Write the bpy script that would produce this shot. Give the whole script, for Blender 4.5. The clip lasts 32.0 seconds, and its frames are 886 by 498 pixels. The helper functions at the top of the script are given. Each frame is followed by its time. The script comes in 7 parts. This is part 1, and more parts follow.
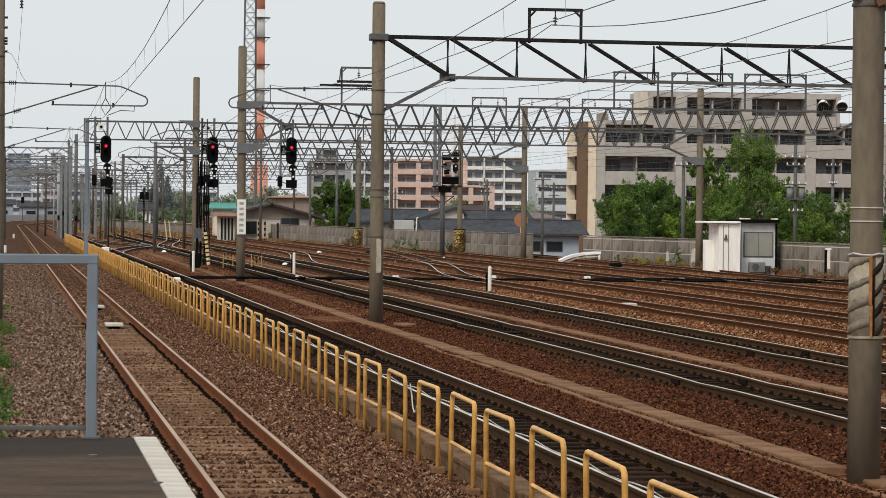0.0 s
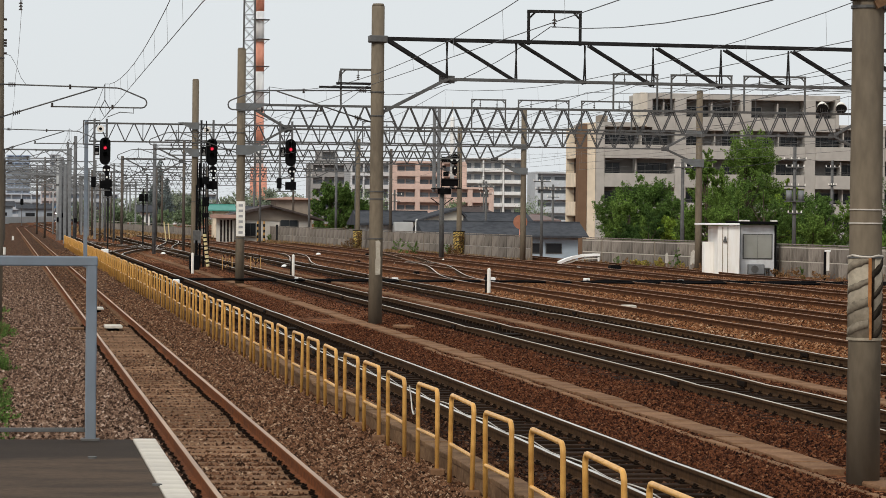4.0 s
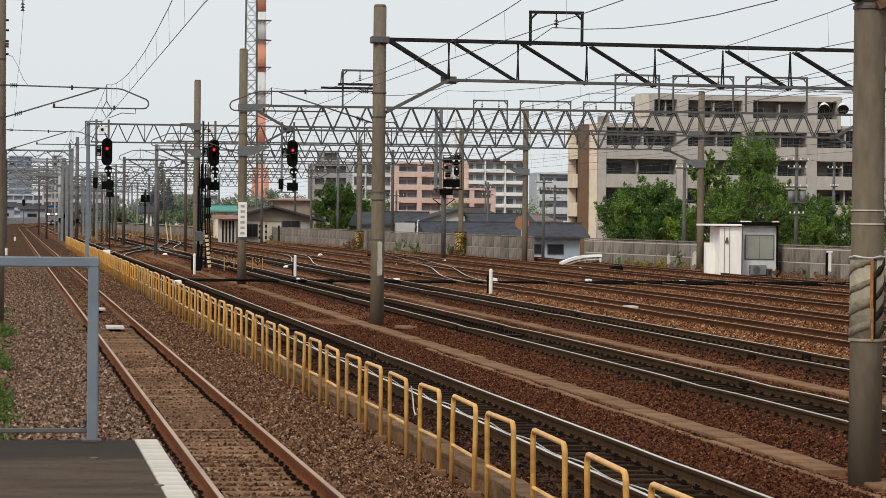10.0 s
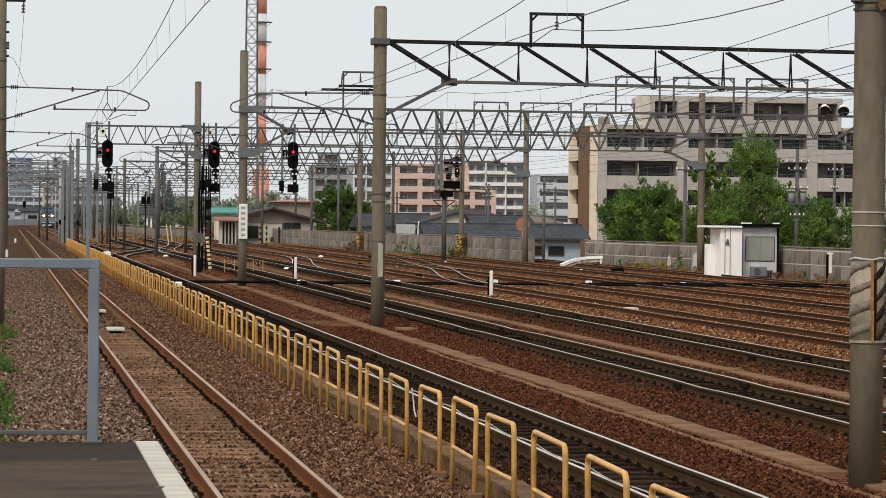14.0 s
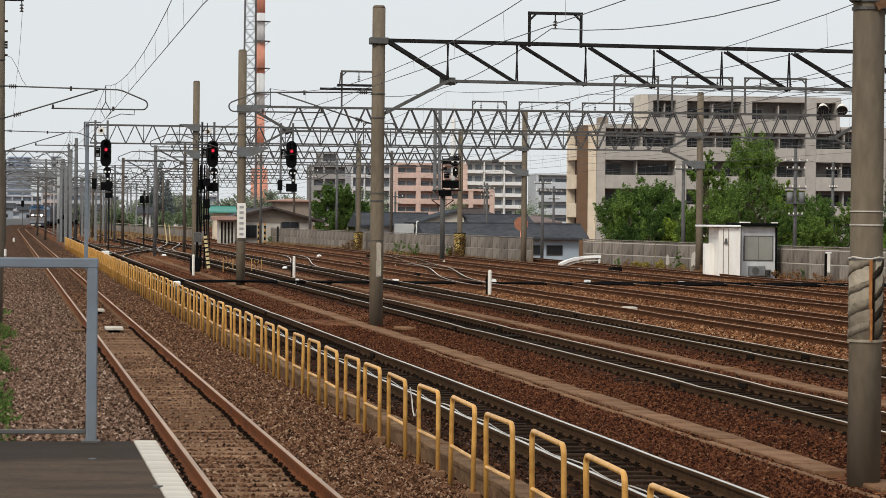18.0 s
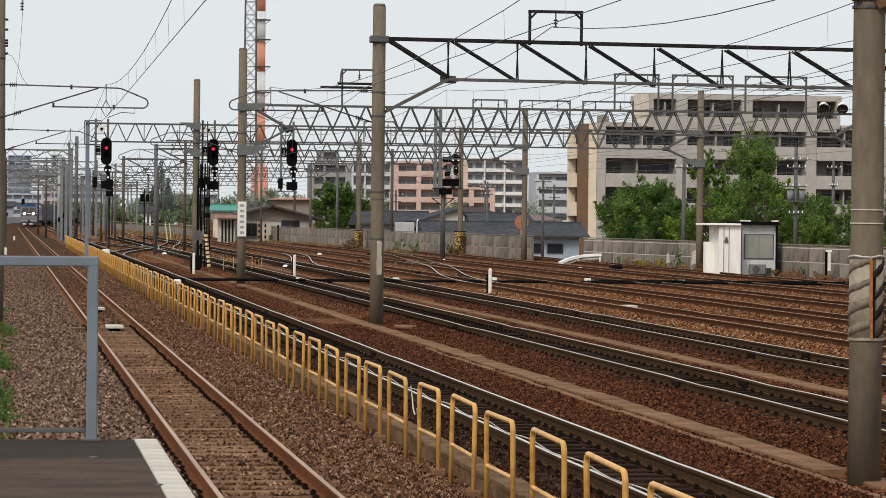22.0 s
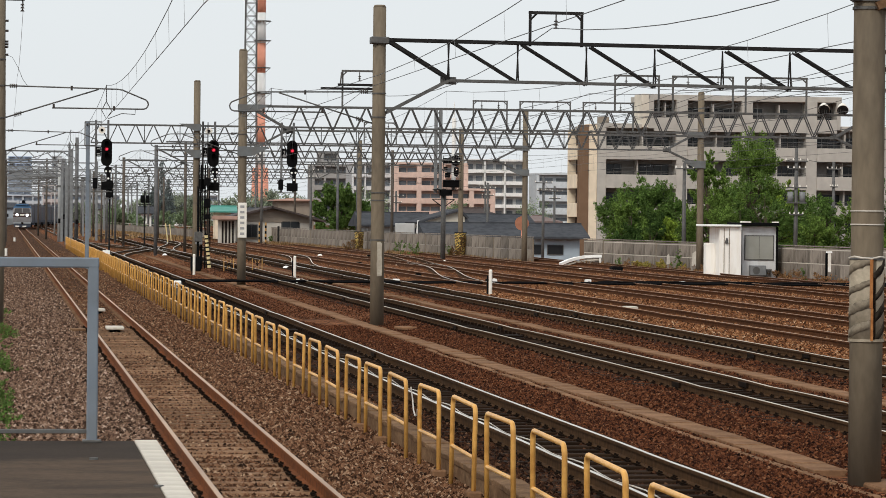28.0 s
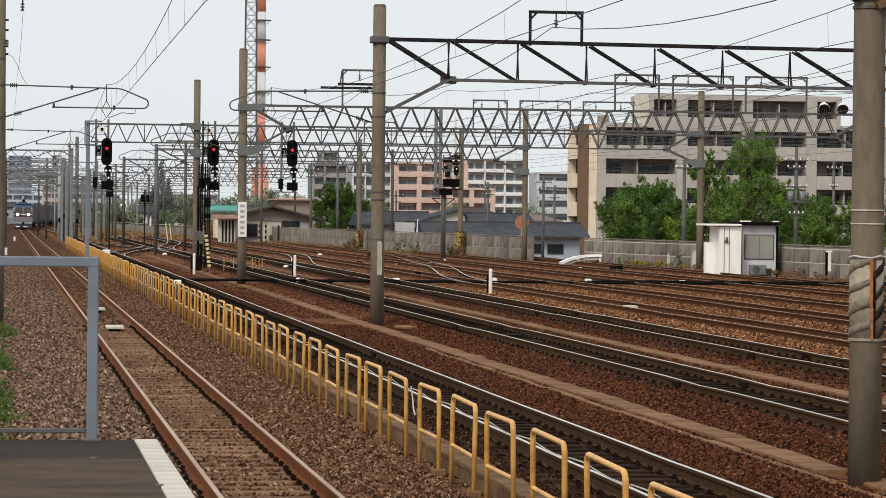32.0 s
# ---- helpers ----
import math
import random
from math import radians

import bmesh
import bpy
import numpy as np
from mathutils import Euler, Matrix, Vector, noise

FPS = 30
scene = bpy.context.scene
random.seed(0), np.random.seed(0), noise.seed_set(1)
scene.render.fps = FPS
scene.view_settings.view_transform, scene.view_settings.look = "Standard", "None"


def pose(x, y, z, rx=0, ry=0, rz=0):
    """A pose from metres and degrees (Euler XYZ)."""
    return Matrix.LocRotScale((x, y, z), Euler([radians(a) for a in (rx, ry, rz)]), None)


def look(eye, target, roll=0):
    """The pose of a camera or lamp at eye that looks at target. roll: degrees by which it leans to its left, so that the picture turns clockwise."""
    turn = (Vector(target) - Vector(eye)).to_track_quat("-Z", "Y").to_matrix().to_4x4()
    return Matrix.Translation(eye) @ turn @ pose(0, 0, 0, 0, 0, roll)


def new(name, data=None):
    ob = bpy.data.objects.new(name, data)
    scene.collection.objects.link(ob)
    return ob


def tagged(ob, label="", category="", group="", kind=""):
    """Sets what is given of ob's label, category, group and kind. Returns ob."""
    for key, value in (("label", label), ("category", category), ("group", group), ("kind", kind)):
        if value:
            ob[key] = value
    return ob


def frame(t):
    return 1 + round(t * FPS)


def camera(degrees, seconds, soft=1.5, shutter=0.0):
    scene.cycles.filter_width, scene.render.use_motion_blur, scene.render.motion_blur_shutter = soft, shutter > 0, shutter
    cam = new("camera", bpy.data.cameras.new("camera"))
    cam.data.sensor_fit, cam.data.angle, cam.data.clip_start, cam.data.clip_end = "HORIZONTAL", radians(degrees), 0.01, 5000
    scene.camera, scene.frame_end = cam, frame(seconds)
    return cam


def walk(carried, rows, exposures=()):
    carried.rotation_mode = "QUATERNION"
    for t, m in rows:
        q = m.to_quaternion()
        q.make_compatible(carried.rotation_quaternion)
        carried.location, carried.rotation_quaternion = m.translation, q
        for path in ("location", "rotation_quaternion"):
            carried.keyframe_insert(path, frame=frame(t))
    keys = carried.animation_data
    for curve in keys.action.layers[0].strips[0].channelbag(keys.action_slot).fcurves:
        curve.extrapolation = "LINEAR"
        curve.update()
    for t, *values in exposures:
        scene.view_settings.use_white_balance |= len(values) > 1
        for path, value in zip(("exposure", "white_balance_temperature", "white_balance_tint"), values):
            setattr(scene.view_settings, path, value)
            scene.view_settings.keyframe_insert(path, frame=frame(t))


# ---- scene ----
# Overcast day at the end of a station platform; z = 0 is the rail top, y runs along the tracks.
EYE = Vector((0, 0, 2.65))
YAW, PITCH, ROLL = 8.1704, -0.6173, 0.6
cam = camera(16.53, 32.0, soft=0.85)

# seconds, sideways and upward drift of the aim in ten-thousandths of a radian
DRIFT = [(0.0, -2.8, -10.6), (0.5, -4.3, -7.6), (1.0, -5.7, -7.0), (2.0, -5.9, -8.1), (2.5, -5.4, -8.0), (3.0, -5.7, -5.2), (3.5, -5.7, -4.4),
         (5.5, -3.0, 0.2), (6.0, -2.8, 2.6), (6.5, -2.4, 1.5), (7.0, -2.2, 2.4), (7.5, -2.4, 2.4), (8.0, 0.0, 2.8), (8.5, 0.0, 2.6), (9.0, 0.0, 0.8),
         (9.5, 0.1, 0.0), (10.0, 0.8, -1.8), (10.5, 0.5, -1.4), (11.0, 2.6, 0.0), (12.0, 2.8, 0.2), (12.5, 3.0, 0.8), (13.0, 2.9, 2.3), (13.5, 3.5, 3.0),
         (14.0, 2.6, 3.8), (14.5, 0.2, 5.0), (16.5, 0.0, 5.2), (17.0, 0.0, 3.6), (17.5, -0.8, 2.8), (18.0, -2.6, 1.5), (18.5, -1.4, 0.2), (19.0, -0.2, 0.0),
         (20.0, 0.0, 0.0), (20.5, 0.0, -0.3), (21.0, -0.2, -2.0), (21.5, -2.5, -2.9), (22.0, -1.2, -3.8), (22.5, -1.6, -4.8), (23.0, -0.3, -4.9),
         (23.5, -1.3, -5.2), (24.0, -0.3, -3.8), (25.0, 0.2, -3.3), (25.5, 0.2, -2.8), (27.5, -0.2, -0.2), (28.0, -0.2, 0.0), (28.5, 0.0, -0.8),
         (29.0, 2.2, -0.2), (29.5, 1.6, -2.0), (30.0, 2.7, -1.8), (31.0, 2.6, -0.9), (31.5, 0.3, -2.5), (32.0, 0.0, -2.4)]


def aim(side, up):
    yaw, pitch = radians(YAW) - side * 1e-4, radians(PITCH) + up * 1e-4
    return EYE + 100 * Vector((math.sin(yaw) * math.cos(pitch), math.cos(yaw) * math.cos(pitch), math.sin(pitch)))


walk(cam, [(t, look(EYE, aim(a, b), ROLL)) for t, a, b in DRIFT], exposures=[(0.0, 0.0), (6.0, 0.02), (20.0, 0.04), (27.0, 0.08), (32.0, 0.11)])

# ---- light ----
world = bpy.data.worlds.new("overcast")
scene.world = world
world.use_nodes = True
wn, wl = world.node_tree.nodes, world.node_tree.links
sky = wn.new("ShaderNodeTexSky")
sky.sky_type, sky.sun_disc = "NISHITA", False
sky.sun_elevation, sky.sun_rotation = radians(41), radians(219)
sky.air_density, sky.dust_density = 1.0, 3.0
cloud = wn.new("ShaderNodeMix")
cloud.data_type = "RGBA"
cloud.inputs[0].default_value = 0.88
cloud.inputs[7].default_value = (8.0, 8.4, 8.65, 1)
wl.new(sky.outputs[0], cloud.inputs[6])
wl.new(cloud.outputs[2], wn["Background"].inputs[0])
wn["Background"].inputs[1].default_value = 0.10
sun = new("sun", bpy.data.lights.new("sun", "SUN"))
sun.data.energy, sun.data.angle, sun.data.color = 2.0, radians(20), (1, 0.93, 0.83)
sun.matrix_world = look((-60, -75, 85), (0, 0, 0))


# ---- materials ----
def surf(name, base, dark=None, size=0.2, rough=0.8, metal=0.0, bump=0.3, stain=None, stain_size=2.0, amount=0.5, rand=0.0, stretch=(1, 1, 1), depth=0.01, cells=False):
    """Procedural surface: fine grain between base and dark, stains at a larger size, bump from the grain."""
    m = bpy.data.materials.new(name)
    m.use_nodes = True
    n, l = m.node_tree.nodes, m.node_tree.links
    b = n["Principled BSDF"]
    b.inputs["Roughness"].default_value, b.inputs["Metallic"].default_value = rough, metal
    b.inputs["Specular IOR Level"].default_value = 0.05 if rough > 0.75 else 0.22
    co, mp = n.new("ShaderNodeTexCoord"), n.new("ShaderNodeMapping")
    l.new(co.outputs["Object"], mp.inputs[0])
    mp.inputs["Scale"].default_value = stretch
    if cells:
        fine = n.new("ShaderNodeTexVoronoi")
        fine.inputs["Scale"].default_value = 1 / size
        fine_out = fine.outputs["Color"]
        sep = n.new("ShaderNodeSeparateColor")
        l.new(fine_out, sep.inputs[0])
        fine_fac = sep.outputs[0]
        height = fine.outputs["Distance"]
    else:
        fine = n.new("ShaderNodeTexNoise")
        fine.inputs["Scale"].default_value, fine.inputs["Detail"].default_value = 1 / size, 6
        fine_fac = height = fine.outputs[0]
    l.new(mp.outputs[0], fine.inputs["Vector"])
    ramp = n.new("ShaderNodeValToRGB")
    ramp.color_ramp.elements[0].position, ramp.color_ramp.elements[1].position = (0.1, 0.9) if cells else (0.33, 0.68)
    dark = dark or tuple(c * 0.65 for c in base)
    ramp.color_ramp.elements[0].color, ramp.color_ramp.elements[1].color = (*dark, 1), (*base, 1)
    l.new(fine_fac, ramp.inputs[0])
    out = ramp.outputs[0]
    if stain:
        big = n.new("ShaderNodeTexNoise")
        big.inputs["Scale"].default_value, big.inputs["Detail"].default_value, big.inputs["Roughness"].default_value = 1 / stain_size, 5, 0.65
        l.new(mp.outputs[0], big.inputs["Vector"])
        r2 = n.new("ShaderNodeValToRGB")
        r2.color_ramp.elements[0].position, r2.color_ramp.elements[1].position = 0.42, 0.66
        r2.color_ramp.elements[1].color = (amount, amount, amount, 1)
        l.new(big.outputs[0], r2.inputs[0])
        mix = n.new("ShaderNodeMix")
        mix.data_type = "RGBA"
        l.new(r2.outputs[0], mix.inputs[0])
        l.new(out, mix.inputs[6])
        mix.inputs[7].default_value = (*stain, 1)
        out = mix.outputs[2]
    if rand:
        info, hsv, ma = n.new("ShaderNodeObjectInfo"), n.new("ShaderNodeHueSaturation"), n.new("ShaderNodeMapRange")
        ma.inputs[3].default_value, ma.inputs[4].default_value = 1 - rand, 1 + rand
        l.new(info.outputs["Random"], ma.inputs[0])
        l.new(ma.outputs[0], hsv.inputs["Value"])
        l.new(out, hsv.inputs["Color"])
        out = hsv.outputs[0]
    l.new(out, b.inputs["Base Color"])
    if bump:
        bp = n.new("ShaderNodeBump")
        bp.inputs["Strength"].default_value, bp.inputs["Distance"].default_value = bump, depth
        l.new(height, bp.inputs["Height"])
        l.new(bp.outputs[0], b.inputs["Normal"])
    return m


def island(m, spread=0.5):
    """Vary the colour of a joined mesh piece by piece."""
    n, l = m.node_tree.nodes, m.node_tree.links
    b = n["Principled BSDF"]
    src = b.inputs["Base Color"].links[0].from_socket
    geo, hsv, ma = n.new("ShaderNodeNewGeometry"), n.new("ShaderNodeHueSaturation"), n.new("ShaderNodeMapRange")
    ma.inputs[3].default_value, ma.inputs[4].default_value = 1 - spread, 1 + spread
    l.new(geo.outputs["Random Per Island"], ma.inputs[0])
    l.new(ma.outputs[0], hsv.inputs["Value"])
    l.new(src, hsv.inputs["Color"])
    l.new(hsv.outputs[0], b.inputs["Base Color"])
    return m


def stone_mat(name, stops, rough=0.9):
    """Stones that differ one by one: each takes its own colour from a ramp, with a fine grain over it."""
    m = surf(name, (1, 1, 1), (0.6, 0.6, 0.6), 0.03, rough, bump=0.3)
    n, l = m.node_tree.nodes, m.node_tree.links
    b = n["Principled BSDF"]
    src = b.inputs["Base Color"].links[0].from_socket
    geo, ramp, mix = n.new("ShaderNodeNewGeometry"), n.new("ShaderNodeValToRGB"), n.new("ShaderNodeMix")
    while len(ramp.color_ramp.elements) < len(stops):
        ramp.color_ramp.elements.new(0.5)
    for e, (p, c) in zip(ramp.color_ramp.elements, stops):
        e.position, e.color = p, (*c, 1)
    l.new(geo.outputs["Random Per Island"], ramp.inputs[0])
    mix.data_type, mix.blend_type = "RGBA", "MULTIPLY"
    mix.inputs[0].default_value = 1
    l.new(ramp.outputs[0], mix.inputs[6])
    l.new(src, mix.inputs[7])
    l.new(mix.outputs[2], b.inputs["Base Color"])
    return m


def glow(name, colour, strength):
    m = bpy.data.materials.new(name)
    m.use_nodes = True
    b = m.node_tree.nodes["Principled BSDF"]
    b.inputs["Base Color"].default_value = b.inputs["Emission Color"].default_value = (*colour, 1)
    b.inputs["Emission Strength"].default_value = strength
    return m


M_GROUND = surf("ballast_bed", (0.29, 0.117, 0.051), (0.027, 0.0105, 0.005), 0.13, 0.95, bump=1.0, stain=(0.06, 0.027, 0.014), stain_size=1.3, amount=0.8, depth=0.04, cells=True)
M_OILBED = surf("oily_ballast_bed", (0.05, 0.024, 0.013), (0.007, 0.0035, 0.002), 0.08, 0.9, bump=1.0, stain=(0.02, 0.01, 0.006), stain_size=1.0, amount=0.7, depth=0.04, cells=True)
M_BED = surf("grey_brown_ballast_bed", (0.13, 0.064, 0.034), (0.014, 0.007, 0.004), 0.09, 0.95, bump=1.0, stain=(0.075, 0.04, 0.024), stain_size=3.0, amount=0.6, depth=0.04, cells=True)
M_STONE = stone_mat("ballast_stone", ((0.0, (0.0149, 0.0068, 0.0037)), (0.35, (0.0869, 0.0397, 0.0203)), (0.65, (0.1780, 0.0845, 0.0447)), (0.9, (0.2650, 0.1490, 0.0869)), (1, (0.4637, 0.3229, 0.2153))))
M_STONE_GREY = stone_mat("grey_ballast_stone", ((0, (0.0171, 0.0092, 0.0060)), (0.36, (0.0984, 0.0560, 0.0363)), (0.62, (0.2010, 0.1198, 0.0804)), (0.88, (0.2909, 0.1891, 0.1327)), (1, (0.5305, 0.3936, 0.3080))))
M_STONE_RUST = stone_mat("rusty_ballast_stone", ((0, (0.0073, 0.0026, 0.0014)), (0.36, (0.0510, 0.0164, 0.0073)), (0.64, (0.1057, 0.0354, 0.0157)), (0.93, (0.1640, 0.0612, 0.0276)), (1, (0.2623, 0.1311, 0.0692))))
M_STONE_OIL = stone_mat("oily_ballast_stone", ((0, (0.0035, 0.0016, 0.0009)), (0.36, (0.024, 0.0095, 0.0048)), (0.7, (0.058, 0.024, 0.0125)), (0.94, (0.1, 0.046, 0.024)), (1, (0.2, 0.11, 0.065))))
M_STONE_SIDING = stone_mat("orange_ballast_stone", ((0, (0.0179, 0.0067, 0.0034)), (0.36, (0.1342, 0.0514, 0.0201)), (0.68, (0.2795, 0.1163, 0.0492)), (0.92, (0.3706, 0.1901, 0.0931)), (1, (0.5892, 0.4086, 0.2661))))
M_TAN = surf("tan_concrete", (0.24, 0.146, 0.082), (0.145, 0.087, 0.049), 0.05, 0.9, stain=(0.085, 0.046, 0.026), stain_size=0.5, amount=0.8, rand=0.2)
M_FARPOST = surf("pale_grey_post_paint", (0.215, 0.224, 0.23), (0.16, 0.167, 0.172), 0.3, 0.7)
M_POSTGREY = surf("weathered_grey_post", (0.13, 0.132, 0.135), (0.085, 0.087, 0.09), 0.3, 0.75, stain=(0.19, 0.19, 0.19), stain_size=1.2)
M_POSTBROWN = surf("brown_grey_post", (0.125, 0.108, 0.092), (0.085, 0.073, 0.062), 0.3, 0.8, stain=(0.08, 0.055, 0.04), stain_size=0.8)
M_POSTPALE = surf("pale_galvanised_post", (0.42, 0.43, 0.43), (0.34, 0.35, 0.35), 0.4, 0.7)
M_RAIL = surf("rusty_rail", (0.195, 0.066, 0.0235), (0.11, 0.037, 0.0135), 0.1, 0.8, 0.0, 0.2, stain=(0.05, 0.022, 0.012), stain_size=2.5)
M_RAIL_DARK = surf("dirty_rail", (0.085, 0.045, 0.021), (0.045, 0.024, 0.0115), 0.1, 0.85, 0.0, 0.2, stain=(0.035, 0.02, 0.0115), stain_size=1.5)
M_RAIL_SIDING = surf("siding_rail", (0.12, 0.049, 0.021), (0.06, 0.025, 0.011), 0.1, 0.85, 0.0, 0.2, stain=(0.045, 0.021, 0.011), stain_size=3)
M_HEAD = surf("worn_rail_head", (0.78, 0.74, 0.68), (0.6, 0.56, 0.5), 0.3, 0.36, 0.75, 0.05, stretch=(1, 0.1, 1))
M_HEAD_TAN = surf("greased_rail_head", (0.72, 0.64, 0.53), (0.52, 0.45, 0.36), 0.3, 0.38, 0.65, 0.05, stretch=(1, 0.1, 1))
M_HEAD_WARM = surf("lightly_rusted_rail_head", (0.5, 0.34, 0.22), (0.34, 0.215, 0.135), 0.3, 0.45, 0.4, 0.05, stretch=(1, 0.1, 1))
M_HEAD_RUST = surf("dull_rail_head", (0.5, 0.31, 0.19), (0.33, 0.19, 0.11), 0.3, 0.45, 0.35, 0.05, stretch=(1, 0.1, 1))
M_SLEEPER = surf("concrete_sleeper", (0.2852, 0.1748, 0.1058), (0.1748, 0.1040, 0.0626), 0.05, 0.9, rand=0.3, stain=(0.0828, 0.0414, 0.0239), stain_size=0.3)
M_TIE = surf("dark_timber_sleeper", (0.027, 0.0165, 0.0105), (0.009, 0.0053, 0.0036), 0.05, 0.9, rand=0.45, stretch=(0.15, 1, 1), stain=(0.045, 0.026, 0.016), stain_size=0.5, amount=0.4)
M_CLIP = surf("oily_iron", (0.017, 0.0105, 0.007), (0.007, 0.0045, 0.003), 0.05, 0.85)
M_CONC = surf("weathered_concrete", (0.30, 0.255, 0.2), (0.2, 0.17, 0.13), 0.05, 0.9, stain=(0.17, 0.11, 0.07), stain_size=1.1, amount=0.7, rand=0.12)
M_TROUGH = surf("brown_stained_concrete", (0.265, 0.15, 0.084), (0.19, 0.105, 0.058), 0.05, 0.9, stain=(0.1, 0.05, 0.027), stain_size=0.6, amount=0.6, rand=0.12)
M_POLE = surf("pole_concrete", (0.205, 0.168, 0.122), (0.158, 0.128, 0.092), 0.08, 0.9, stain=(0.1, 0.085, 0.069), stain_size=0.6, amount=0.55, stretch=(1, 1, 0.3))
M_PATCH = surf("pale_paint_patch", (0.5, 0.46, 0.38), (0.36, 0.32, 0.26), 0.07, 0.8, stain=(0.25, 0.2, 0.15), stain_size=0.3)
M_STEEL = surf("galvanised_steel", (0.14, 0.14, 0.138), (0.09, 0.09, 0.088), 0.15, 0.6, 0.3, 0.1, stain=(0.085, 0.076, 0.066), stain_size=0.8)
M_BRACE = surf("weathered_brace_steel", (0.085, 0.085, 0.086), (0.05, 0.05, 0.051), 0.15, 0.65, 0.2, 0.1, stain=(0.13, 0.125, 0.12), stain_size=0.6)
M_DARKSTEEL = surf("dark_truss_steel", (0.03, 0.029, 0.029), (0.016, 0.0155, 0.0155), 0.2, 0.8, 0.0, 0.1)
M_GREYPAINT = surf("grey_blue_paint", (0.19, 0.225, 0.265), (0.16, 0.19, 0.228), 0.3, 0.45, 0, 0.06, stain=(0.13, 0.135, 0.14), stain_size=0.4, amount=0.4)
M_PLATE = surf("dull_blue_grey_paint", (0.17, 0.185, 0.19), (0.13, 0.14, 0.145), 0.2, 0.7, 0, 0.06, stain=(0.1, 0.085, 0.07), stain_size=0.4)
M_YELLOW = surf("chipped_yellow_paint", (0.77, 0.435, 0.13), (0.62, 0.33, 0.085), 0.09, 0.38, 0, 0.1, stain=(0.34, 0.15, 0.035), stain_size=0.25, amount=0.45, rand=0.1)
M_ASPHALT = surf("platform_asphalt", (0.108, 0.076, 0.053), (0.07, 0.05, 0.037), 0.02, 0.9, bump=0.4, stain=(0.046, 0.035, 0.028), stain_size=0.5, amount=0.75, stretch=(0.5, 1.1, 1))


def damp_end(m, y0, dark):
    """A damp dark strip with a ragged edge from the distance y0 on."""
    n, l = m.node_tree.nodes, m.node_tree.links
    b = n["Principled BSDF"]
    src = b.inputs["Base Color"].links[0].from_socket
    co, sep, ns, ad, mr, mix = [n.new("ShaderNode" + k) for k in ("TexCoord", "SeparateXYZ", "TexNoise", "Math", "MapRange", "Mix")]
    l.new(co.outputs["Object"], sep.inputs[0])
    l.new(co.outputs["Object"], ns.inputs["Vector"])
    ns.inputs["Scale"].default_value, ns.inputs["Detail"].default_value = 2.2, 6
    ad.operation = "MULTIPLY_ADD"
    l.new(ns.outputs[0], ad.inputs[0])
    ad.inputs[1].default_value = 1.1
    l.new(sep.outputs["Y"], ad.inputs[2])
    mr.inputs[1].default_value, mr.inputs[2].default_value = y0 + 0.4, y0 + 0.75
    mr.inputs[4].default_value = 0.8
    l.new(ad.outputs[0], mr.inputs[0])
    mix.data_type = "RGBA"
    l.new(mr.outputs[0], mix.inputs[0])
    l.new(src, mix.inputs[6])
    mix.inputs[7].default_value = (*dark, 1)
    l.new(mix.outputs[2], b.inputs["Base Color"])


damp_end(M_ASPHALT, 19.85, (0.034, 0.028, 0.024))
M_TILE = surf("pale_edge_tile", (0.62, 0.58, 0.51), (0.5, 0.46, 0.4), 0.08, 0.8, rand=0.08, stain=(0.4, 0.36, 0.3), stain_size=0.3)
M_WHITE = surf("white_paint", (0.85, 0.83, 0.78), (0.78, 0.76, 0.7), 0.2, 0.8, stain=(0.6, 0.54, 0.44), stain_size=0.5, amount=0.5)
M_BLACK = surf("matt_black_paint", (0.007, 0.007, 0.0075), (0.004, 0.004, 0.0045), 0.2, 0.8)
M_WIRE = surf("dark_wire", (0.10, 0.10, 0.10), (0.07, 0.07, 0.07), 0.2, 0.5, 0.4, 0)
M_PALEWIRE = surf("pale_wire", (0.32, 0.33, 0.33), (0.25, 0.25, 0.25), 0.2, 0.5, 0.4, 0)
M_PANEL = surf("fence_panel_concrete", (0.36, 0.32, 0.275), (0.225, 0.195, 0.165), 0.5, 0.9, stain=(0.06, 0.047, 0.038), stain_size=0.75, amount=0.92, rand=0.2, stretch=(1, 1, 0.4))
M_CABLE = surf("white_cable", (0.58, 0.55, 0.5), (0.44, 0.41, 0.37), 0.1, 0.5)
M_GLASS = surf("dark_window_glass", (0.03, 0.034, 0.038), (0.018, 0.02, 0.023), 2.0, 0.12, 0, 0, rand=0.5)
M_RED = glow("red_lamp", (0.35, 0.004, 0.015), 0.28)
M_REDCORE = glow("red_lamp_core", (1.0, 0.03, 0.08), 1.1)
M_CLEANWHITE = surf("bright_white_paint", (0.9, 0.9, 0.88), (0.86, 0.86, 0.84), 2, 0.7)
M_KNOB = surf("dark_brown_porcelain", (0.05, 0.04, 0.035), (0.03, 0.024, 0.02), 0.05, 0.3)
M_LAMP = glow("headlamp_light", (1.0, 0.97, 0.9), 30.0)
M_PALE = surf("white_lens", (0.85, 0.85, 0.82), (0.8, 0.8, 0.78), 0.1, 0.2, bump=0)


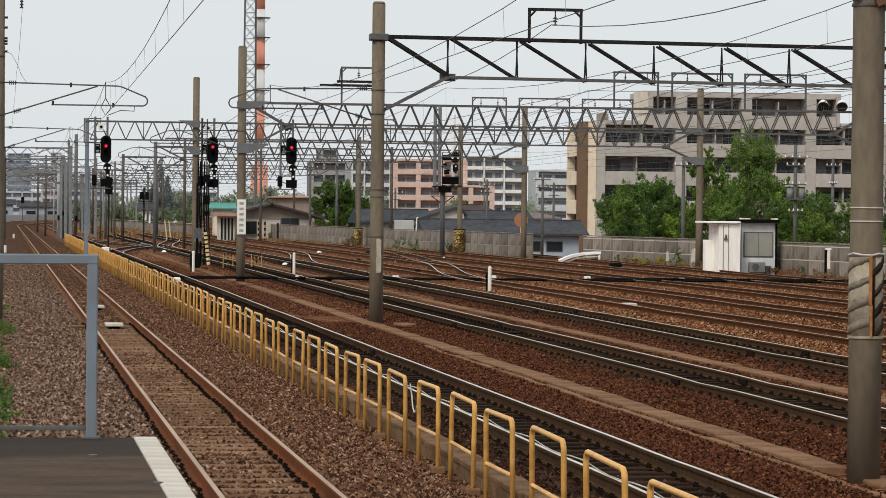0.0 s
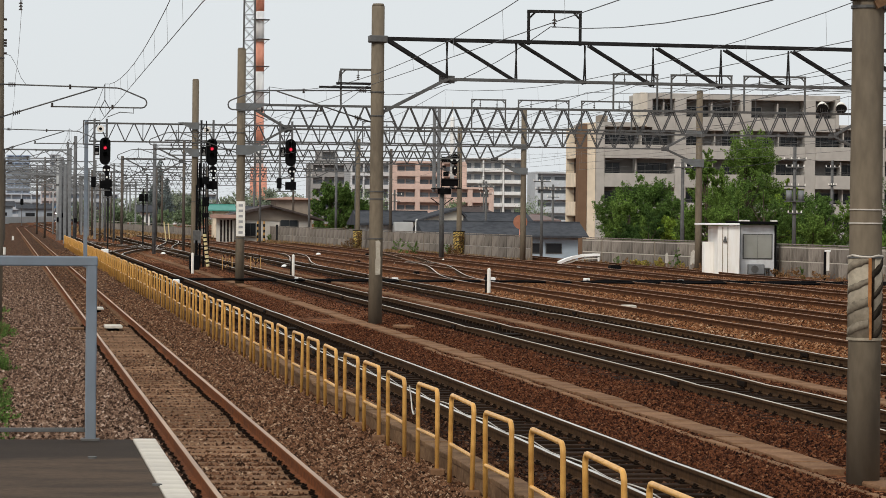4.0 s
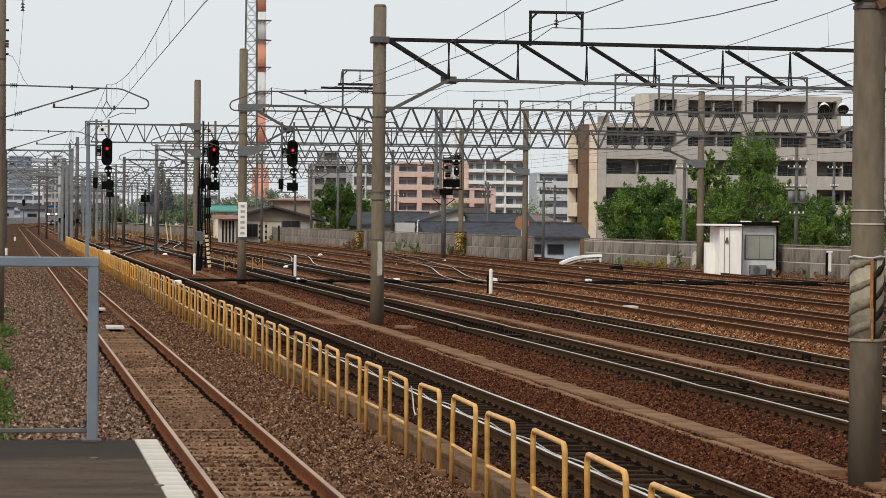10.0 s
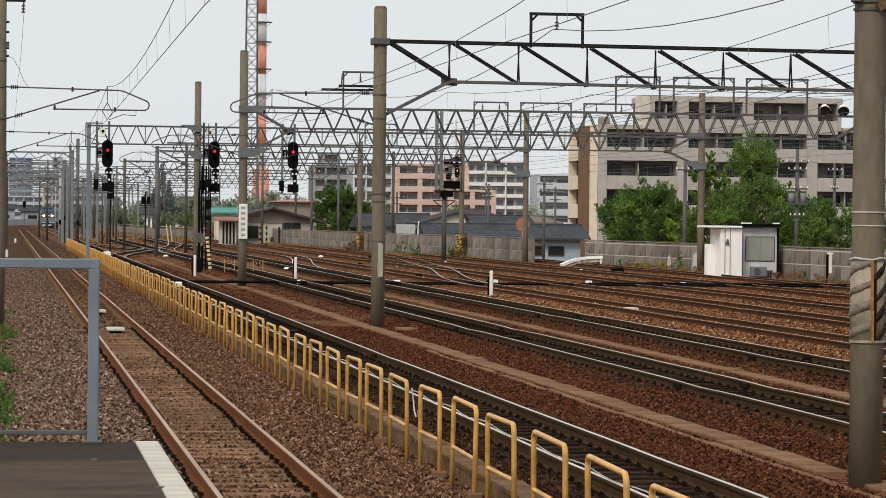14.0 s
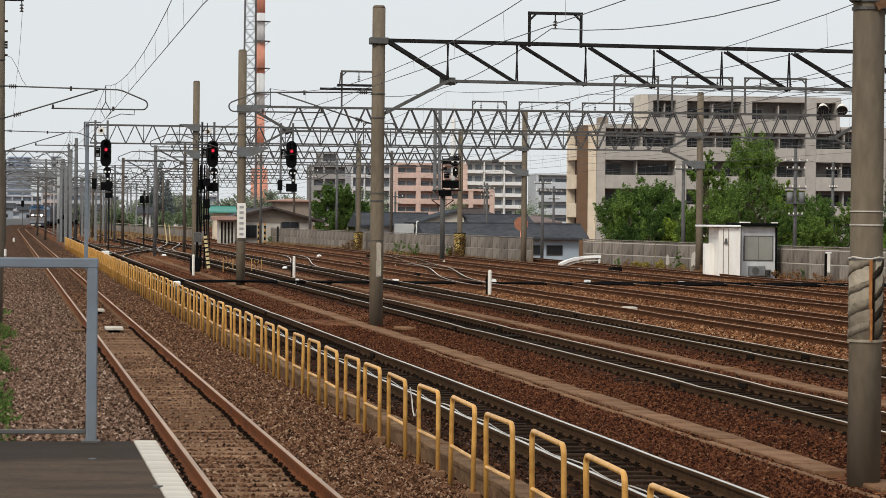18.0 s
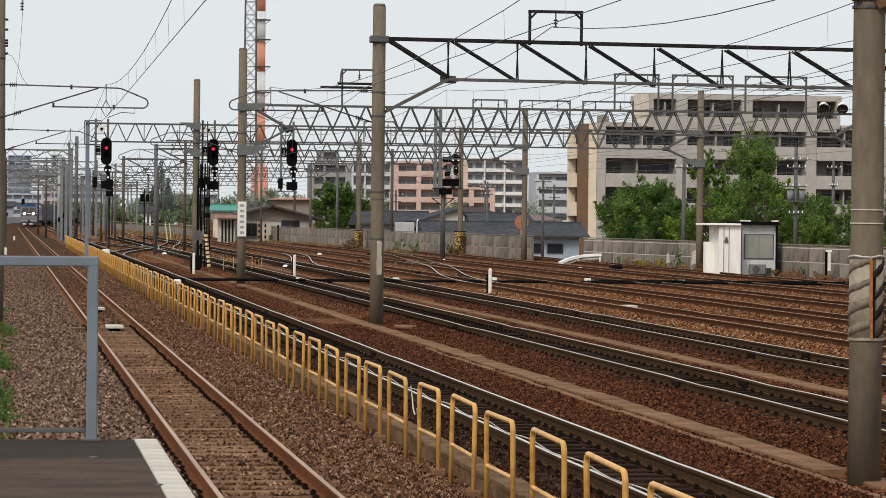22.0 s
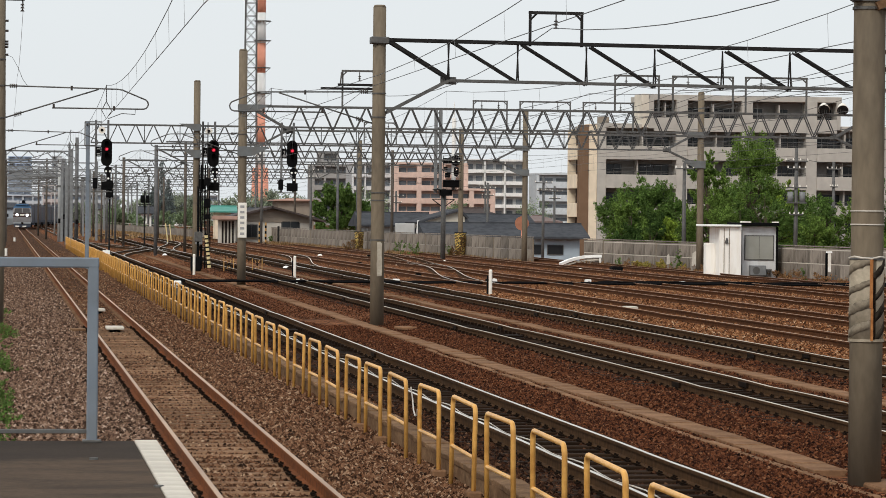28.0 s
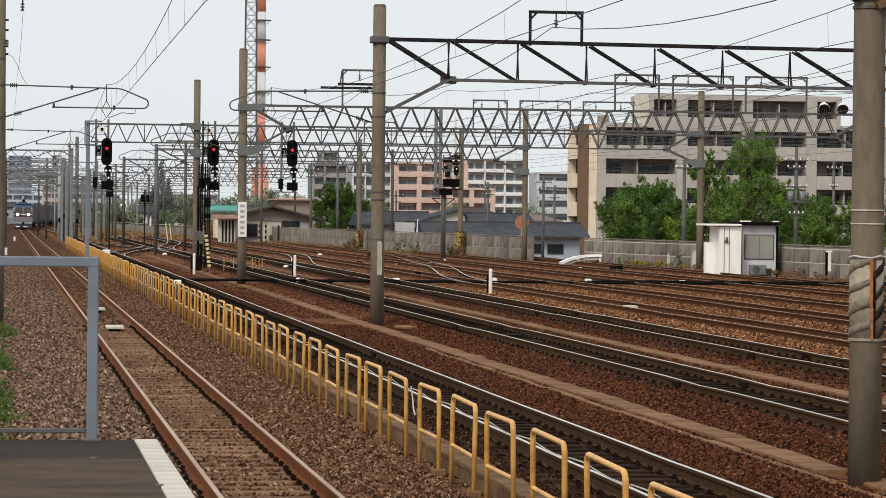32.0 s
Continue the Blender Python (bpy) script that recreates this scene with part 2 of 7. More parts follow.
# ---- mesh helpers ----
class Geo:
    """Vertices and faces of one mesh, gathered piece by piece."""

    def __init__(self):
        self.v, self.f = [], []

    def add(self, verts, faces):
        k = len(self.v)
        self.v += [tuple(p) for p in verts]
        self.f += [tuple(i + k for i in q) for q in faces]
        return self

    def box(self, c, s, bevel=0.0, rz=0.0):
        hx, hy, hz = s[0] / 2, s[1] / 2, s[2] / 2
        b = min(bevel, hx * 0.9, hy * 0.9, hz * 0.9)
        if b <= 0:
            vs = [(x * hx, y * hy, z * hz) for z in (-1, 1) for x, y in ((-1, -1), (1, -1), (1, 1), (-1, 1))]
            fs = [(3, 2, 1, 0), (4, 5, 6, 7), (0, 1, 5, 4), (1, 2, 6, 5), (2, 3, 7, 6), (3, 0, 4, 7)]
        else:
            ring = lambda ix, iy, z: [(-ix, -iy + b, z), (-ix + b, -iy, z), (ix - b, -iy, z), (ix, -iy + b, z), (ix, iy - b, z), (ix - b, iy, z), (-ix + b, iy, z), (-ix, iy - b, z)]
            vs = ring(hx - b * 0.7, hy - b * 0.7, -hz) + ring(hx, hy, -hz + b) + ring(hx, hy, hz - b) + ring(hx - b * 0.7, hy - b * 0.7, hz)
            fs = [tuple(range(7, -1, -1)), tuple(range(24, 32))]
            for r in range(3):
                fs += [(8 * r + i, 8 * r + (i + 1) % 8, 8 * r + 8 + (i + 1) % 8, 8 * r + 8 + i) for i in range(8)]
        ca, sa = math.cos(rz), math.sin(rz)
        return self.add([(c[0] + x * ca - y * sa, c[1] + x * sa + y * ca, c[2] + z) for x, y, z in vs], fs)

    def tube(self, pts, r, n=8, r1=None):
        """A round bar along a polyline, tapering from r to r1, with closed ends."""
        pts = [Vector(p) for p in pts]
        r1 = r if r1 is None else r1
        vs, fs = [], []
        side = None
        for i, p in enumerate(pts):
            d = (pts[min(i + 1, len(pts) - 1)] - pts[max(i - 1, 0)]).normalized()
            if side is None:
                side = d.cross(Vector((0, 0, 1)) if abs(d.z) < 0.9 else Vector((1, 0, 0))).normalized()
            side = (side - d * side.dot(d)).normalized()
            up = d.cross(side)
            rr = r + (r1 - r) * i / max(1, len(pts) - 1)
            vs += [p + (side * math.cos(6.28319 * k / n) + up * math.sin(6.28319 * k / n)) * rr for k in range(n)]
        for i in range(len(pts) - 1):
            fs += [(i * n + k, i * n + (k + 1) % n, (i + 1) * n + (k + 1) % n, (i + 1) * n + k) for k in range(n)]
        fs += [tuple(range(n - 1, -1, -1)), tuple(range((len(pts) - 1) * n, len(pts) * n))]
        return self.add(vs, fs)

    def bar(self, p, q, w, h):
        """A flat-sided bar of width w and height h between two points."""
        p, q = Vector(p), Vector(q)
        d = (q - p).normalized()
        a = d.cross(Vector((0, 0, 1)) if abs(d.z) < 0.95 else Vector((0, 1, 0))).normalized()
        b = a.cross(d)
        vs = [e + a * (i * w / 2) + b * (j * h / 2) for e in (p, q) for i, j in ((-1, -1), (1, -1), (1, 1), (-1, 1))]
        return self.add(vs, [(3, 2, 1, 0), (4, 5, 6, 7), (0, 1, 5, 4), (1, 2, 6, 5), (2, 3, 7, 6), (3, 0, 4, 7)])

    def angle(self, p, q, w, t=0.012):
        """A steel angle section, two thin legs."""
        p, q = Vector(p), Vector(q)
        d = (q - p).normalized()
        a = Vector((0, 1, 0)) if abs(d.y) < 0.9 else Vector((1, 0, 0))
        b = a.cross(d).normalized()
        o = b * (w / 2)
        self.bar(p + o, q + o, w if abs(d.z) < 0.95 else t, t)
        return self.bar(p, q, t, w)

    def prism(self, outline, y0, y1):
        """An outline in x and z drawn out along y."""
        n = len(outline)
        vs = [(x, y, z) for y in (y0, y1) for x, z in outline]
        fs = [(i, (i + 1) % n, n + (i + 1) % n, n + i) for i in range(n)] + [tuple(range(n - 1, -1, -1)), tuple(range(n, 2 * n))]
        return self.add(vs, fs)

    def mesh(self, name):
        me = bpy.data.meshes.new(name)
        me.from_pydata(self.v, [], self.f)
        me.update()
        return me


def smooth(me, on=True):
    me.polygons.foreach_set("use_smooth", [on and p.loop_total <= 4 for p in me.polygons])
    return me


def part(name, geo, material, parent, label="", at=None, round_=False):
    """One mesh object under a thing or a part; geo may be a finished mesh that alike pieces share."""
    me = geo if isinstance(geo, bpy.types.Mesh) else geo.mesh(name)
    if round_:
        smooth(me)
    if not me.materials:
        me.materials.append(material)
    ob = new(name, me)
    ob.parent = parent
    if at is not None:
        ob.matrix_basis = at if isinstance(at, Matrix) else Matrix.Translation(at)
    if label:
        ob["label"] = label
    return ob


def thing(name, at, label, category, group="", kind=""):
    ob = new(name)
    ob.empty_display_size = 0.2
    ob.matrix_basis = at if isinstance(at, Matrix) else Matrix.Translation(at)
    return tagged(ob, label, category, group, kind)


def solid(name, geo, material, label, category, group="", kind="", at=(0, 0, 0), round_=False):
    """A thing of one mesh."""
    me = geo if isinstance(geo, bpy.types.Mesh) else geo.mesh(name)
    if round_:
        smooth(me)
    me.materials.append(material)
    ob = new(name, me)
    ob.matrix_basis = at if isinstance(at, Matrix) else Matrix.Translation(at)
    return tagged(ob, label, category, group, kind)


# ---- the plan ----
TRACKS = [2.58, 6.66, 11.57, 15.42, 18.84, 22.6, 26.3, 30.2, 34.2]
GANTRIES = [32.8, 80.2, 124.1, 159.2, 188.1, 208.5, 257.0, 300.0, 345.0, 400.0, 470.0]


def train_x(y):
    """Sideways place of the arriving train's track at the distance y: it comes over from the right and joins the first track."""
    for (y0, x0), (y1, x1) in zip(CURVE, CURVE[1:]):
        if y <= y1:
            k = max(0.0, (y - y0) / (y1 - y0))
            return x0 + (x1 - x0) * k
    return CURVE[-1][1] + (y - CURVE[-1][0]) * 0.16


CURVE = [(0, 2.58), (480, 2.58), (500, 2.75), (520, 3.5), (545, 4.9), (570, 6.5), (597, 8.4), (620, 9.3), (650, 10.6), (672, 12.8), (700, 16.5), (760, 26.0)]


def street_edge(y):
    """Line behind the rear fence where the ground drops to the street."""
    return 35.6 - 0.0976 * (y - 191) if y < 232 else 31.6 - 0.053 * (y - 232)


def ground_z(x, y):
    """Ballast beds a little below the rail top, lower between them; the street behind the fence lies deeper."""
    if 192 < y < 420 and x > street_edge(y):
        return -0.35 - 1.3 * min(1.0, (x - street_edge(y)) / 1.0, (y - 192) / 6, (420 - y) / 20)
    d = min(abs(x - c) for c in TRACKS)
    if x < 1.0:
        z = -0.19 - 0.22 * min(1.0, max(0.0, (1.0 - x) / 1.6))
    elif abs(x - TRACKS[0]) < 0.5:
        z = -0.216
    else:
        z = -0.185 - 0.10 * min(1.0, max(0.0, (d - 1.15) / 0.5))
        if 5 < x < 16.5:
            z -= 0.042 * min(1.0, max(0.0, (0.53 - d) / 0.08))
        if x > 16.6:
            z += 0.012 * min(1.0, x - 16.6)
    return z


# ---- ground ----
xs = [-3000, -800, -200, -60, -20, -8, -4] + [round(-3 + 0.25 * i, 3) for i in range(160)] + [38, 40, 44, 60, 120, 300, 900, 3000]
ys = [-300, -60, -10, 5] + [12 + 1.0 * i for i in range(60)] + [75 + 5 * i for i in range(50)] + [340, 400, 410, 420, 500, 700, 1000, 1600, 4500]
g = Geo()
for y in ys:
    for x in xs:
        rough = 0.02 * noise.noise((x * 1.3, y * 0.6, 0)) if 0 < y < 330 and -3 < x < 38 else 0
        g.v.append((x, y, ground_z(x, y) - (0.08 if -2.9 < x < 4.9 and 12 < y < 475 else 0) + rough if -4 < x < 37 or (192 < y < 420 and x < 300) else -0.35))
nx = len(xs)
g.f = [(j * nx + i, j * nx + i + 1, (j + 1) * nx + i + 1, (j + 1) * nx + i) for j in range(len(ys) - 1) for i in range(nx - 1)]
solid("ground", g, M_GROUND, "brown gravel ground of a railway yard", "ground", kind="structure")

BX = (-16.0, -4.2, -3.0, -1.6, -0.8, -0.3, 0.2, 0.6, 1.0, 1.5, 2.05, 2.1, 3.06, 3.1, 3.6, 3.73, 3.9, 4.05, 4.23, 4.7, 5.0)
BY = [10 + 2 * i for i in range(80)] + [200, 230, 260, 295, 330, 400, 480, 540, 620, 760, 900]
nb = len(BX)


def bed_z(x, y):
    """Top of the grey-brown bed, a little over the ground."""
    if x < -4:
        return -0.33
    return ground_z(x, y) + (0.006 if y < 470 else 0.03) + (0.02 * noise.noise((x * 1.3, y * 0.6, 0)) if y < 330 else 0)


g = Geo()
for y in BY:
    wide = 0.09 * max(0, y - 480)
    g.v += [(x + (wide if x > 4.8 else 0), y, bed_z(x, y)) for x in BX]
g.f = [(j * nb + i, j * nb + i + 1, (j + 1) * nb + i + 1, (j + 1) * nb + i) for j in range(len(BY) - 1) for i in range(nb - 1)]
solid("track_bed", g, M_BED, "grey-brown ballast bed under the platform track", "ballast bed", kind="structure")

for bx in TRACKS[1:4]:
    g = Geo()
    rows_y = [12 + 2 * i for i in range(80)] + [200, 260, 330]
    for y in rows_y:
        g.v += [(bx + dx, y, ground_z(bx + dx, y) + 0.016 + 0.02 * noise.noise((bx + dx, y * 0.6, 0))) for dx in (-1.05, -0.54, -0.44, 0, 0.44, 0.54, 1.05)]
    g.f = [(j * 7 + i, j * 7 + i + 1, (j + 1) * 7 + i + 1, (j + 1) * 7 + i) for j in range(len(rows_y) - 1) for i in range(6)]
    solid("oily_bed", g, M_OILBED, "dark oil-stained ballast under a worn track", "ballast bed", kind="structure")

# ---- tracks ----
HEAD_W = 0.065


def settle(x, y, s):
    """Worn track: the rails sink a little at their joints and wander sideways."""
    if y > 330 or x < 4:
        return 0.0, 0.0
    ph = ((y - 8 - 7.3 * (int(x) % 3)) % 25) / 25
    near = max(0.0, 1 - min(ph, 1 - ph) * 25 / 3.2)
    return (-0.022 if x > 8 else -0.012) * near * near + 0.012 * noise.noise((x, y * 0.06, 3.0)) - 0.006, 0.012 * noise.noise((x * 3 + s, y * 0.09, 9.0))


def finely(x, y0, y1):
    """Points of a straight track, close together where the camera stands near."""
    ys_, y = [], y0
    while y < min(y1, 330):
        ys_.append(y)
        y += 1.25 if y < 140 else 5
    return [(x, y) for y in ys_] + [(x, y1)]


def rail_pieces(thing_ob, line, material, head):
    """Two rails along a centre line of points (x, y): web and foot in one mesh, the running head apart."""
    for s in (-1, 1):
        off = s * (1.067 + HEAD_W) / 2
        body, top = Geo(), Geo()
        outline = [(-0.062, -0.153), (0.062, -0.153), (0.062, -0.143), (0.012, -0.128), (0.009, -0.045), (0.0325, -0.036), (0.0325, -0.008), (0.026, -0.001), (-0.026, -0.001), (-0.0325, -0.008), (-0.0325, -0.036), (-0.009, -0.045), (-0.012, -0.128), (-0.062, -0.143)]
        cap = [(-0.025, -0.004), (0.025, -0.004), (0.025, 0.001), (0.019, 0.003), (-0.019, 0.003), (-0.025, 0.001)]
        for shape, gg in ((outline, body), (cap, top)):
            n = len(shape)
            for x, y in line:
                dip, lean = settle(x, y, s)
                gg.v += [(x + off + a + lean, y, b + dip) for a, b in shape]
            for i in range(len(line) - 1):
                gg.f += [(i * n + k, i * n + (k + 1) % n, (i + 1) * n + (k + 1) % n, (i + 1) * n + k) for k in range(n)]
            gg.f += [tuple(range(n)), tuple(range(len(line) * n - 1, (len(line) - 1) * n - 1, -1))]
        r = part("rail", body, material, thing_ob)
        part("rail_head", top, head, r, "bright worn steel running surface" if head is M_HEAD else "dull brown running surface")


def sleeper_mesh(name, material, timber):
    gg = Geo()
    if timber:
        gg.box((0, 0, -0.22), (2.1, 0.2, 0.13), 0.012)
    else:
        vs = []
        for y, zt in ((-0.12, -0.24), (-0.085, -0.165), (0.085, -0.165), (0.12, -0.24)):
            for x, dz in ((-1.0, -0.01), (-0.6, 0), (-0.35, -0.012), (0.35, -0.012), (0.6, 0), (1.0, -0.01)):
                vs.append((x, y, zt + (dz if zt > -0.2 else 0)))
        fs = [(j * 6 + i, j * 6 + i + 1, j * 6 + i + 7, j * 6 + i + 6) for j in range(3) for i in range(5)] + [(0, 6, 12, 18), (5, 23, 17, 11)]
        gg.add(vs, fs)
    me = gg.mesh(name)
    me.materials.append(material)
    return me


def clip_mesh():
    gg = Geo()
    for s in (1,):
        gg.box((s * 0.09, 0, -0.147), (0.06, 0.1, 0.022), 0.006)
        gg.tube([(s * 0.125, -0.045, -0.135), (s * 0.07, -0.03, -0.118), (s * 0.07, 0.03, -0.118), (s * 0.125, 0.045, -0.135)], 0.009, 5)
        gg.tube([(s * 0.1, 0, -0.14), (s * 0.1, 0, -0.1)], 0.013, 6)
    me = gg.mesh("rail_clip")
    me.materials.append(M_CLIP)
    return me


SLEEPER_A, SLEEPER_B = sleeper_mesh("sleeper", M_SLEEPER, False), sleeper_mesh("sleeper", M_TIE, True)
CLIP = clip_mesh()


def track(x, y0, y1, near, label, rust, timber, end=None):
    """A straight track; sleepers up to the distance near are pieces of their own, the rest is joined."""
    t = thing("railway_track", (0, 0, 0), label, "railway track", "tracks of the yard")
    line = finely(x, y0, y1) if end is None else end
    rail_pieces(t, line, (M_RAIL_DARK, M_RAIL, M_RAIL_SIDING)[rust], (M_HEAD if x < 8 else M_HEAD_TAN, M_HEAD_WARM, M_HEAD_RUST)[rust])
    rnd = random.Random(int(x * 10))
    me = SLEEPER_B if timber else SLEEPER_A
    y, rest = y0 + 0.3, Geo()
    while y < min(y1, 330):
        if 10 < y < near:
            s = part("sleeper", me, None, t, at=Matrix.Translation((x + rnd.uniform(-0.02, 0.02), y, settle(x, y, 0)[0] + rnd.uniform(-0.006, 0.006))) @ Matrix.Rotation(rnd.uniform(-0.02, 0.02), 4, "Z"))
            for k in (-1, 1):
                part("rail_clip", CLIP, None, s, at=(k * 0.566, 0, 0))
                part("rail_clip", CLIP, None, s, at=Matrix.Translation((k * 0.566, 0, 0)) @ Matrix.Rotation(math.pi, 4, "Z"))
        else:
            rest.box((x, y, -0.225 - (0.0, 0.06, 0.025)[rust]), (2.0, 0.2, 0.12))
            for k in (-0.68, -0.46, 0.46, 0.68) if rust != 2 else ():
                rest.box((x + k, y, -0.13), (0.07, 0.1, 0.06))
        y += 0.6
    if rest.v:
        tagged(part("sleeper_run", rest, M_TIE if timber and rust != 2 else M_SLEEPER, t), kind="stuff")
    return t


track(TRACKS[0], -60, 480, 75, "single track with brown rusty rails on gravel-covered concrete sleepers", 1, False,
      end=finely(TRACKS[0], -60, 480) + [(train_x(y), y) for y in range(485, 760, 12)])
track(TRACKS[1], -60, 620, 62, "track with bright worn rail heads on dark oily sleepers", 0, True)
track(TRACKS[2], -60, 620, 70, "track with bright worn rail heads on dark sleepers", 0, True)
track(TRACKS[3], -60, 620, 90, "track with worn rail heads on dark sleepers", 0, True)
for tx in TRACKS[4:]:
    track(tx, -60, 480, 0, "siding with dull rusty rails in brown gravel", 2, True)


# joints: fishplates with a bond cable on the worn tracks
PLATE = Geo().box((0, 0, -0.085), (0.1, 0.55, 0.085), 0.008).mesh("fishplate")
PLATE.materials.append(M_CLIP)
for tr, tx in zip([o for o in bpy.data.objects if o.name.startswith("railway_track") and o.parent is None][1:4], TRACKS[1:4]):
    for k in range(1 if tx < 8 else 0, 6):
        for s in (-1, 1):
            part("fishplate", PLATE, None, tr, "dark bolted rail joint", at=(tx + s * 0.566, 34.6 + 25 * k + 7.3 * (int(tx) % 3), 0))


def crossover(xa, xb, ya, yb, rust):
    """Rails of a crossover that leave one track and join the next in an s-curve."""
    t = thing("crossover_track", (0, 0, 0), "curved crossover rails between two neighbouring tracks", "railway track", "crossovers")
    line = []
    for i in range(25):
        k = i / 24
        line.append((xa + (xb - xa) * (3 * k * k - 2 * k ** 3), ya + (yb - ya) * k))
    rail_pieces(t, line, M_RAIL_DARK, M_HEAD if not rust else M_HEAD_RUST)


crossover(TRACKS[4], TRACKS[5] + 0.6, 118, 172, 0)
crossover(TRACKS[3], TRACKS[4], 150, 205, 0)
crossover(TRACKS[1], TRACKS[2], 185, 250, 0)
crossover(TRACKS[2], TRACKS[1], 205, 285, 0)
crossover(TRACKS[5], TRACKS[6], 150, 215, 1)
crossover(TRACKS[2], TRACKS[3], 215, 290, 0)

# ---- platform ----
PLAT_Z, PLAT_Y, PLAT_X = 1.05, 21.5, 1.07
plat = thing("platform", (0, 0, 0), "end of a station platform with worn dark asphalt and a pale tiled edge", "platform", kind="structure")
part("slab", Geo().box(((PLAT_X - 0.16 - 6) / 2, 0.75, (PLAT_Z - 0.5) / 2), (PLAT_X - 0.16 + 6, PLAT_Y * 2 - 1.5, PLAT_Z + 0.5), 0.01), M_ASPHALT, plat, "worn dark asphalt")
part("edge_beam", Geo().box((PLAT_X - 0.075, 0.75, PLAT_Z / 2 - 0.28), (0.13, PLAT_Y * 2 - 1.5, PLAT_Z + 0.5), 0.01), M_CONC, plat)
tile = Geo().box((0, 0, 0), (0.158, 0.294, 0.06), 0.006).mesh("edge_tile")
for i in range(145):
    part("edge_tile", tile, M_TILE, plat, at=(PLAT_X - 0.079, PLAT_Y - 0.15 - 0.3 * i, PLAT_Z - 0.024))
for i, (sx, sy) in enumerate([(0.1, 0.3), (-0.55, 1.4), (0.42, 2.3)]):
    solid("drain_stud", Geo().tube([(0, 0, 0), (0, 0, 0.012)], 0.03, 10), M_STEEL, "small round steel stud set in the asphalt", "stud", at=(sx + 0.48, PLAT_Y - 1.35 - sy, PLAT_Z))

rail_y = 21.38
railing = thing("railing", (0, rail_y, PLAT_Z), "grey painted steel railing closing the platform end", "railing")
part("post", Geo().box((0.61, 0, 0.625), (0.075, 0.075, 1.25), 0.008), M_GREYPAINT, railing)
part("post", Geo().box((-1.6, 0, 0.625), (0.075, 0.075, 1.25), 0.008), M_GREYPAINT, railing)
part("top_rail", Geo().box((-0.5, 0, 1.25), (2.3, 0.08, 0.07), 0.008), M_GREYPAINT, railing)
part("bottom_rail", Geo().box((-0.5, 0, 0.075), (2.145, 0.03, 0.03), 0.004), M_STEEL, railing)
part("base_plate", Geo().box((0.61, 0, 0.008), (0.13, 0.13, 0.016), 0.003), M_STEEL, railing)


# ---- yellow hoop barrier ----
def hoop_mesh():
    gg = Geo()
    pts = [(0, -0.8, -0.3), (0, -0.8, 0.60)]
    for k in range(1, 6):
        a = 1.5708 * k / 5
        pts.append((0, -0.8 + 0.09 * (1 - math.cos(a)), 0.60 + 0.09 * math.sin(a)))
    pts += [(x, -y, z) for x, y, z in reversed(pts)]
    gg.tube(pts, 0.026, 8)
    me = smooth(gg.mesh("hoop"))
    me.materials.append(M_YELLOW)
    return me


HOOP = hoop_mesh()
CROSS = Geo().tube([(0, -0.8, 0.16), (0, 0.8, 0.16)], 0.021, 8).mesh("crossbar")
CROSS.materials.append(M_YELLOW)
FOOT = Geo().box((0, 0, -0.26), (0.16, 0.2, 0.16), 0.015).mesh("foot_block")
FOOT.materials.append(M_TROUGH)
FENCE_X = 4.8
rnd = random.Random(4)
hy = 21.45
while hy < 246:
    h = thing("hoop_barrier", Matrix.Translation((FENCE_X + rnd.uniform(-0.02, 0.02), hy, rnd.uniform(-0.025, 0.015))) @ Matrix.Rotation(rnd.uniform(-0.012, 0.012), 4, "X") @ Matrix.Rotation(rnd.uniform(-0.02, 0.02), 4, "Y"),
              "bent yellow painted steel tube hoop beside the track", "barrier", "yellow hoops along the track")
    part("hoop", HOOP, None, h)
    part("crossbar", CROSS, None, h)
    for s in (-0.8, 0.8)[:rnd.randint(0, 1) if rnd.random() < 0.5 else 0]:
        part("foot_block", FOOT, None, h, "half-buried concrete footing", at=(0, s, 0))
    hy += 2.6

for k, (dx, dz) in enumerate(((0.04, 0.58),)):
    g = Geo()
    pts, y = [], 15.0
    while y < 150:
        ph = ((y - 20.15) % 2.6) / 2.6
        pts.append((FENCE_X + dx, y, dz - 0.05 * k - (0.09 if k else 0.035) * math.sin(3.1416 * ph) ** 2))
        y += 0.43
    g.tube(pts, 0.006, 5)
    solid("cable", g, M_CABLE, "thin white cable sagging from hoop to hoop", "cable", "cables on the hoops")
solid("conduit_loop", Geo().tube([(FENCE_X + 0.03, 36.22, 0.6), (FENCE_X + 0.05, 36.2, 0.45), (FENCE_X + 0.05, 36.12, 0.33), (FENCE_X + 0.05, 35.97, 0.27), (FENCE_X + 0.05, 35.82, 0.29), (FENCE_X + 0.04, 35.7, 0.36)], 0.009, 6), M_CABLE, "looped pale flexible conduit hanging on a hoop", "conduit")


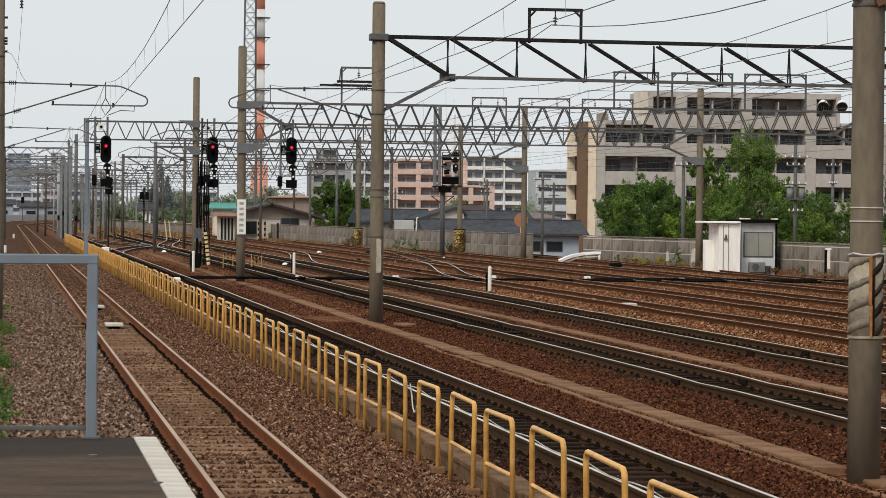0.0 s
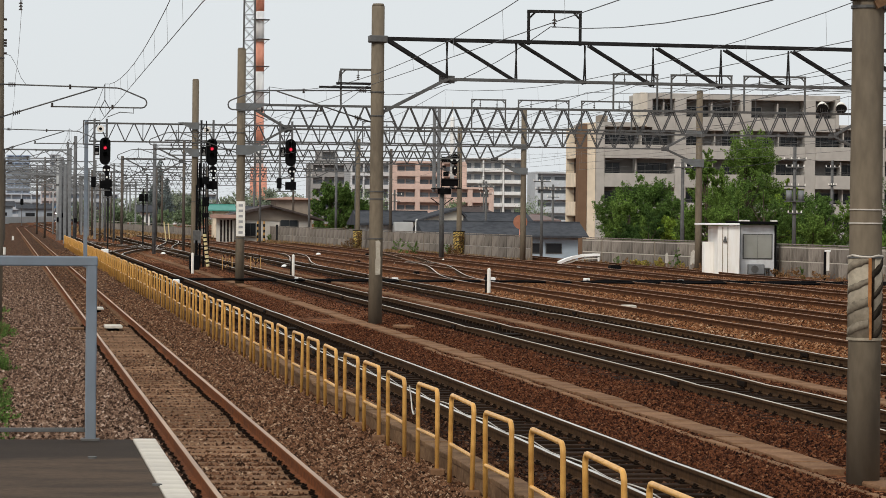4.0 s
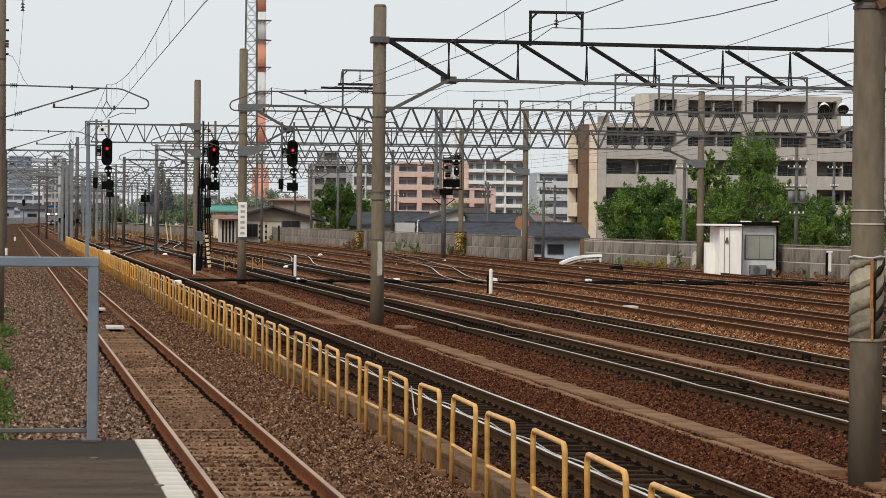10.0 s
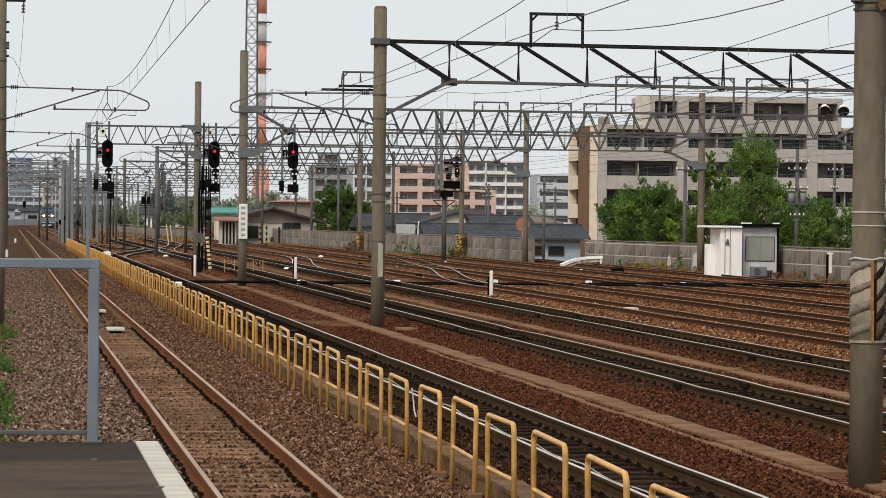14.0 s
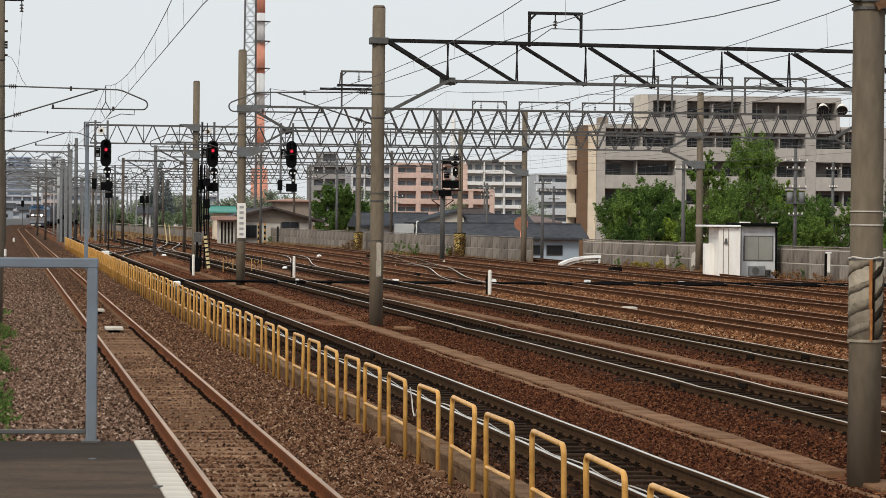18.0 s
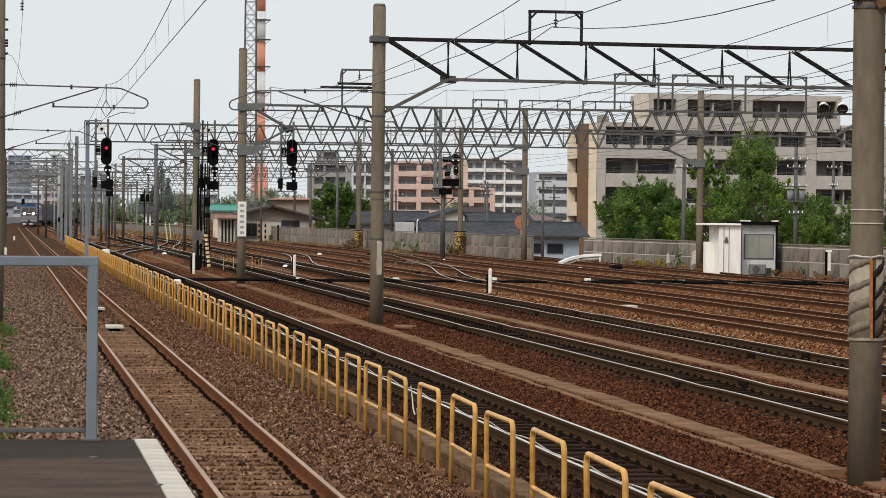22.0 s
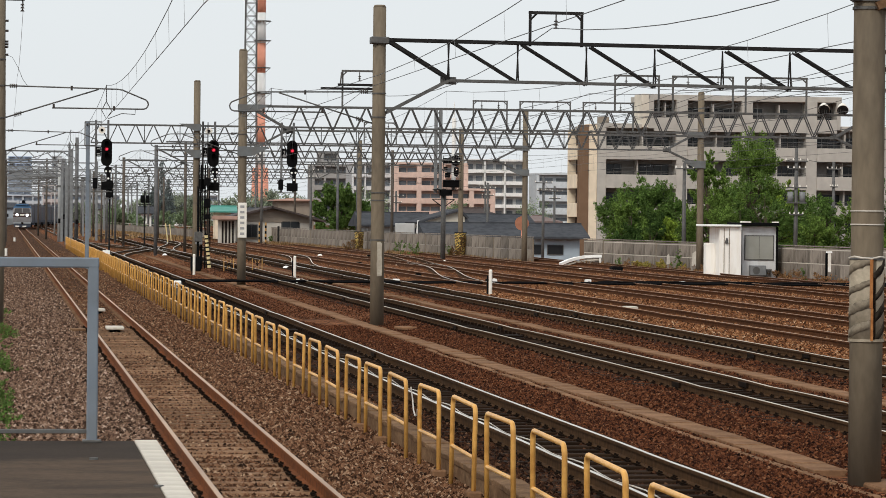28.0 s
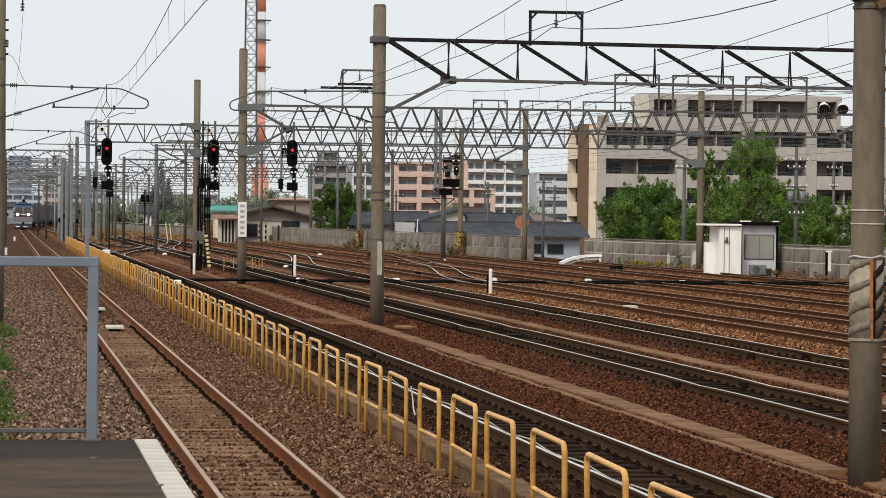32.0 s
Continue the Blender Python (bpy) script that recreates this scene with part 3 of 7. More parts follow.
# ---- concrete cable troughs: lids laid end to end ----
def trough(x, y0, y1, width, top, lid_to, label, mat_=M_TROUGH):
    t = thing("cable_trough", (0, 0, 0), label, "cable trough", "concrete cable troughs")
    part("channel", Geo().box((x, (y0 + y1) / 2, top - 0.2), (width - 0.04, y1 - y0, 0.3)), mat_, t)
    me = Geo().box((0, 0, 0), (width, 0.985, 0.06), 0.008).mesh("lid")
    r = random.Random(int(x * 7))
    y, rest = y0 + 0.5, Geo()
    while y < y1:
        if y < lid_to:
            part("lid", me, mat_, t, at=Matrix.Translation((x + r.uniform(-0.02, 0.02) + 0.05 * noise.noise((y * 0.05, x, 0)), y, top - 0.025 + r.uniform(-0.012, 0.01))) @ Matrix.Rotation(r.uniform(-0.025, 0.025), 4, "Z") @ Matrix.Rotation(r.uniform(-0.02, 0.02), 4, "Y"))
        else:
            rest.box((x + r.uniform(-0.02, 0.02), y, top - 0.025 + r.uniform(-0.012, 0.012)), (width, 0.985, 0.06))
        y += 1.0
    if rest.v:
        tagged(part("lid_run", rest, mat_, t), kind="stuff")


trough(9.44, 34, 290, 0.4, -0.225, 100, "row of weathered concrete trough lids between two tracks")
trough(13.85, 40, 200, 0.36, -0.225, 100, "row of brownish concrete trough lids in the gravel")
kerb = thing("kerb_strip", (0, 0, 0), "thin half-buried concrete kerb beside the trough lids", "kerb")
rk = random.Random(31)
for i in range(28):
    part("kerb_stone", Geo().box((9.1 + rk.uniform(-0.02, 0.02), 24.5 + 1.5 * i, -0.302 + rk.uniform(-0.012, 0.012)), (0.1, 1.47, 0.12), 0.012, rk.uniform(-0.012, 0.012)), M_TROUGH, kerb)
trough(5.12, 14, 140, 0.3, -0.06, 70, "low concrete trough running behind the yellow hoops", M_TAN)

# ---- poles and gantries ----
BAND = Geo()
BAND.tube([(0, 0, -0.016), (0, 0, 0.016)], 0.193, 16)
BAND = BAND.mesh("band")
BAND.materials.append(M_STEEL)


def pole(parent, x, y, top, r=0.185, bands=(), base=-0.35):
    gg = Geo()
    gg.tube([(0, 0, base), (0, 0, 2), (0, 0, 4.5), (0, 0, top - 0.05)], r, 20, r * 0.93)
    gg.tube([(0, 0, top - 0.05), (0, 0, top + 0.02)], r * 0.93, 20, r * 0.75)
    p = part("pole", gg, M_POLE, parent, "weathered concrete pole", at=(x, y, 0), round_=True)
    for z in bands:
        part("band", BAND, None, p, "steel band", at=(0, 0, z))
    return p


def frame_on(parent, x0, x1, y, z0, z1, material):
    """A small steel portal on the beam with an insulator string hanging in it."""
    gg = Geo()
    gg.bar((x0, y, z0), (x0, y, z1), 0.07, 0.07).bar((x1, y, z0), (x1, y, z1), 0.07, 0.07).bar((x0 - 0.04, y, z1), (x1 + 0.04, y, z1), 0.08, 0.08)
    gg.bar((x0, y, z1 - 0.2), (x0 + 0.2, y, z1), 0.05, 0.05).bar((x1, y, z1 - 0.2), (x1 - 0.2, y, z1), 0.05, 0.05)
    f = part("support_frame", gg, material, parent)
    n = 1 if x1 - x0 < 1.6 else 2
    for i in range(n):
        x = x0 + (x1 - x0) * (i + 0.5) / n
        s = Geo().tube([(x, y, z1), (x, y, z1 - 0.42)], 0.02, 6)
        for k in range(3):
            s.tube([(x, y, z1 - 0.2 - 0.09 * k), (x, y, z1 - 0.24 - 0.09 * k)], 0.035, 8, 0.075)
        part("insulator", s, M_KNOB, f, "dark porcelain insulator string")


def gusset(gg, x, z, w, h, y):
    gg.box((x, y, z), (w, 0.1, h), 0.01)


def gantry(y, x0, x1, top, bottom, dark, warren, poles, frames, label, z_frame=8.55, drop0=0.9, camber=0.0):
    """A lattice beam across the tracks on two poles."""
    t = thing("overhead_line_gantry", (0, 0, 0), label, "gantry", "gantries over the tracks")
    m = M_DARKSTEEL if dark else M_STEEL
    for px, pz, bands in poles:
        if bands == "slim":
            part("pole", Geo().tube([(px, y, -0.35), (px, y, pz)], 0.13, 10), M_POSTBROWN if int(y) % 2 else M_POSTGREY, t, "slim steel post", round_=True)
            continue
        pole(t, px, y, pz, bands=bands)
    lo, hi = x0 + 0.2, x1 - 0.2
    k0, k1 = (lo + 1.65, hi - 1.65) if poles and abs(poles[0][0] - x0) < 0.1 else (lo, hi - 1.65)
    c = Geo()
    for s in (-0.16, 0.16):
        c.bar((lo - 0.25, y + s, top), (hi + 0.25, y + s, top), 0.075, 0.085)
    part("top_chord", c, m, t)
    c = Geo()
    for s in (-0.16, 0.16):
        c.bar((k0, y + s, bottom), (k1, y + s, bottom), 0.07, 0.07)
    part("bottom_chord", c, M_STEEL, t)
    ends = [(lo, k0, drop0), (hi, k1, 0.75)] if k0 > lo else [(hi, k1, 0.75)]
    for e, k, drop in ends:
        for s in (-0.16, 0.16):
            part("end_brace", Geo().bar((e, y + s, top), (k, y + s, bottom + 0.05), 0.06, 0.09), m, t)
            part("knee_brace", Geo().bar((k, y + s, bottom), (e, y + s, bottom - drop), 0.06, 0.08), M_STEEL, t)
        c = Geo()
        gusset(c, k, bottom, 0.42, 0.2, y)
        part("gusset_plate", c, M_STEEL, t)
        sg = 1 if k > e else -1
        for zz, hh in ((top + 0.06, 0.32), (bottom - drop + 0.22, 0.4)):
            if (e < 20 and dark) or y > 200 or (e < 20 and y > 180):
                continue
            part("pole_plate", Geo().prism([(e - sg * 0.42, zz), (e + sg * 0.85, zz), (e + sg * 0.85, zz - 0.06), (e + sg * 0.15, zz - hh), (e - sg * 0.42, zz - hh)][::sg], y - 0.24, y - 0.2), M_PLATE, t, "grey painted bracket plate")
        if dark:
            part("clamp", Geo().box((e - sg * 0.2, y, top - 0.02), (0.48, 0.46, 0.18), 0.02), M_STEEL, t)
    pitch = 0.92 if warren else 1.83
    n = max(2, round((k1 - k0) / pitch))
    pitch = (k1 - k0) / n
    w = 0.042
    for i in range(n):
        a, b = k0 + i * pitch, k0 + (i + 1) * pitch
        c = Geo()
        if warren:
            mid = (a + b) / 2
            for s in (-0.16, 0.16):
                c.bar((a, y + s, bottom), (mid - 0.03, y + s, top), w, w)
                c.bar((mid + 0.03, y + s, top), (b, y + s, bottom), w, w)
        else:
            for s in (-0.16, 0.16):
                c.bar((a + s * 0.25, y + s, top), (a, y + s, bottom), 0.035, 0.035)
                c.bar((a + 0.1, y + s, top), (b, y + s, bottom), 0.045, 0.055)
        part("brace", c, M_BRACE if warren else m, t)
    if 150 < y < 165:
        for i in range(1, n, 2):
            part("upright", Geo().bar((k0 + i * pitch, y + 0.12, bottom), (k0 + i * pitch, y + 0.12, top), 0.04, 0.04), M_BRACE, t)
    for fx0, fx1 in frames:
        frame_on(t, fx0, fx1, y, top, z_frame, m)
    if camber:
        for ob in [o for o in t.children if o.name.split(".")[0] in ("top_chord", "bottom_chord", "brace", "end_brace", "knee_brace", "gusset_plate", "clamp")]:
            for v in ob.data.vertices:
                v.co.z += camber * max(-0.4, 1 - (v.co.x - x0) / 6.0)
    return t


FR = [(13.6, 15.0), (24.95, 26.8), (27.4, 29.95), (30.5, 33.1)]
BANDS = (2.0, 3.05, 3.25, 5.25, 5.88, 7.2)
gantry(32.8, 9.46, 35.5, 7.2, 6.18, True, False, [(9.46, 8.3, (5.0,)), (35.5, 8.3, ())], [(13.8, 15.2)], "dark steel lattice beam on two concrete poles", 8.1, 1.2)
gantry(80.2, 9.76, 35.8, 7.2, 6.18, True, False, [(9.76, 8.2, BANDS), (35.8, 8.2, ())], [(13.8, 15.2), FR[1], FR[2]], "dark steel lattice beam on tall round concrete poles", 8.1, camber=0.1)
gantry(124.1, 9.53, 36.2, 7.05, 6.08, False, True, [(9.53, 9.34, (1.6, 2.9, 5.1, 5.9, 7.0)), (36.2, 9.3, ())], FR, "grey steel lattice beam with insulator frames above the yard", 8.55)
gantry(159.2, 4.15, 36.7, 7.22, 6.28, False, True, [(9.84, 9.57, (3.2, 5.6, 7.0)), (36.7, 9.4, (5.6, 7.2))], [(24.4, 26.2), (26.9, 29.6), (30.3, 33.0)], "long grey signal gantry with lattice beam across the tracks", 8.75)
gantry(188.1, 9.8, 32.15, 7.05, 6.15, False, True, [(32.15, 9.34, (5.6, 7.0))], [(22.0, 24.0)], "grey lattice gantry with a knee brace on a concrete pole", 8.4)
gantry(208.5, 10.14, 31.15, 6.98, 6.1, False, True, [(10.14, 7.3, "slim"), (31.15, 8.7, ())], [(24.0, 26.0)], "grey lattice gantry farther down the yard", 8.4)
for gy in GANTRIES[6:]:
    gantry(gy, 9.8, 32.5, 7.1, 6.2, False, True, [(9.8, 7.3, "slim"), (32.5, 8.2, "slim")], [], "distant grey lattice gantry over the yard")

# pale wire rings round the first pole
for z in (2.75, 2.6):
    solid("wire_ring", Geo().tube([(9.46, 32.8, z), (9.46, 32.8, z + 0.014)], 0.19, 20), M_TILE, "thin pale wire wound round a concrete pole", "wire ring", "wire rings")

# heavy crossarms on the left frame of the third gantry
ca = thing("feeder_crossarm", (0, 0, 0), "dark steel crossarms carrying a feeder beside the gantry frame", "crossarm")
for z, x0, x1 in ((7.98, 13.4, 14.9), (7.82, 12.7, 14.9)):
    part("arm", Geo().bar((x0, 124.05, z), (x1 + 0.1, 124.05, z), 0.1, 0.1), M_DARKSTEEL, ca)
part("stay", Geo().bar((13.5, 124.05, 7.98), (13.55, 124.05, 8.5), 0.05, 0.05), M_STEEL, ca)

# bracket plates on the pole that carries the signal gantry
bp_ = thing("pole_bracket", (9.84, 158.95, 0), "grey triangular bracket plates clamped to a concrete pole", "bracket")
for z, h, w in ((7.32, 0.36, 0.95), (5.95, 0.42, 0.7)):
    part("plate", Geo().prism([(-w, z), (0.2, z), (0.2, z - h), (-0.15, z - h)], -0.03, 0.01), M_PLATE, bp_)

# ladder-like signal gantry end post
sp = thing("gantry_post", (0, 0, 0), "grey steel end post of the signal gantry beside the hoops", "post")
part("column", Geo().box((4.2, 159.2, 3.5), (0.2, 0.28, 7.7), 0.02), M_GREYPAINT, sp)
part("end_frame", Geo().bar((4.05, 159.2, 7.35), (4.05, 159.2, 6.1), 0.06, 0.06).bar((4.05, 159.2, 7.35), (4.9, 159.2, 7.35), 0.06, 0.06).bar((4.05, 159.2, 6.1), (4.9, 159.2, 6.1), 0.06, 0.06), M_STEEL, sp)

# far supports of the tracks at the edge of the yard
PX = [(5.2, 300, 8.0, 0.34, 2), (5.62, 301, 7.9, 0.42, 0), (6.35, 310, 9.6, 0.26, 0), (7.1, 310, 10.2, 0.4, 0), (4.35, 330, 8.4, 0.24, 1), (3.95, 372, 8.2, 0.24, 1), (8.4, 322, 7.6, 0.2, 1), (7.7, 340, 8.3, 0.26, 1), (6.9, 356, 8.3, 0.24, 0), (5.9, 372, 8.2, 0.2, 2), (9.3, 300, 6.4, 0.2, 1), (10.3, 290, 7.2, 0.22, 0), (12.1, 350, 7.2, 0.18, 1), (13.45, 231, 8.0, 0.24, 1), (16.3, 330, 7.4, 0.2, 1), (15.2, 400, 7.4, 0.28, 1), (18.5, 400, 7.6, 0.3, 0), (21.5, 420, 7.6, 0.3, 1), (17.6, 268, 6.6, 0.26, 1),
      (9.2, 520, 8.2, 0.3, 0), (14.0, 540, 8.3, 0.3, 1), (19, 560, 8.3, 0.3, 0), (6.0, 560, 8, 0.3, 1), (13.5, 640, 8, 0.3, 0), (-0.4, 470, 8.0, 0.3, 1), (-0.6, 600, 8.0, 0.3, 0)]
for px, py, pz, w, k in PX:
    t = thing("catenary_pole", (px, py, 0), ("grey weathered overhead line pole with bracket", "brown-grey overhead line pole with bracket", "pale galvanised overhead line pole with bracket")[k], "pole", "far overhead line poles")
    m = (M_POSTGREY, M_POSTBROWN, M_POSTPALE)[k]
    part("shaft", Geo().tube([(0, 0, -0.4), (0, 0, pz)], w / 2, 10, w * 0.45), m, t, round_=True)
    part("bracket", Geo().tube([(0, 0, 6.0), (-2.6, 0, 6.1), (-3.1, 0, 5.6)], 0.045, 6).tube([(0, 0, 5.2), (-1.9, 0, 6.0)], 0.04, 6), M_STEEL, t)
    part("band", Geo().tube([(0, 0, 5.1), (0, 0, 5.28)], w / 2 + 0.03, 10), M_STEEL, t, "steel band")
    if w > 0.3:
        part("junction_box", Geo().box((0.05, -w / 2 - 0.08, 1.6 + (px % 1)), (0.3, 0.2, 0.45), 0.02), M_POSTPALE if k == 1 else M_BLACK, t, "small box strapped to the pole")
# brackets over the left tracks, dark relay cases and a small hanging signal in the throat
for bx, by, bz, ln in ((0.0, 262, 6.9, 5.0), (0.1, 300, 6.5, 5.4), (0.1, 340, 7.4, 4.6)):
    t = thing("trussed_bracket", (bx, by, 0), "grey trussed bracket arm over the far platform track", "bracket", "far trussed brackets")
    part("upper_tube", Geo().tube([(0, 0, bz), (ln * 0.78, 0, bz - 0.05), (ln, 0, bz - 0.12), (ln * 1.04, 0, bz - 0.4), (ln * 0.7, 0, bz - 0.95)], 0.045, 6), M_FARPOST, t)
    part("lower_tube", Geo().tube([(0, 0, bz - 1.15), (ln * 0.92, 0, bz - 1.2)], 0.04, 6), M_FARPOST, t)
    for k in range(3):
        part("brace", Geo().tube([(ln * (0.05 + 0.27 * k), 0, bz), (ln * (0.33 + 0.27 * k), 0, bz - 1.18)], 0.035, 6), M_STEEL, t)
    part("post", Geo().tube([(-0.1, 0, -0.4), (-0.1, 0, bz + 1.0)], 0.16, 10), M_POSTBROWN, t)
fs = thing("hanging_signal", (7.0, 208.3, 0), "small black signal boxes on a slim mast under the far gantry", "signal")
part("mast", Geo().tube([(0.0, 0.2, -0.4), (0.0, 0.2, 5.4)], 0.06, 8), M_DARKSTEEL, fs)
for z, w, h in ((4.55, 0.48, 0.5), (3.95, 0.5, 0.55)):
    part("case", Geo().box((0, -0.05, z), (w, 0.35, h), 0.03), M_BLACK, fs)
part("step_plate", Geo().box((0, 0, 3.6), (0.7, 0.5, 0.05)), M_STEEL, fs)
fs = thing("hanging_signal", (11.8, 262, 0), "pair of dark signal boxes on a far post", "signal")
part("mast", Geo().tube([(0, 0.1, -0.4), (0, 0.1, 4.6)], 0.07, 8), M_DARKSTEEL, fs)
for dx in (-0.28, 0.3):
    part("case", Geo().box((dx * 0.8, -0.1, 3.85), (0.3, 0.35, 0.65), 0.03), M_BLACK, fs)
part("step_plate", Geo().box((0, 0, 3.38), (1.1, 0.4, 0.06)), M_DARKSTEEL, fs)
for gy, x0, x1, z in [(297, -0.4, 5.4, 7.0), (250, -0.3, 5.3, 7.6), (270, -0.3, 5.3, 6.6), (320, -0.4, 9.4, 7.8), (345, -0.4, 9.4, 7.3), (375, -0.4, 9.4, 6.7), (440, -0.5, 14, 7.9), (505, -0.7, 20, 6.8), (410, -0.5, 9.4, 7.2), (470, -0.6, 20, 7.2), (540, -1, 22, 7.2), (610, -3, 30, 7.3), (700, -5, 40, 7.3)]:
    t = thing("portal_beam", (0, 0, 0), "plain grey steel portal beam over the far tracks", "portal", "far portal beams")
    part("top_chord", Geo().bar((x0, gy, z), (x1, gy, z), 0.12, 0.12), M_FARPOST, t)
    part("bottom_chord", Geo().bar((x0, gy, z - 0.7), (x1, gy, z - 0.7), 0.1, 0.1), M_FARPOST, t)
    n = max(2, round((x1 - x0) / 1.4))
    for k in range(n):
        a, b = x0 + (x1 - x0) * k / n, x0 + (x1 - x0) * (k + 1) / n
        part("brace", Geo().bar((a, gy, z - 0.7), ((a + b) / 2, gy, z), 0.07, 0.07).bar(((a + b) / 2, gy, z), (b, gy, z - 0.7), 0.07, 0.07), M_FARPOST, t)
    for px in (x0, x1):
        part("post", Geo().box((px, gy, z / 2 - 0.15), (0.26, 0.26, z + 0.7), 0.03), M_FARPOST, t)


def cantilever(x_pole, y, x_track, label, material=M_STEEL):
    """A pipe bracket from a pole that holds the wires over one track."""
    s = 1 if x_track > x_pole else -1
    e = abs(x_track - x_pole)
    t = thing("cantilever_bracket", (x_pole, y, 0), label, "bracket", "overhead line brackets")
    X = lambda d: s * d
    hook = [(X(e + 0.96 + 0.13 * math.cos(k)), 0, 5.49 + 0.13 * math.sin(k)) for k in (1.0, 0.5, 0.0, -0.5, -1.0, -1.5)]
    part("top_tube", Geo().tube([(X(0.15), 0, 5.92), (X(e + 0.3), 0, 5.87), (X(e + 0.42), 0, 5.85)] + hook + [(X(e - 1.4), 0, 5.36)], 0.019, 8), material, t, round_=True)
    part("stay_tube", Geo().tube([(X(0.15), 0, 5.08), (X(e - 0.2), 0, 5.86)], 0.019, 8), material, t, round_=True)
    part("steady_arm", Geo().tube([(X(e + 0.75), 0, 5.37), (X(e + 0.75), 0, 5.22), (X(e + 0.4), 0, 5.24), (X(0.05 + e), 0, 5.1)], 0.012, 6), material, t)
    for d, z in ((0.3, 5.915), (0.42, 5.165)):
        q = Geo()
        for k in range(4):
            q.tube([(X(d + 0.05 * k), 0, z + (0.014 * k if z < 5.5 else 0)), (X(d + 0.05 * k + 0.028), 0, z + (0.014 * k if z < 5.5 else 0))], 0.055, 8)
        part("insulator", q, M_KNOB, t, "dark brown porcelain insulator")
    for d, z in ((e - 0.9, 5.88), (e + 0.2, 5.37), (e - 1.36, 5.4)):
        part("clamp", Geo().tube([(X(d), 0, z - 0.06), (X(d), 0, z + 0.06)], 0.03, 8), M_KNOB, t)
    part("drop_clamp", Geo().tube([(X(e), 0, 5.98), (X(e), 0, 5.55), (X(e - 0.12), 0, 5.32), (X(e), 0, 5.1), (X(e + 0.14), 0, 5.3), (X(e), 0, 5.55)], 0.012, 5), M_WIRE, t)


for py in (80.0, 124.0, 165.0, 205.0, 250.0):
    t = thing("catenary_pole", (-0.21, py, 0), "round grey concrete overhead line pole beside the platform track", "pole", "poles beside the platform track")
    pole(t, 0, 0, 9.2, bands=(5.08, 5.92, 6.6))
    if py < 81:
        part("top_bracket", Geo().bar((0.1, 0, 8.2), (0.66, 0, 8.2), 0.12, 0.14), M_DARKSTEEL, t)
        q = Geo().tube([(0.6, 0, 8.15), (0.6, 0, 7.85)], 0.015, 6)
        for k in range(3):
            q.tube([(0.6, 0, 8.05 - 0.08 * k), (0.6, 0, 8.01 - 0.08 * k)], 0.03, 8, 0.06)
        part("insulator", q, M_KNOB, t, "dark porcelain insulator string")
        for z in (7.6, 7.34, 7.06, 6.99, 6.92, 6.72):
            part("pole_pin", Geo().tube([(0.15, -0.02, z), (0.25, -0.02, z)], 0.03, 8), M_KNOB, t, "small dark insulator pin")
        part("jumper_wire", Geo().tube([(0.2, 0, 6.72), (0.35, 0, 6.66), (0.5, 0, 6.4), (0.62, 0, 6.1), (0.75, 0, 5.92)], 0.006, 5), M_WIRE, t)
    cantilever(-0.21, py, TRACKS[0], "grey pipe bracket holding the wires over the platform track")
for py, px in ((80.2, 9.76), (124.1, 9.53), (159.2, 9.84), (208.5, 10.14), (257, 9.8)):
    cantilever(px, py, TRACKS[1] + 0.24, "grey pipe bracket on the concrete pole over the second track")

# ---- overhead wires ----
SPANS = [-12.0] + GANTRIES


def span_line(x, spans, z, sag, steps=10):
    pts = []
    for y0, y1 in zip(spans, spans[1:]):
        for i in range(steps):
            k = i / steps
            pts.append((x if not callable(x) else x(y0 + (y1 - y0) * k), y0 + (y1 - y0) * k, z - sag * 4 * k * (1 - k) * ((y1 - y0) / 45) ** 2))
    return pts


for i, tx in enumerate(TRACKS[:8]):
    spans = SPANS if i else [36.0 - 44, 36.0, 80.0, 124.0, 165.0, 205.0, 250.0, 297, 345, 410, 480]
    w = thing("overhead_wire", (0, 0, 0), "thin dark contact wire hung from a sagging carrier wire", "overhead wire", "overhead wires")
    if i == 0:
        wx = lambda y: 2.58 if y > 80 else 2.27 + 0.31 * abs(y - 36) / 44
    else:
        wx = lambda y, c=tx + (0.24 if i == 1 else 0): c
    mess = span_line(wx, spans, 5.97, 0.62 if i == 1 else 0.53)
    part("carrier_wire", Geo().tube(mess, 0.0065, 5), M_WIRE, w)
    part("contact_wire", Geo().tube([(wx(y) + 0.02, y, 5.12) for y in spans], 0.0065, 5), M_WIRE, w)
    for a in mess:
        if 20 < a[1] < 165:
            part("dropper", Geo().tube([a, (a[0] + 0.02, a[1], 5.12)], 0.0025, 4), M_PALEWIRE, w)
for fx, z in ((14.4, 7.7), (25.9, 8.1), (28.05, 8.1), (29.3, 8.1), (31.2, 8.1), (32.5, 8.1)):
    solid("feeder_wire", Geo().tube(span_line(fx, GANTRIES[:6], z, 0.82), 0.012, 5), M_WIRE, "thick dark feeder cable slung between gantry frames", "cable", "feeder cables")
for fx, z, py in ((0.42, 8.1, (36, 80, 124, 165, 205)), (9.9, 6.9, (124.1, 159.2, 188.1))):
    solid("feeder_wire", Geo().tube(span_line(fx, py, z, 0.4), 0.006, 5), M_PALEWIRE, "thin pale feeder wire between poles", "cable", "feeder cables")


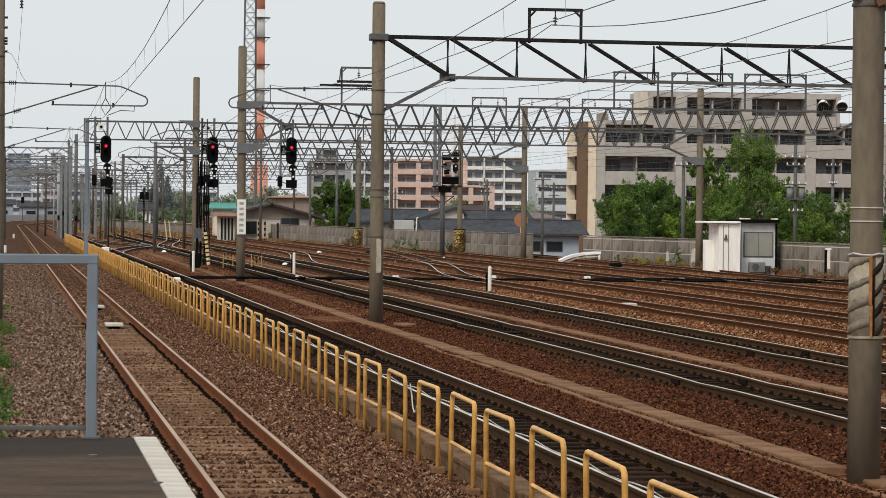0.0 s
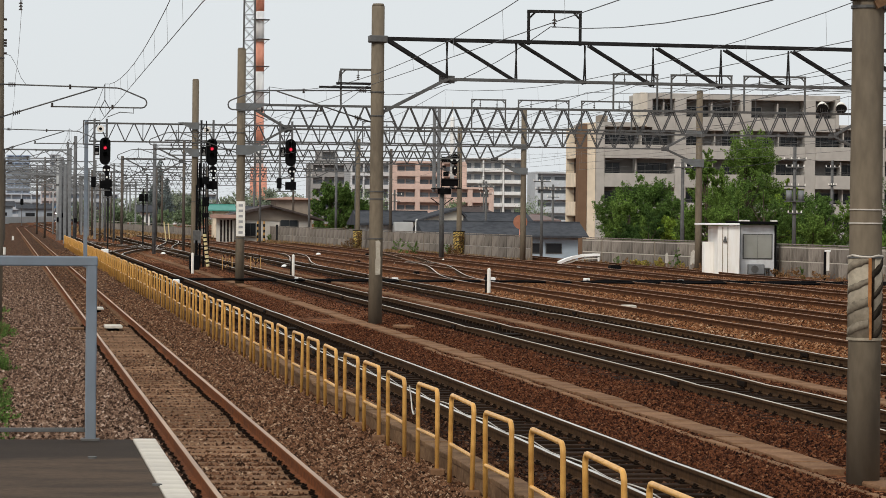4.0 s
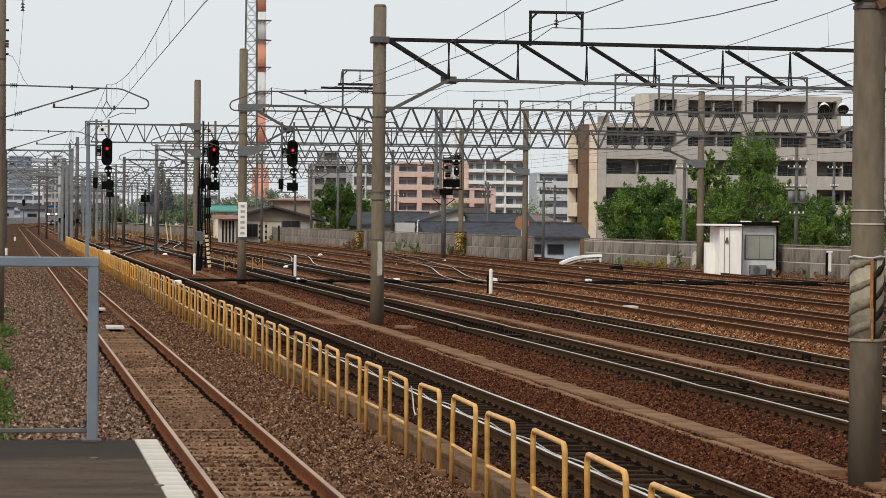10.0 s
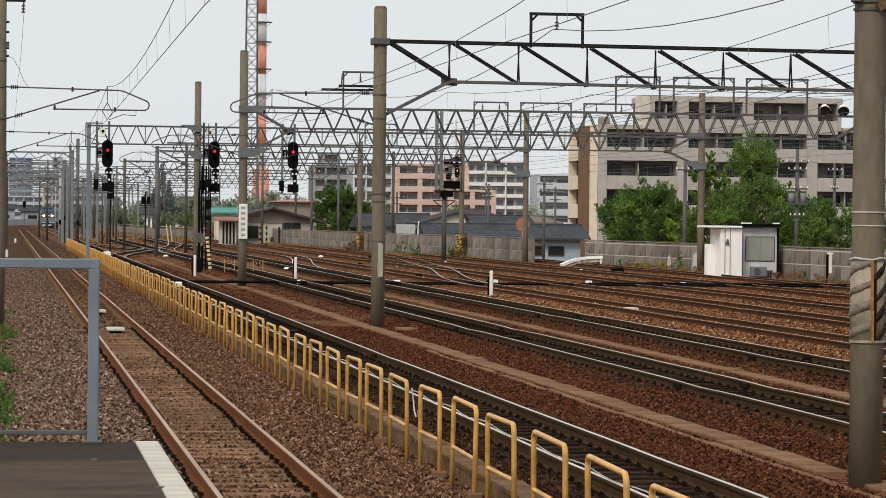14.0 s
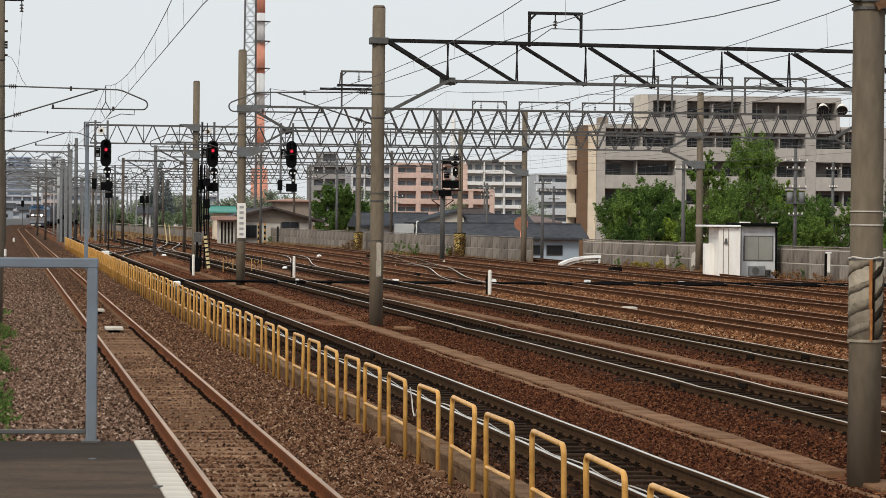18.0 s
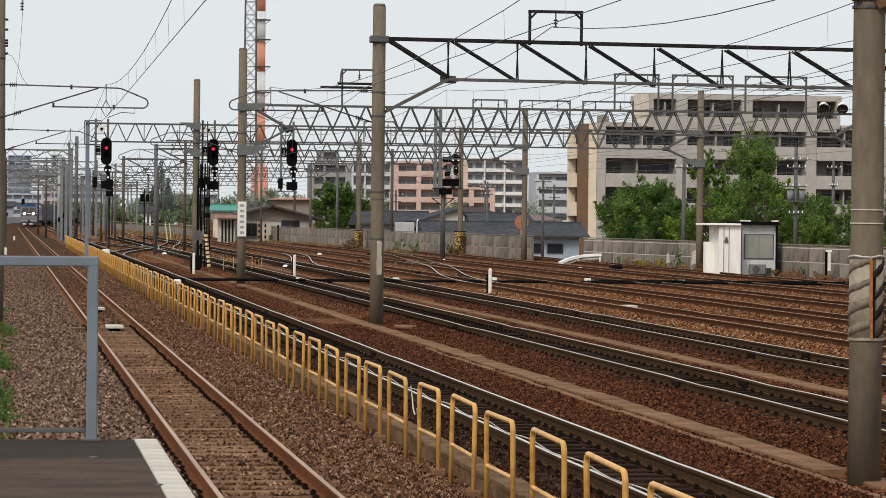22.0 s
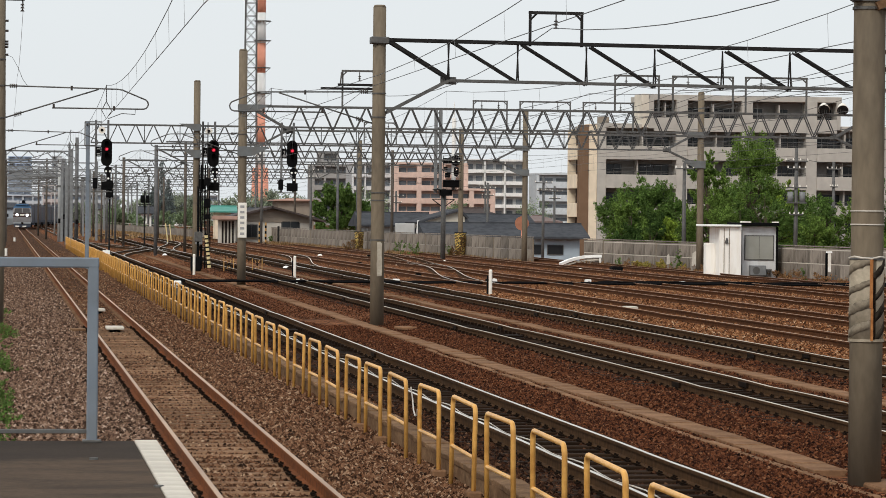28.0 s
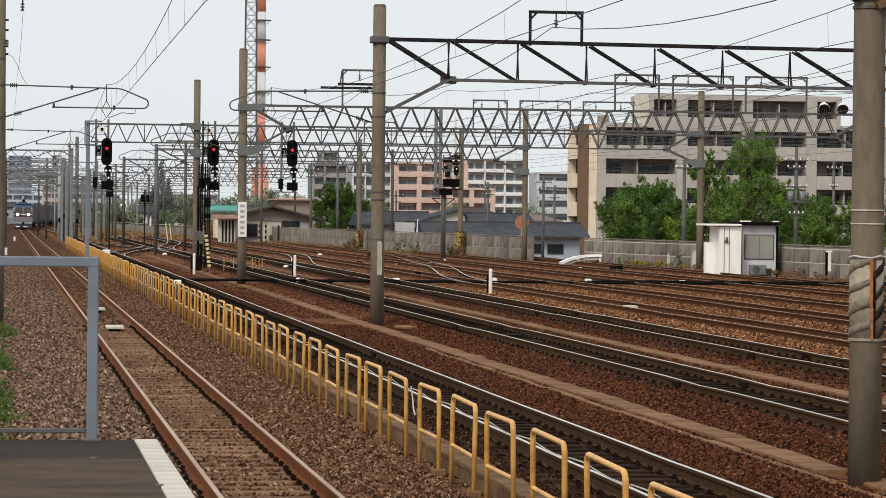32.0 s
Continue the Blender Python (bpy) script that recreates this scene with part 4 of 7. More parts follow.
# ---- signals ----
def capsule(gg, x, z, w, h, y0, y1, n=8):
    pts = []
    for k in range(n + 1):
        a = 3.14159 * k / n
        pts.append((x + w / 2 * math.cos(a), z + h / 2 - w / 2 + w / 2 * math.sin(a)))
    for k in range(n + 1):
        a = 3.14159 + 3.14159 * k / n
        pts.append((x + w / 2 * math.cos(a), z - h / 2 + w / 2 + w / 2 * math.sin(a)))
    gg.prism(pts, y0, y1)


def hood(gg, x, y, z, r):
    """An open half-round visor that sticks out towards the viewer."""
    vs, fs = [], []
    for yy, rr in ((y, r), (y - 0.22, r), (y - 0.22, r - 0.012), (y, r - 0.012)):
        vs += [(x + rr * math.cos(a), yy, z + rr * math.sin(a)) for a in [radians(-30 + 30 * k) for k in range(9)]]
    for j in range(3):
        fs += [(j * 9 + k, j * 9 + k + 1, j * 9 + k + 10, j * 9 + k + 9) for k in range(8)]
    gg.add(vs, fs)


def disc(gg, x, y, z, r, t=0.015):
    gg.tube([(x, y, z), (x, y - t, z)], r, 14)


M_LETTER = surf("faded_lettering", (0.36, 0.36, 0.36), (0.3, 0.3, 0.3), 0.1, 0.8)


def writing(body, size):
    """Mesh of a short text with the built-in font, centred, standing in x and y."""
    cu = bpy.data.curves.new("writing", "FONT")
    cu.body, cu.size, cu.align_x, cu.align_y, cu.extrude = body, size, "CENTER", "CENTER", 0.004
    ob = bpy.data.objects.new("writing", cu)
    me = bpy.data.meshes.new_from_object(ob)
    bpy.data.objects.remove(ob)
    return me


def signal(x, y, zr, label, hang_top, digit="", disc_white=True, lit=True):
    """A colour-light signal on a hanging frame with a small shunting signal and relay box below."""
    s = thing("railway_signal", (x, y, zr), label, "signal", "railway signals")
    fr = Geo()
    for dx in (-0.35, 0.28):
        fr.bar((dx - 0.2, 0.05, hang_top - zr), (dx - 0.2, 0.05, -2.15), 0.11, 0.09)
    for z in (1.15, 0.75, 0.35, -0.1, -0.55, -1.0, -1.5):
        fr.bar((-0.6, 0.05, z), (0.03, 0.05, z), 0.035, 0.035)
    part("hanger_frame", fr, M_POSTGREY, s, "grey steel hanger frame")
    hd = Geo()
    capsule(hd, 0, -0.15, 0.56, 1.42, -0.06, 0.0, 10)
    hd.box((0, 0.1, -0.15), (0.4, 0.22, 1.2), 0.03)
    head = part("head", hd, M_BLACK, s, "black oval backboard")
    for k in range(3):
        zl = 0.33 - 0.31 * k
        hh = Geo()
        hood(hh, 0, -0.06, zl, 0.13)
        part("visor", hh, M_BLACK, head)
        ln = Geo()
        disc(ln, 0, -0.062, zl, 0.105)
        hot = lit and k == 1
        part("lens", ln, M_RED if hot else M_BLACK, head, "glowing red lens" if hot else "dark unlit lens")
        if hot:
            co = Geo()
            disc(co, 0.01, -0.078, zl, 0.062)
            part("lens_core", co, M_REDCORE, head, "bright red lamp centre")
    sh = Geo()
    capsule(sh, 0.08, -1.08, 0.4, 0.42, -0.05, 0.08, 8)
    sh.box((0.1, 0, -1.5), (0.16, 0.14, 0.5), 0.02)
    shunt = part("shunting_signal", sh, M_BLACK, s)
    for dx, dz in ((-0.02, -1.13), (0.18, -1.13), (0.1, -1.5)):
        ln = Geo()
        disc(ln, dx, -0.07 if dz > -1.3 else -0.075, dz, 0.055)
        part("lens", ln, M_PALE, shunt, "pale round lens")
    part("relay_box", Geo().box((0.02, 0.0, -1.88), (0.55, 0.35, 0.42), 0.02), M_BLACK, s)
    part("junction_box", Geo().box((-0.58, 0.0, -1.75), (0.24, 0.25, 0.55), 0.02), M_BLACK, s)
    part("step_plate", Geo().box((-0.25, 0.0, -2.18), (1.05, 0.5, 0.05), 0.01), M_STEEL, s)
    sg = part("sign_plate", Geo().box((-0.42, -0.02, -0.12), (0.25, 0.03, 0.5), 0.005), M_BLACK, s)
    if digit:
        part("number", writing(digit, 0.27), M_LETTER, sg, "grey painted number", at=Matrix.Translation((-0.42, -0.04, -0.1)) @ Matrix.Rotation(radians(90), 4, "X"))
    for z in ((-0.22, -0.3) if digit else (0.03, -0.22, -0.3)):
        part("marking", Geo().box((-0.42, -0.042, z), (0.15, 0.01, 0.045)), M_LETTER, sg, "pale marking bar")
    tl = Geo()
    disc(tl, -0.25, -0.05, 1.0, 0.19 if disc_white else 0.12, 0.06)
    call = part("call_light", tl, M_WHITE if disc_white else M_BLACK, s)
    if disc_white:
        dt = Geo()
        disc(dt, -0.25, -0.112, 1.0, 0.075, 0.02)
        part("lens", dt, M_BLACK, call, "small dark lens")


signal(5.16, 158.9, 5.92, "black colour-light signal showing red under the gantry by the hoops", 7.45)
signal(10.69, 158.9, 5.94, "black colour-light signal showing red beside a concrete pole", 7.45, "2")
signal(14.8, 158.9, 5.96, "black colour-light signal showing red hung under the gantry", 7.45, "3", False)

# signal mast seen with its side cabinet and white lenses
sm = thing("signal_mast", (27.62, 192.4, 0), "grey steel signal mast with black signal cage and a small platform", "signal mast")
part("mast", Geo().tube([(0, 0, -0.4), (0, 0, 4.4)], 0.16, 12), M_STEEL, sm, round_=True)
for dx in (-0.52, -0.22):
    part("upper_column", Geo().box((dx, 0, 6.75), (0.2, 0.24, 5.3), 0.02), M_FARPOST, sm, "pale grey steel column")
for k in range(11):
    part("column_lattice", Geo().bar((-0.5, 0, 4.3 + 0.48 * k), (-0.24, 0, 4.54 + 0.48 * k), 0.04, 0.06), M_STEEL, sm)
part("aerial_post", Geo().tube([(0.64, 0, 4.3), (0.64, 0, 8.9)], 0.14, 10).tube([(0.64, 0, 8.9), (0.64, 0, 9.9)], 0.04, 6), M_CLEANWHITE, sm, "white post")
for x0, z0, w, h in ((0.22, 6.18, 0.52, 0.34), (0.22, 5.25, 0.3, 0.3), (0.45, 4.72, 1.05, 0.5), (0.1, 5.7, 0.2, 0.2)):
    part("relay_box", Geo().box((x0, -0.2, z0), (w, 0.4, h), 0.02), M_BLACK, sm)
hd = Geo()
capsule(hd, 0.72, 6.2, 0.6, 0.7, -0.42, -0.27, 8)
part("head", hd, M_BLACK, sm)
hd = Geo()
capsule(hd, 0.75, 5.5, 0.3, 0.62, -0.42, -0.3, 8)
part("shunting_signal", hd, M_BLACK, sm)
for x in (-0.1, 1.05):
    part("cage_post", Geo().bar((x, -0.45, 4.35), (x, -0.45, 6.5), 0.045, 0.045), M_DARKSTEEL, sm)
for k in range(5):
    part("cage_bar", Geo().bar((-0.1, -0.45, 4.4 + 0.52 * k), (1.05, -0.45, 4.4 + 0.52 * k), 0.035, 0.035), M_DARKSTEEL, sm)
for dx, dz in ((0.55, 6.18), (0.9, 6.18), (0.76, 5.62), (0.5, 5.28)):
    ln = Geo()
    disc(ln, dx, -0.44, dz, 0.085 if dz > 6 else 0.05)
    part("lens", ln, M_PALE, sm, "pale round lens")
wp = Geo().box((0.25, 0, 4.33), (1.8, 0.8, 0.06)).bar((-0.72, 0, 3.72), (0, 0, 3.2), 0.06, 0.06).bar((0.72, 0, 3.72), (0, 0, 3.2), 0.06, 0.06).bar((-0.72, 0, 3.72), (0.72, 0, 3.72), 0.05, 0.05)
part("work_platform", wp, M_DARKSTEEL, sm)
part("drum", Geo().tube([(0.15, -0.1, 3.95), (0.15, -0.1, 4.3)], 0.42, 14), M_BLACK, sm)

# plate with upright lettering on the second concrete pole
sign = thing("pole_sign", (9.53, 123.87, 2.4), "white upright enamel sign strapped to a concrete pole", "sign")
part("plate", Geo().box((0, 0, 0), (0.36, 0.02, 1.42), 0.006), M_WHITE, sign)
for k in range(6):
    part("marking", Geo().box((0, -0.014, 0.55 - 0.22 * k), (0.17, 0.008, 0.1)), M_LETTER, sign, "grey illegible character block")

# yellow-black striped guy guard, striped markers
M_STRIPE = bpy.data.materials.new("slanted_stripes")
M_STRIPE.use_nodes = True
_n, _l = M_STRIPE.node_tree.nodes, M_STRIPE.node_tree.links
_tc, _wv, _rp = _n.new("ShaderNodeTexCoord"), _n.new("ShaderNodeTexWave"), _n.new("ShaderNodeValToRGB")
_mp = _n.new("ShaderNodeMapping")
_mp.inputs["Scale"].default_value = (1, 1, 1)
_mp.inputs["Rotation"].default_value = (0, radians(38), 0)
_l.new(_tc.outputs["Object"], _mp.inputs[0])
_l.new(_mp.outputs[0], _wv.inputs["Vector"])
_wv.bands_direction = "Z"
_wv.inputs["Scale"].default_value, _wv.inputs["Distortion"].default_value, _wv.inputs["Detail"].default_value, _wv.inputs["Detail Scale"].default_value = 1.9, 1.6, 4, 3
_rp.color_ramp.elements[0].position, _rp.color_ramp.elements[1].position = 0.47, 0.53
_rp.color_ramp.elements[0].color, _rp.color_ramp.elements[1].color = (0.1, 0.083, 0.062, 1), (0.43, 0.37, 0.29, 1)
_l.new(_wv.outputs["Fac"], _rp.inputs[0])
_l.new(_rp.outputs[0], _n["Principled BSDF"].inputs["Base Color"])
_n["Principled BSDF"].inputs["Roughness"].default_value = 0.8
M_WRAPPALE = surf("faded_pale_wrap", (0.4, 0.345, 0.265), (0.29, 0.25, 0.19), 0.06, 0.85, stain=(0.2, 0.165, 0.12), stain_size=0.22, amount=0.75)
M_WRAPGREY = surf("faded_grey_stripe", (0.19, 0.16, 0.121), (0.12, 0.1, 0.076), 0.05, 0.85, stain=(0.29, 0.245, 0.185), stain_size=0.2, amount=0.6)
M_WRAPDARK = surf("dark_stripe", (0.03, 0.024, 0.018), (0.018, 0.014, 0.01), 0.05, 0.85, stain=(0.075, 0.06, 0.045), stain_size=0.2, amount=0.6)
sleeve = thing("striped_pole_wrap", (9.46, 32.8, 1.78), "faded black and pale slanted stripes wrapped round a concrete pole", "warning wrap")


def wound(a0, a1, low, high, r):
    """A strip wound on a pole between two angles, with lower and upper edge as functions of the angle, clipped to the wrap."""
    gg, n = Geo(), 14
    for rr in (r, r - 0.012):
        for i in range(n + 1):
            a = a0 + (a1 - a0) * i / n
            gg.v += [(rr * math.cos(a), rr * math.sin(a), max(-0.46, min(0.46, f(a)))) for f in (low, high)]
    m = 2 * (n + 1)
    for i in range(n):
        k = 2 * i
        gg.f += [(k, k + 2, k + 3, k + 1), (m + k, m + k + 1, m + k + 3, m + k + 2), (k, m + k, m + k + 2, k + 2), (k + 1, k + 3, m + k + 3, m + k + 1)]
    return gg


SEAM = -1.56
part("wrap", wound(SEAM - 6.0, SEAM, lambda a: -0.46, lambda a: 0.46, 0.192), M_WRAPPALE, sleeve, round_=True)
rs = random.Random(5)
for i in range(6):
    z, w = -0.52 + 0.235 * i, 0.085 + rs.uniform(-0.012, 0.02)
    for a0, a1, m, slope, dz in ((-4.6, SEAM - 0.1, M_WRAPGREY, 0.075, -0.02), (SEAM + 0.04, 0.28, M_WRAPDARK, 0.165, 0.0)):
        sh = rs.uniform(0, 6)
        lo = lambda a: z + dz + slope * (a - a0) + 0.016 * noise.noise((a * 5, sh, 0))
        hi = lambda a: z + dz + w + slope * (a - a0) + 0.018 * noise.noise((a * 5, sh, 4))
        part("stripe", wound(a0, a1, lo, hi, 0.1965), m, sleeve, "slanted stripe", round_=True)
part("strap", Geo().tube([(0, 0, 0.44), (0, 0, 0.47)], 0.2, 20), M_STEEL, sleeve)
part("strap", Geo().tube([(0, 0, -0.47), (0, 0, -0.44)], 0.2, 20), M_WRAPPALE, sleeve)
part("rust_strip", Geo().box((-0.002, -0.199, 0.17), (0.036, 0.016, 0.54), 0.004).box((0.008, -0.198, -0.28), (0.03, 0.016, 0.36), 0.004), surf("bright_rust", (0.42, 0.19, 0.07), (0.26, 0.1, 0.035), 0.06, 0.9), sleeve, "bright rusty vertical strip")
part("overlap", Geo().box((0.03, -0.197, -0.1), (0.02, 0.016, 0.68), 0.004), M_CLIP, sleeve, "dark torn overlap")
part("tie_wire", Geo().tube([(0.2 * math.cos(a * 0.5236), 0.2 * math.sin(a * 0.5236), 0.46 + 0.012 * math.sin(a * 2.0)) for a in range(13)], 0.012, 6), M_TILE, sleeve, "twisted pale tie wire")
pc = thing("pole_clamp", (9.46, 32.8, 5.05), "steel clamp with a weathered timber block on a concrete pole", "clamp")
part("ring", Geo().tube([(0, 0, 0.02), (0, 0, 0.12)], 0.2, 20), M_STEEL, pc)
part("bolt_lug", Geo().box((-0.2, -0.12, 0.07), (0.1, 0.12, 0.1), 0.01), M_STEEL, pc)
part("timber_block", Geo().bar((0.02, -0.21, -0.04), (0.34, -0.21, 0.11), 0.07, 0.09), M_TAN, pc, "weathered timber block")
# pale old patch on the middle pole
solid("paint_patch", Geo().prism([(-0.055, -0.46), (0.07, -0.44), (0.075, 0.02), (0.06, 0.05), (0.07, 0.4), (0.02, 0.46), (-0.06, 0.44), (-0.05, -0.02), (-0.07, -0.1)], -0.01, 0.012), M_PATCH, "pale flaking paint patch on a concrete pole", "paint patch", at=(9.79, 80.01, 1.5))

# ---- rear fence of concrete panels ----
def panel_fence(a, b, height, label, group="concrete fences"):
    a, b = Vector(a), Vector(b)
    n = max(1, round((b - a).length / 2.0))
    t = thing("panel_fence", (0, 0, 0), label, "fence", group)
    rz = math.atan2(b.y - a.y, b.x - a.x)
    ln = (b - a).length / n
    me = Geo().box((0, 0, 0), (ln - 0.03, 0.06, height * 0.48), 0.008).mesh("panel")
    po = Geo().box((0, 0, 0), (0.09, 0.09, height + 0.45), 0.01).mesh("post")
    rail_me = Geo().box((0, 0, 0), (ln, 0.04, 0.045)).mesh("rail")
    cap = Geo().box((0, 0, 0), (ln, 0.12, 0.06), 0.01).mesh("coping")
    for i in range(n + 1):
        p = a.lerp(b, i / n)
        if i % 5 == 0:
            part("post", po, M_CONC, t, at=Matrix.Translation((p.x, p.y - 0.1, height / 2 - 0.5)) @ Matrix.Rotation(rz, 4, "Z"))
        if i < n:
            q = a.lerp(b, (i + 0.5) / n)
            for z in (0.25, 0.735):
                part("panel", me, M_PANEL, t, at=Matrix.Translation((q.x, q.y, height * z - 0.2)) @ Matrix.Rotation(rz, 4, "Z"))
            for z in (0.54, 1.22):
                part("rail", rail_me, M_CONC if z > 1 else M_TILE, t, "pale horizontal rail", at=Matrix.Translation((q.x, q.y - 0.1, z)) @ Matrix.Rotation(rz, 4, "Z"))
            part("coping", cap, M_PANEL, t, at=Matrix.Translation((q.x, q.y, height - 0.175)) @ Matrix.Rotation(rz, 4, "Z"))


panel_fence((41.3, 118, 0), (34.6, 181, 0), 1.55, "stained grey concrete panel fence along the yard")
panel_fence((33.2, 191, 0), (29.2, 232, 0), 1.55, "stained grey concrete panel fence by the houses")
panel_fence((29.2, 232, 0), (25.6, 300, 0), 1.55, "long weathered concrete panel fence")
panel_fence((20.5, 312, 0), (13.6, 480, 0), 1.15, "far concrete panel fence below trees")

# pale mortar repairs on the fence, and a board on a post
for x, y, w, h in ((39.85, 132.2, 0.55, 0.9), (36.85, 160.5, 0.9, 0.8), (36.4, 165.0, 0.6, 0.6)):
    solid("mortar_patch", Geo().prism([(-w / 2, 0), (w / 2, 0.05), (w * 0.42, h * 0.7), (w * 0.1, h), (-w * 0.35, h * 0.85)], -0.02, 0.02), M_TILE, "pale mortar repair on the concrete fence", "repair", "fence repairs", at=Matrix.Translation((x - 0.12, y - 0.02, 0.1)) @ Matrix.Rotation(math.atan2(63, -6.7) + math.pi, 4, "Z"))

# ---- relay hut ----
M_HUTWHITE = surf("rust_streaked_white", (0.94, 0.925, 0.885), (0.89, 0.875, 0.835), 0.3, 0.75, stain=(0.7, 0.62, 0.5), stain_size=0.4, amount=0.35, stretch=(1.2, 1.2, 0.2))
hut = thing("relay_hut", (35.55, 148.2, -0.25), "white prefabricated trackside hut with a dark roof and frosted window", "hut")
part("side_block", Geo().box((-0.3, -0.9, 1.25), (1.1, 2.2, 2.5), 0.02), M_HUTWHITE, hut, "white painted panels with rusty runs")
part("front_block", Geo().box((1.335, -0.1, 1.28), (1.77, 2.4, 2.55), 0.02), surf("grey_white_panel", (0.68, 0.69, 0.7), (0.6, 0.61, 0.62), 0.4, 0.6, stain=(0.42, 0.4, 0.37), stain_size=0.6, amount=0.5, stretch=(1, 1, 0.3)), hut)
part("roof", Geo().box((-0.66, -0.95, 2.58), (1.72, 2.5, 0.1), 0.02), M_CLEANWHITE, hut, "white flat roof edge")
part("roof", Geo().box((1.27, -0.2, 2.66), (1.94, 3.0, 0.16), 0.02), M_BLACK, hut, "black flat roof")
part("corner_trim", Geo().box((0.3, -1.38, 1.28), (0.09, 0.12, 2.56)), M_BLACK, hut)
part("corner_trim", Geo().box((2.21, -1.34, 1.28), (0.09, 0.12, 2.56)), M_BLACK, hut)
win = part("window", Geo().box((1.315, -1.31, 1.5), (1.5, 0.06, 1.24), 0.01), M_STEEL, hut)
FROST = surf("frosted_glass", (0.3, 0.3, 0.27), (0.25, 0.25, 0.22), 0.6, 0.35)
for dx in (0.96, 1.67):
    part("pane", Geo().box((dx, -1.345, 1.5), (0.69, 0.02, 1.14)), FROST, win)
part("panel_seam", Geo().box((-0.62, -2.01, 1.25), (0.03, 0.02, 2.4)), M_CONC, hut)
part("panel_seam", Geo().box((-0.36, -2.01, 1.25), (0.03, 0.02, 2.4)), M_CONC, hut)
part("vent_hood", Geo().tube([(-0.5, -2.0, 1.72), (-0.5, -2.06, 1.98)], 0.1, 8, 0.03), M_STEEL, hut, "small grey vent hood")
part("roof_batten", Geo().box((0.55, -1.6, 2.77), (0.5, 0.25, 0.06)), M_WHITE, hut)
part("roof_batten", Geo().box((2.05, -1.6, 2.77), (0.3, 0.25, 0.06)), M_WHITE, hut)
part("meter_box", Geo().box((-1.08, -0.8, 0.92), (0.46, 0.5, 1.56), 0.02), M_HUTWHITE, hut)
part("air_unit", Geo().box((1.2, -1.5, 0.38), (0.8, 0.35, 0.5), 0.03), M_FARPOST, hut, "grey air-conditioning unit")
part("fan_grille", Geo().tube([(1.1, -1.68, 0.38), (1.1, -1.69, 0.38)], 0.19, 14), M_STEEL, hut)
part("bench", Geo().box((1.75, -1.5, 0.42), (0.3, 0.3, 0.06)).box((1.65, -1.5, 0.2), (0.04, 0.25, 0.4)).box((1.86, -1.5, 0.2), (0.04, 0.25, 0.4)), M_STEEL, hut)

# ---- white guard ramp by the gap in the fence ----
gr = thing("guard_ramp", (0, 0, 0), "white painted sloping guard plate by the fence gap", "guard rail")
ARCH = [(32.6, 178.0, -0.12), (33.1, 178.2, 0.08), (33.6, 178.4, 0.22), (34.2, 178.5, 0.32), (34.75, 178.0, 0.37), (35.2, 177.2, 0.38)]
for a, b in zip(ARCH, ARCH[1:]):
    part("plate", Geo().bar(a, b, 0.3, 0.16), M_CLEANWHITE, gr)
    part("lower_plate", Geo().bar((a[0], a[1], a[2] - 0.22), (b[0], b[1], b[2] - 0.22), 0.2, 0.07), M_TILE, gr, "grimy lower guard plate")
for x, y in ((34.3, 178.6), (34.9, 177.5)):
    part("leg", Geo().box((x, y, -0.05), (0.1, 0.1, 0.6)), M_CLEANWHITE, gr)


# ---- houses and towers beyond the yard ----
def wall_mat(name, c, d=None, st=None):
    return surf(name, c, d or tuple(k * 0.85 for k in c), 0.8, 0.85, bump=0.05, stain=st or tuple(k * 0.7 for k in c), stain_size=4, amount=0.35)


# haze, hazegrey, hazepink, slate and pink are paled to imitate distance haze
WALLS = {"beige": wall_mat("beige_tile_wall", (0.465, 0.438, 0.4)), "cream": wall_mat("cream_wall", (0.82, 0.70, 0.54)), "palecream": wall_mat("pale_cream_wall", (0.68, 0.62, 0.53)), "pinkroof": wall_mat("faded_salmon_roof", (0.42, 0.27, 0.22)), "ivory": wall_mat("ivory_wall", (0.58, 0.545, 0.49)), "taupe": wall_mat("taupe_wall", (0.3, 0.255, 0.21)), "brown": wall_mat("brown_tile_wall", (0.20, 0.125, 0.08)),
         "pink": wall_mat("salmon_wall", (0.66, 0.49, 0.42)), "white": wall_mat("off_white_wall", (0.86, 0.86, 0.84)), "grey": wall_mat("grey_wall", (0.5, 0.5, 0.49)),
         "blue": wall_mat("blue_grey_wall", (0.58, 0.62, 0.65)), "pale": wall_mat("pale_grey_wall", (0.68, 0.69, 0.7)), "midgrey": wall_mat("mid_grey_wall", (0.34, 0.33, 0.32)), "haze": wall_mat("hazy_blue_wall", (0.43, 0.53, 0.68)), "hazegrey": wall_mat("hazy_grey_wall", (0.5, 0.53, 0.57)), "hazepink": wall_mat("hazy_pink_wall", (0.52, 0.46, 0.45)), "slate": wall_mat("hazy_slate_wall", (0.36, 0.4, 0.45)), "lightblue": wall_mat("pale_blue_wall", (0.42, 0.5, 0.57))}
M_FARGLASS = surf("pale_window_glass", (0.19, 0.21, 0.235), (0.12, 0.135, 0.15), 2.0, 0.1, 0, 0, rand=0.4)
# panes of the farthest blocks, with the haze mixed into their colour
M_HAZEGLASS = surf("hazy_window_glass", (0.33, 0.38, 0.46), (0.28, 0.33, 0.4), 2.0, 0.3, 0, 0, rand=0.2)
# wall behind the beige block's balconies, its colour darkened to imitate their shade
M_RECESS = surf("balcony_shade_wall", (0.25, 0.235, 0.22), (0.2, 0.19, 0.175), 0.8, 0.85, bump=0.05)
